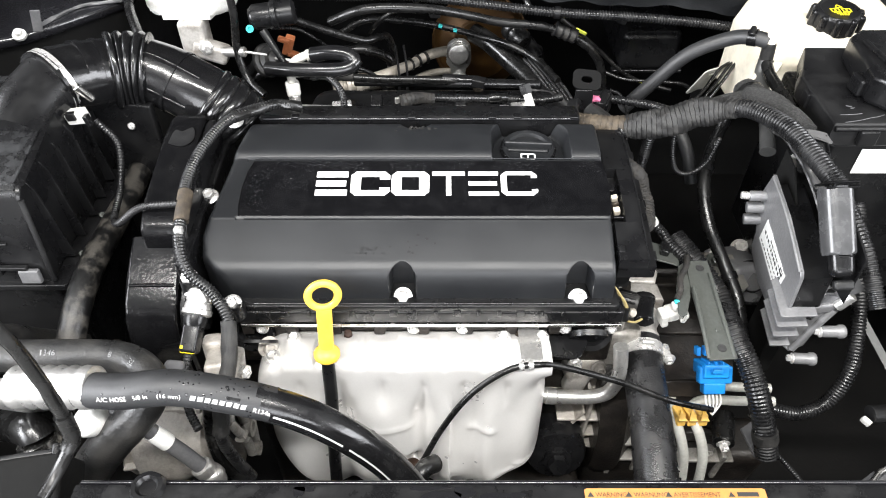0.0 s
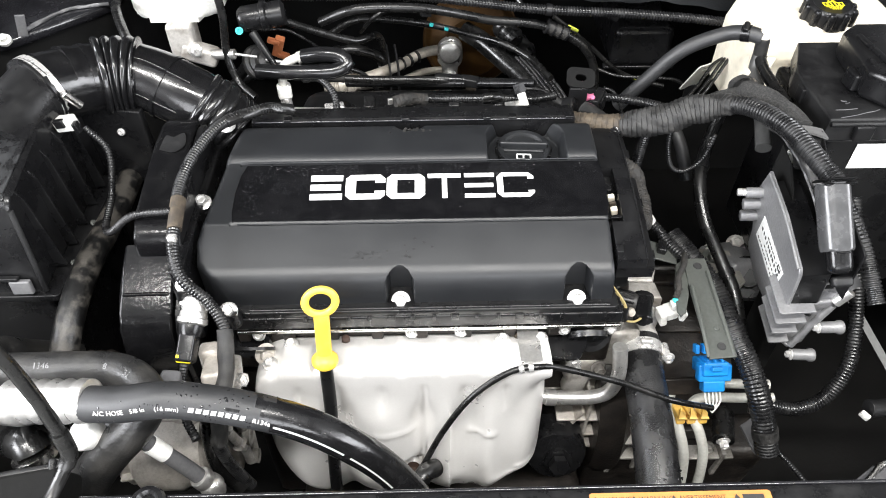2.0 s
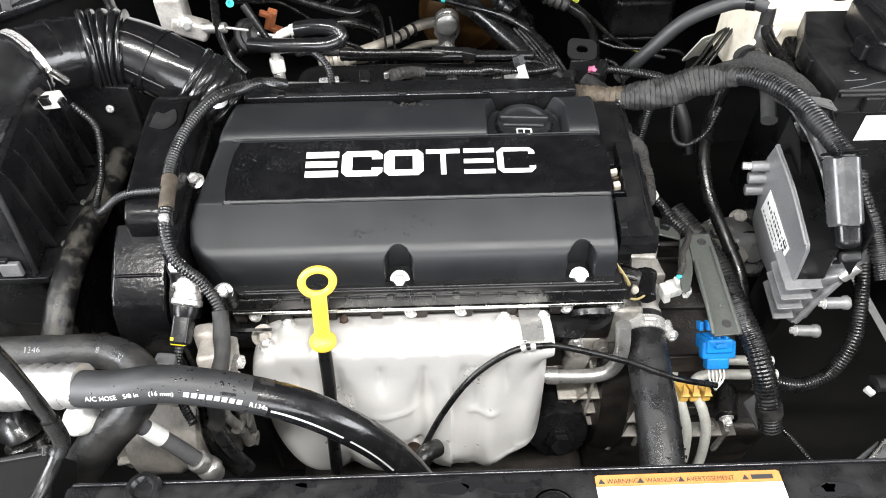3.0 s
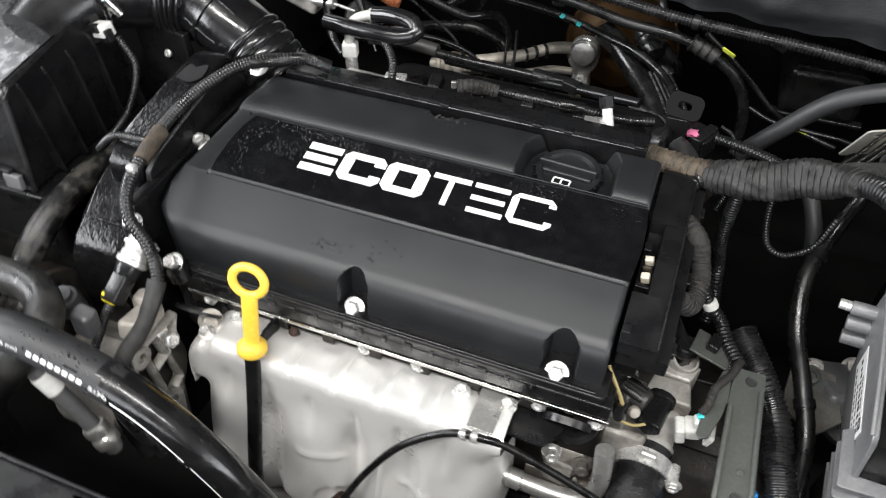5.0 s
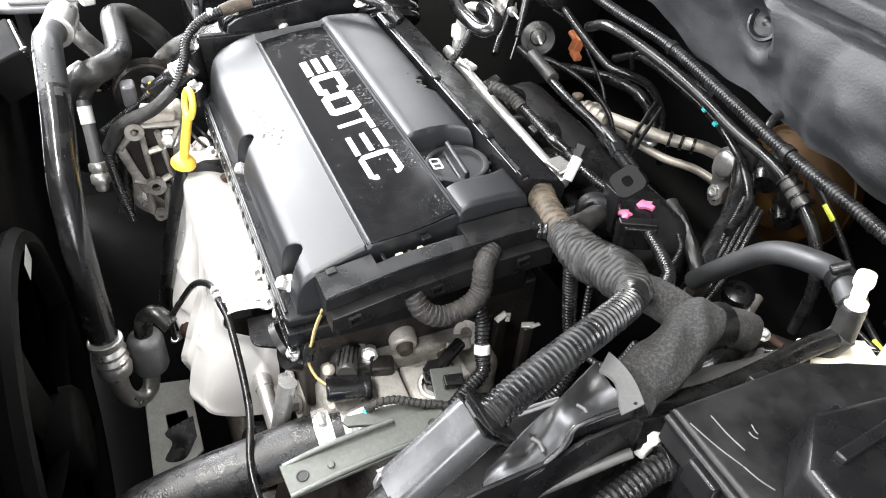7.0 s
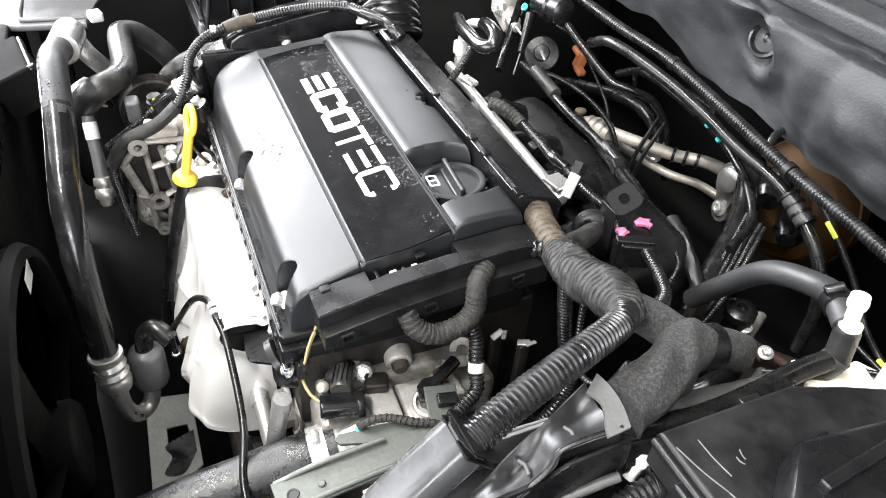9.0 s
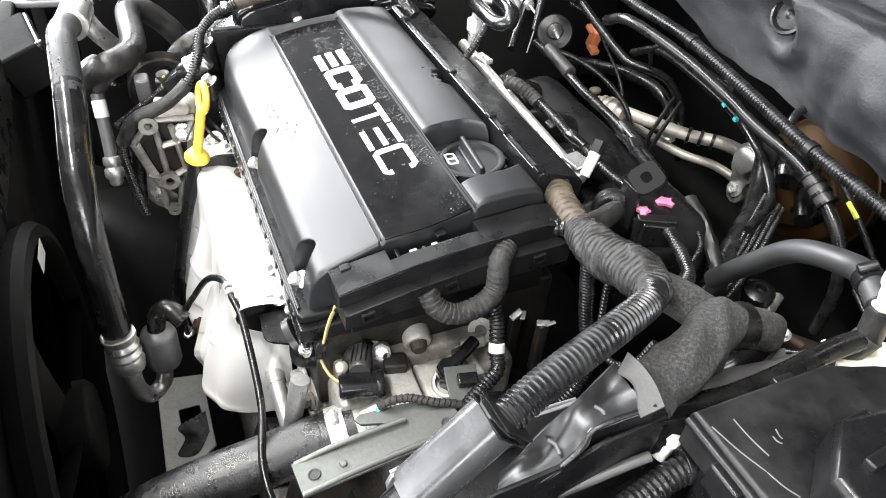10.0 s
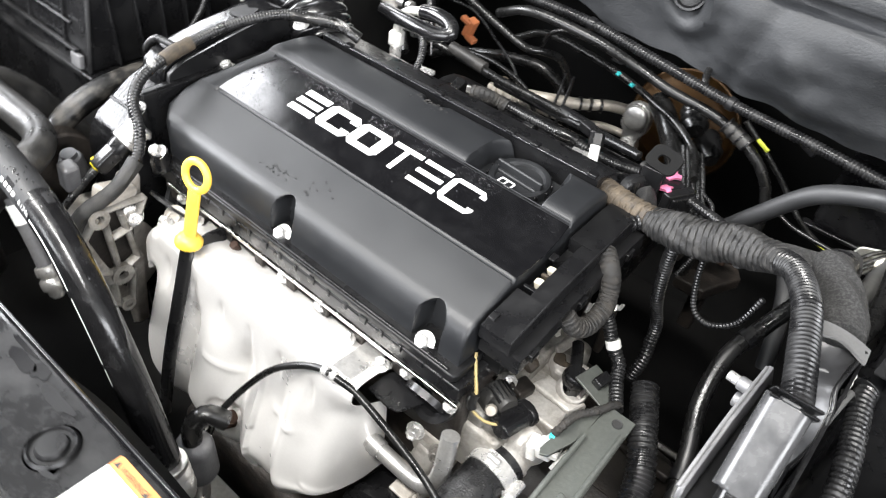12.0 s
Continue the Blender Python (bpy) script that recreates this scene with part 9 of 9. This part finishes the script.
hose_thing("dark_sleeve", [(-0.2161, 0.36, 0.7565), (-0.2189, 0.35, 0.7229), (-0.2173, 0.345, 0.6885), (-0.203, 0.34, 0.6574)], 0.009, RUBBER, "dark sleeved wire below the hose", "wire", seg=14)

# ---------------------------------------------------------------- small dark parts in the gaps
zp = thing("zinc_plate", (0.365, 0.86, 0.74), "tilted pale zinc plate with a slot below the reservoir", "bracket")
part("plate", ring_plate(BM(), rounded(0.03, 0.052, 0.004), [(a * 0.3, 0.016 + b * 0.12) for a, b in rounded(0.03, 0.052, 0.01)], (0.366, 0.86, 0.80), (0.95, 0.2, 0.2), (0.25, -0.35, 0.9), 0.002), TUBEWHITE, zp)
part("stem", box(BM(), (0.362, 0.868, 0.755), (0.014, 0.004, 0.05), bev=0.001), PLASTIC, zp)
for k, (dx, dz) in enumerate(((0.0, 0.0), (0.012, 0.006), (0.022, 0.014))):
    hose_thing("thin_lead", [(0.325 + dx, 0.80, 0.79), (0.35 + dx, 0.82, 0.805 + dz), (0.375 + dx, 0.845, 0.825 + dz), (0.40 + dx, 0.86, 0.83 + dz)], 0.0022, RUBBER, "thin black lead below the reservoir", "wire", seg=8)
pb = hose_thing("printed_hose", [(0.345, 0.755, 0.70), (0.336, 0.775, 0.735), (0.326, 0.80, 0.755), (0.315, 0.825, 0.765)], 0.0085, DRYHOSE, "black hose with pale print below the vacuum hose", "hose", seg=16)
for k in range(8):
    f = k / 7
    part("print", box(BM(), (0.337 - 0.018 * f, 0.772 + 0.04 * f, 0.7405 + 0.026 * f), (0.0012, 0.0018, 0.0006), (25, 10, 20), 0.0001), GREYCASE, pb, "worn print bar")
dt = thing("bulkhead_duct", (0.34, 1.08, 0.68), "dark plastic duct on the bulkhead", "duct")
part("duct", box(BM(), (0.345, 1.14, 0.73), (0.1, 0.17, 0.07), (0, 0, 0), 0.012, 3), PLASTIC, dt)
part("flange", box(BM(), (0.345, 1.062, 0.695), (0.12, 0.012, 0.006), (8, 0, 0), 0.002), PLASTIC, dt)
hose_thing("tagged_pipe", [(0.255, 0.985, 0.737), (0.285, 0.975, 0.73), (0.33, 0.97, 0.7285), (0.375, 0.965, 0.7275), (0.395, 0.96, 0.715), (0.40, 0.955, 0.69)], 0.0028, RUBBER, "thin dark pipe along the bulkhead foot", "pipe", seg=10)
# conduits dropping into the dark beside the head
cb = thing("relay_bracket", (0.365, 0.63, 0.60), "grey stamped bracket with a greenish zinc bolt beside the head", "bracket")
part("plate", prism(BM(), [(0.335, 0.60), (0.365, 0.575), (0.39, 0.60), (0.385, 0.655), (0.345, 0.66)], (0, 0, 0.655), (1, 0, 0), (0, 1, 0), 0.005, 0.0012), DULLCAST, cb)
part("post", box(BM(), (0.365, 0.63, 0.625), (0.02, 0.02, 0.06), bev=0.003), DARKCAST, cb)
part("bolt", hex_bolt(BM(), (0.36, 0.64, 0.66), (-0.1, -0.3, 1), 0.0085, 0.012), ZINC, cb, "greenish zinc bolt")
part("washer", lathe(BM(), (0.36, 0.64, 0.6602), (-0.1, -0.3, 1), [(0, 0.0015), (0.015, 0.0015), (0.0155, 0.0005), (0.0155, 0)], 24), ZINC, cb)

for at, turn in (((0.1932, 0.6307, 0.76), 20), ((0.21, 0.6483, 0.76), -35)):
    hc = thing("loom_clip", at, "small bright steel clip on a dark bracket", "clip")
    part("plate", box(BM(), at, (0.006, 0.012, 0.003), (25, 20, turn), 0.001), ALU, hc)
    part("tongue", box(BM(), Vector(at) + Vector((0.005, 0.004, 0.003)), (0.004, 0.009, 0.002), (10, -20, turn + 30), 0.0006), BOLT, hc)
    part("stem", box(BM(), Vector(at) - Vector((0, 0, 0.03)), (0.008, 0.01, 0.058), bev=0.002), DARKCAST, hc)

# ---------------------------------------------------------------- inner wing at the far left
wr = thing("wing_rail", (-0.6, 0.95, 0.80), "gloss black painted inner wing rail with a dirty seam", "car panel")
part("rail", prism(BM(), [(-0.72, 0.80), (-0.57, 0.875), (-0.46, 0.985), (-0.46, 1.2), (-0.72, 1.2)], (0, 0, 0.842), (1, 0, 0), (0, 1, 0), 0.016, 0.005), PAINT, wr)
part("skirt", prism(BM(), [(-0.575, 0.88), (-0.46, 0.99), (-0.46, 1.18), (-0.70, 1.18), (-0.70, 0.82)], (0, 0, 0.60), (1, 0, 0), (0, 1, 0), 0.244, 0.002), MATTBLACK, wr)
part("seam", sweep(BM(), [(-0.559, 0.892, 0.859), (-0.545, 0.918, 0.86), (-0.521, 0.955, 0.86), (-0.49, 0.968, 0.86), (-0.465, 0.975, 0.86)], 0.0026, seg=8, lump=0.6), GREYCASE, wr, "flaking grey seam sealer")
part("clip", lathe(BM(), (-0.57, 0.873, 0.857), (0.1, -0.4, 0.9), [(0.007, 0), (0.009, 0.002), (0.009, 0.006), (0.005, 0.007), (0.005, 0.012), (0, 0.0125)], 18), WHITE, wr, "white plastic clip")
part("bracket", box(BM(), (-0.552, 0.893, 0.87), (0.012, 0.003, 0.03), (0, 12, 30), 0.001), GREYCASE, wr, "small steel bracket")
hose_thing("wing_cable", [(-0.36, 0.77, 0.88), (-0.376, 0.801, 0.897), (-0.405, 0.861, 0.902), (-0.43, 0.93, 0.89), (-0.45, 1.0, 0.87)], 0.006, RUBBER, "black cable rising to the inner wing", "cable", seg=12)
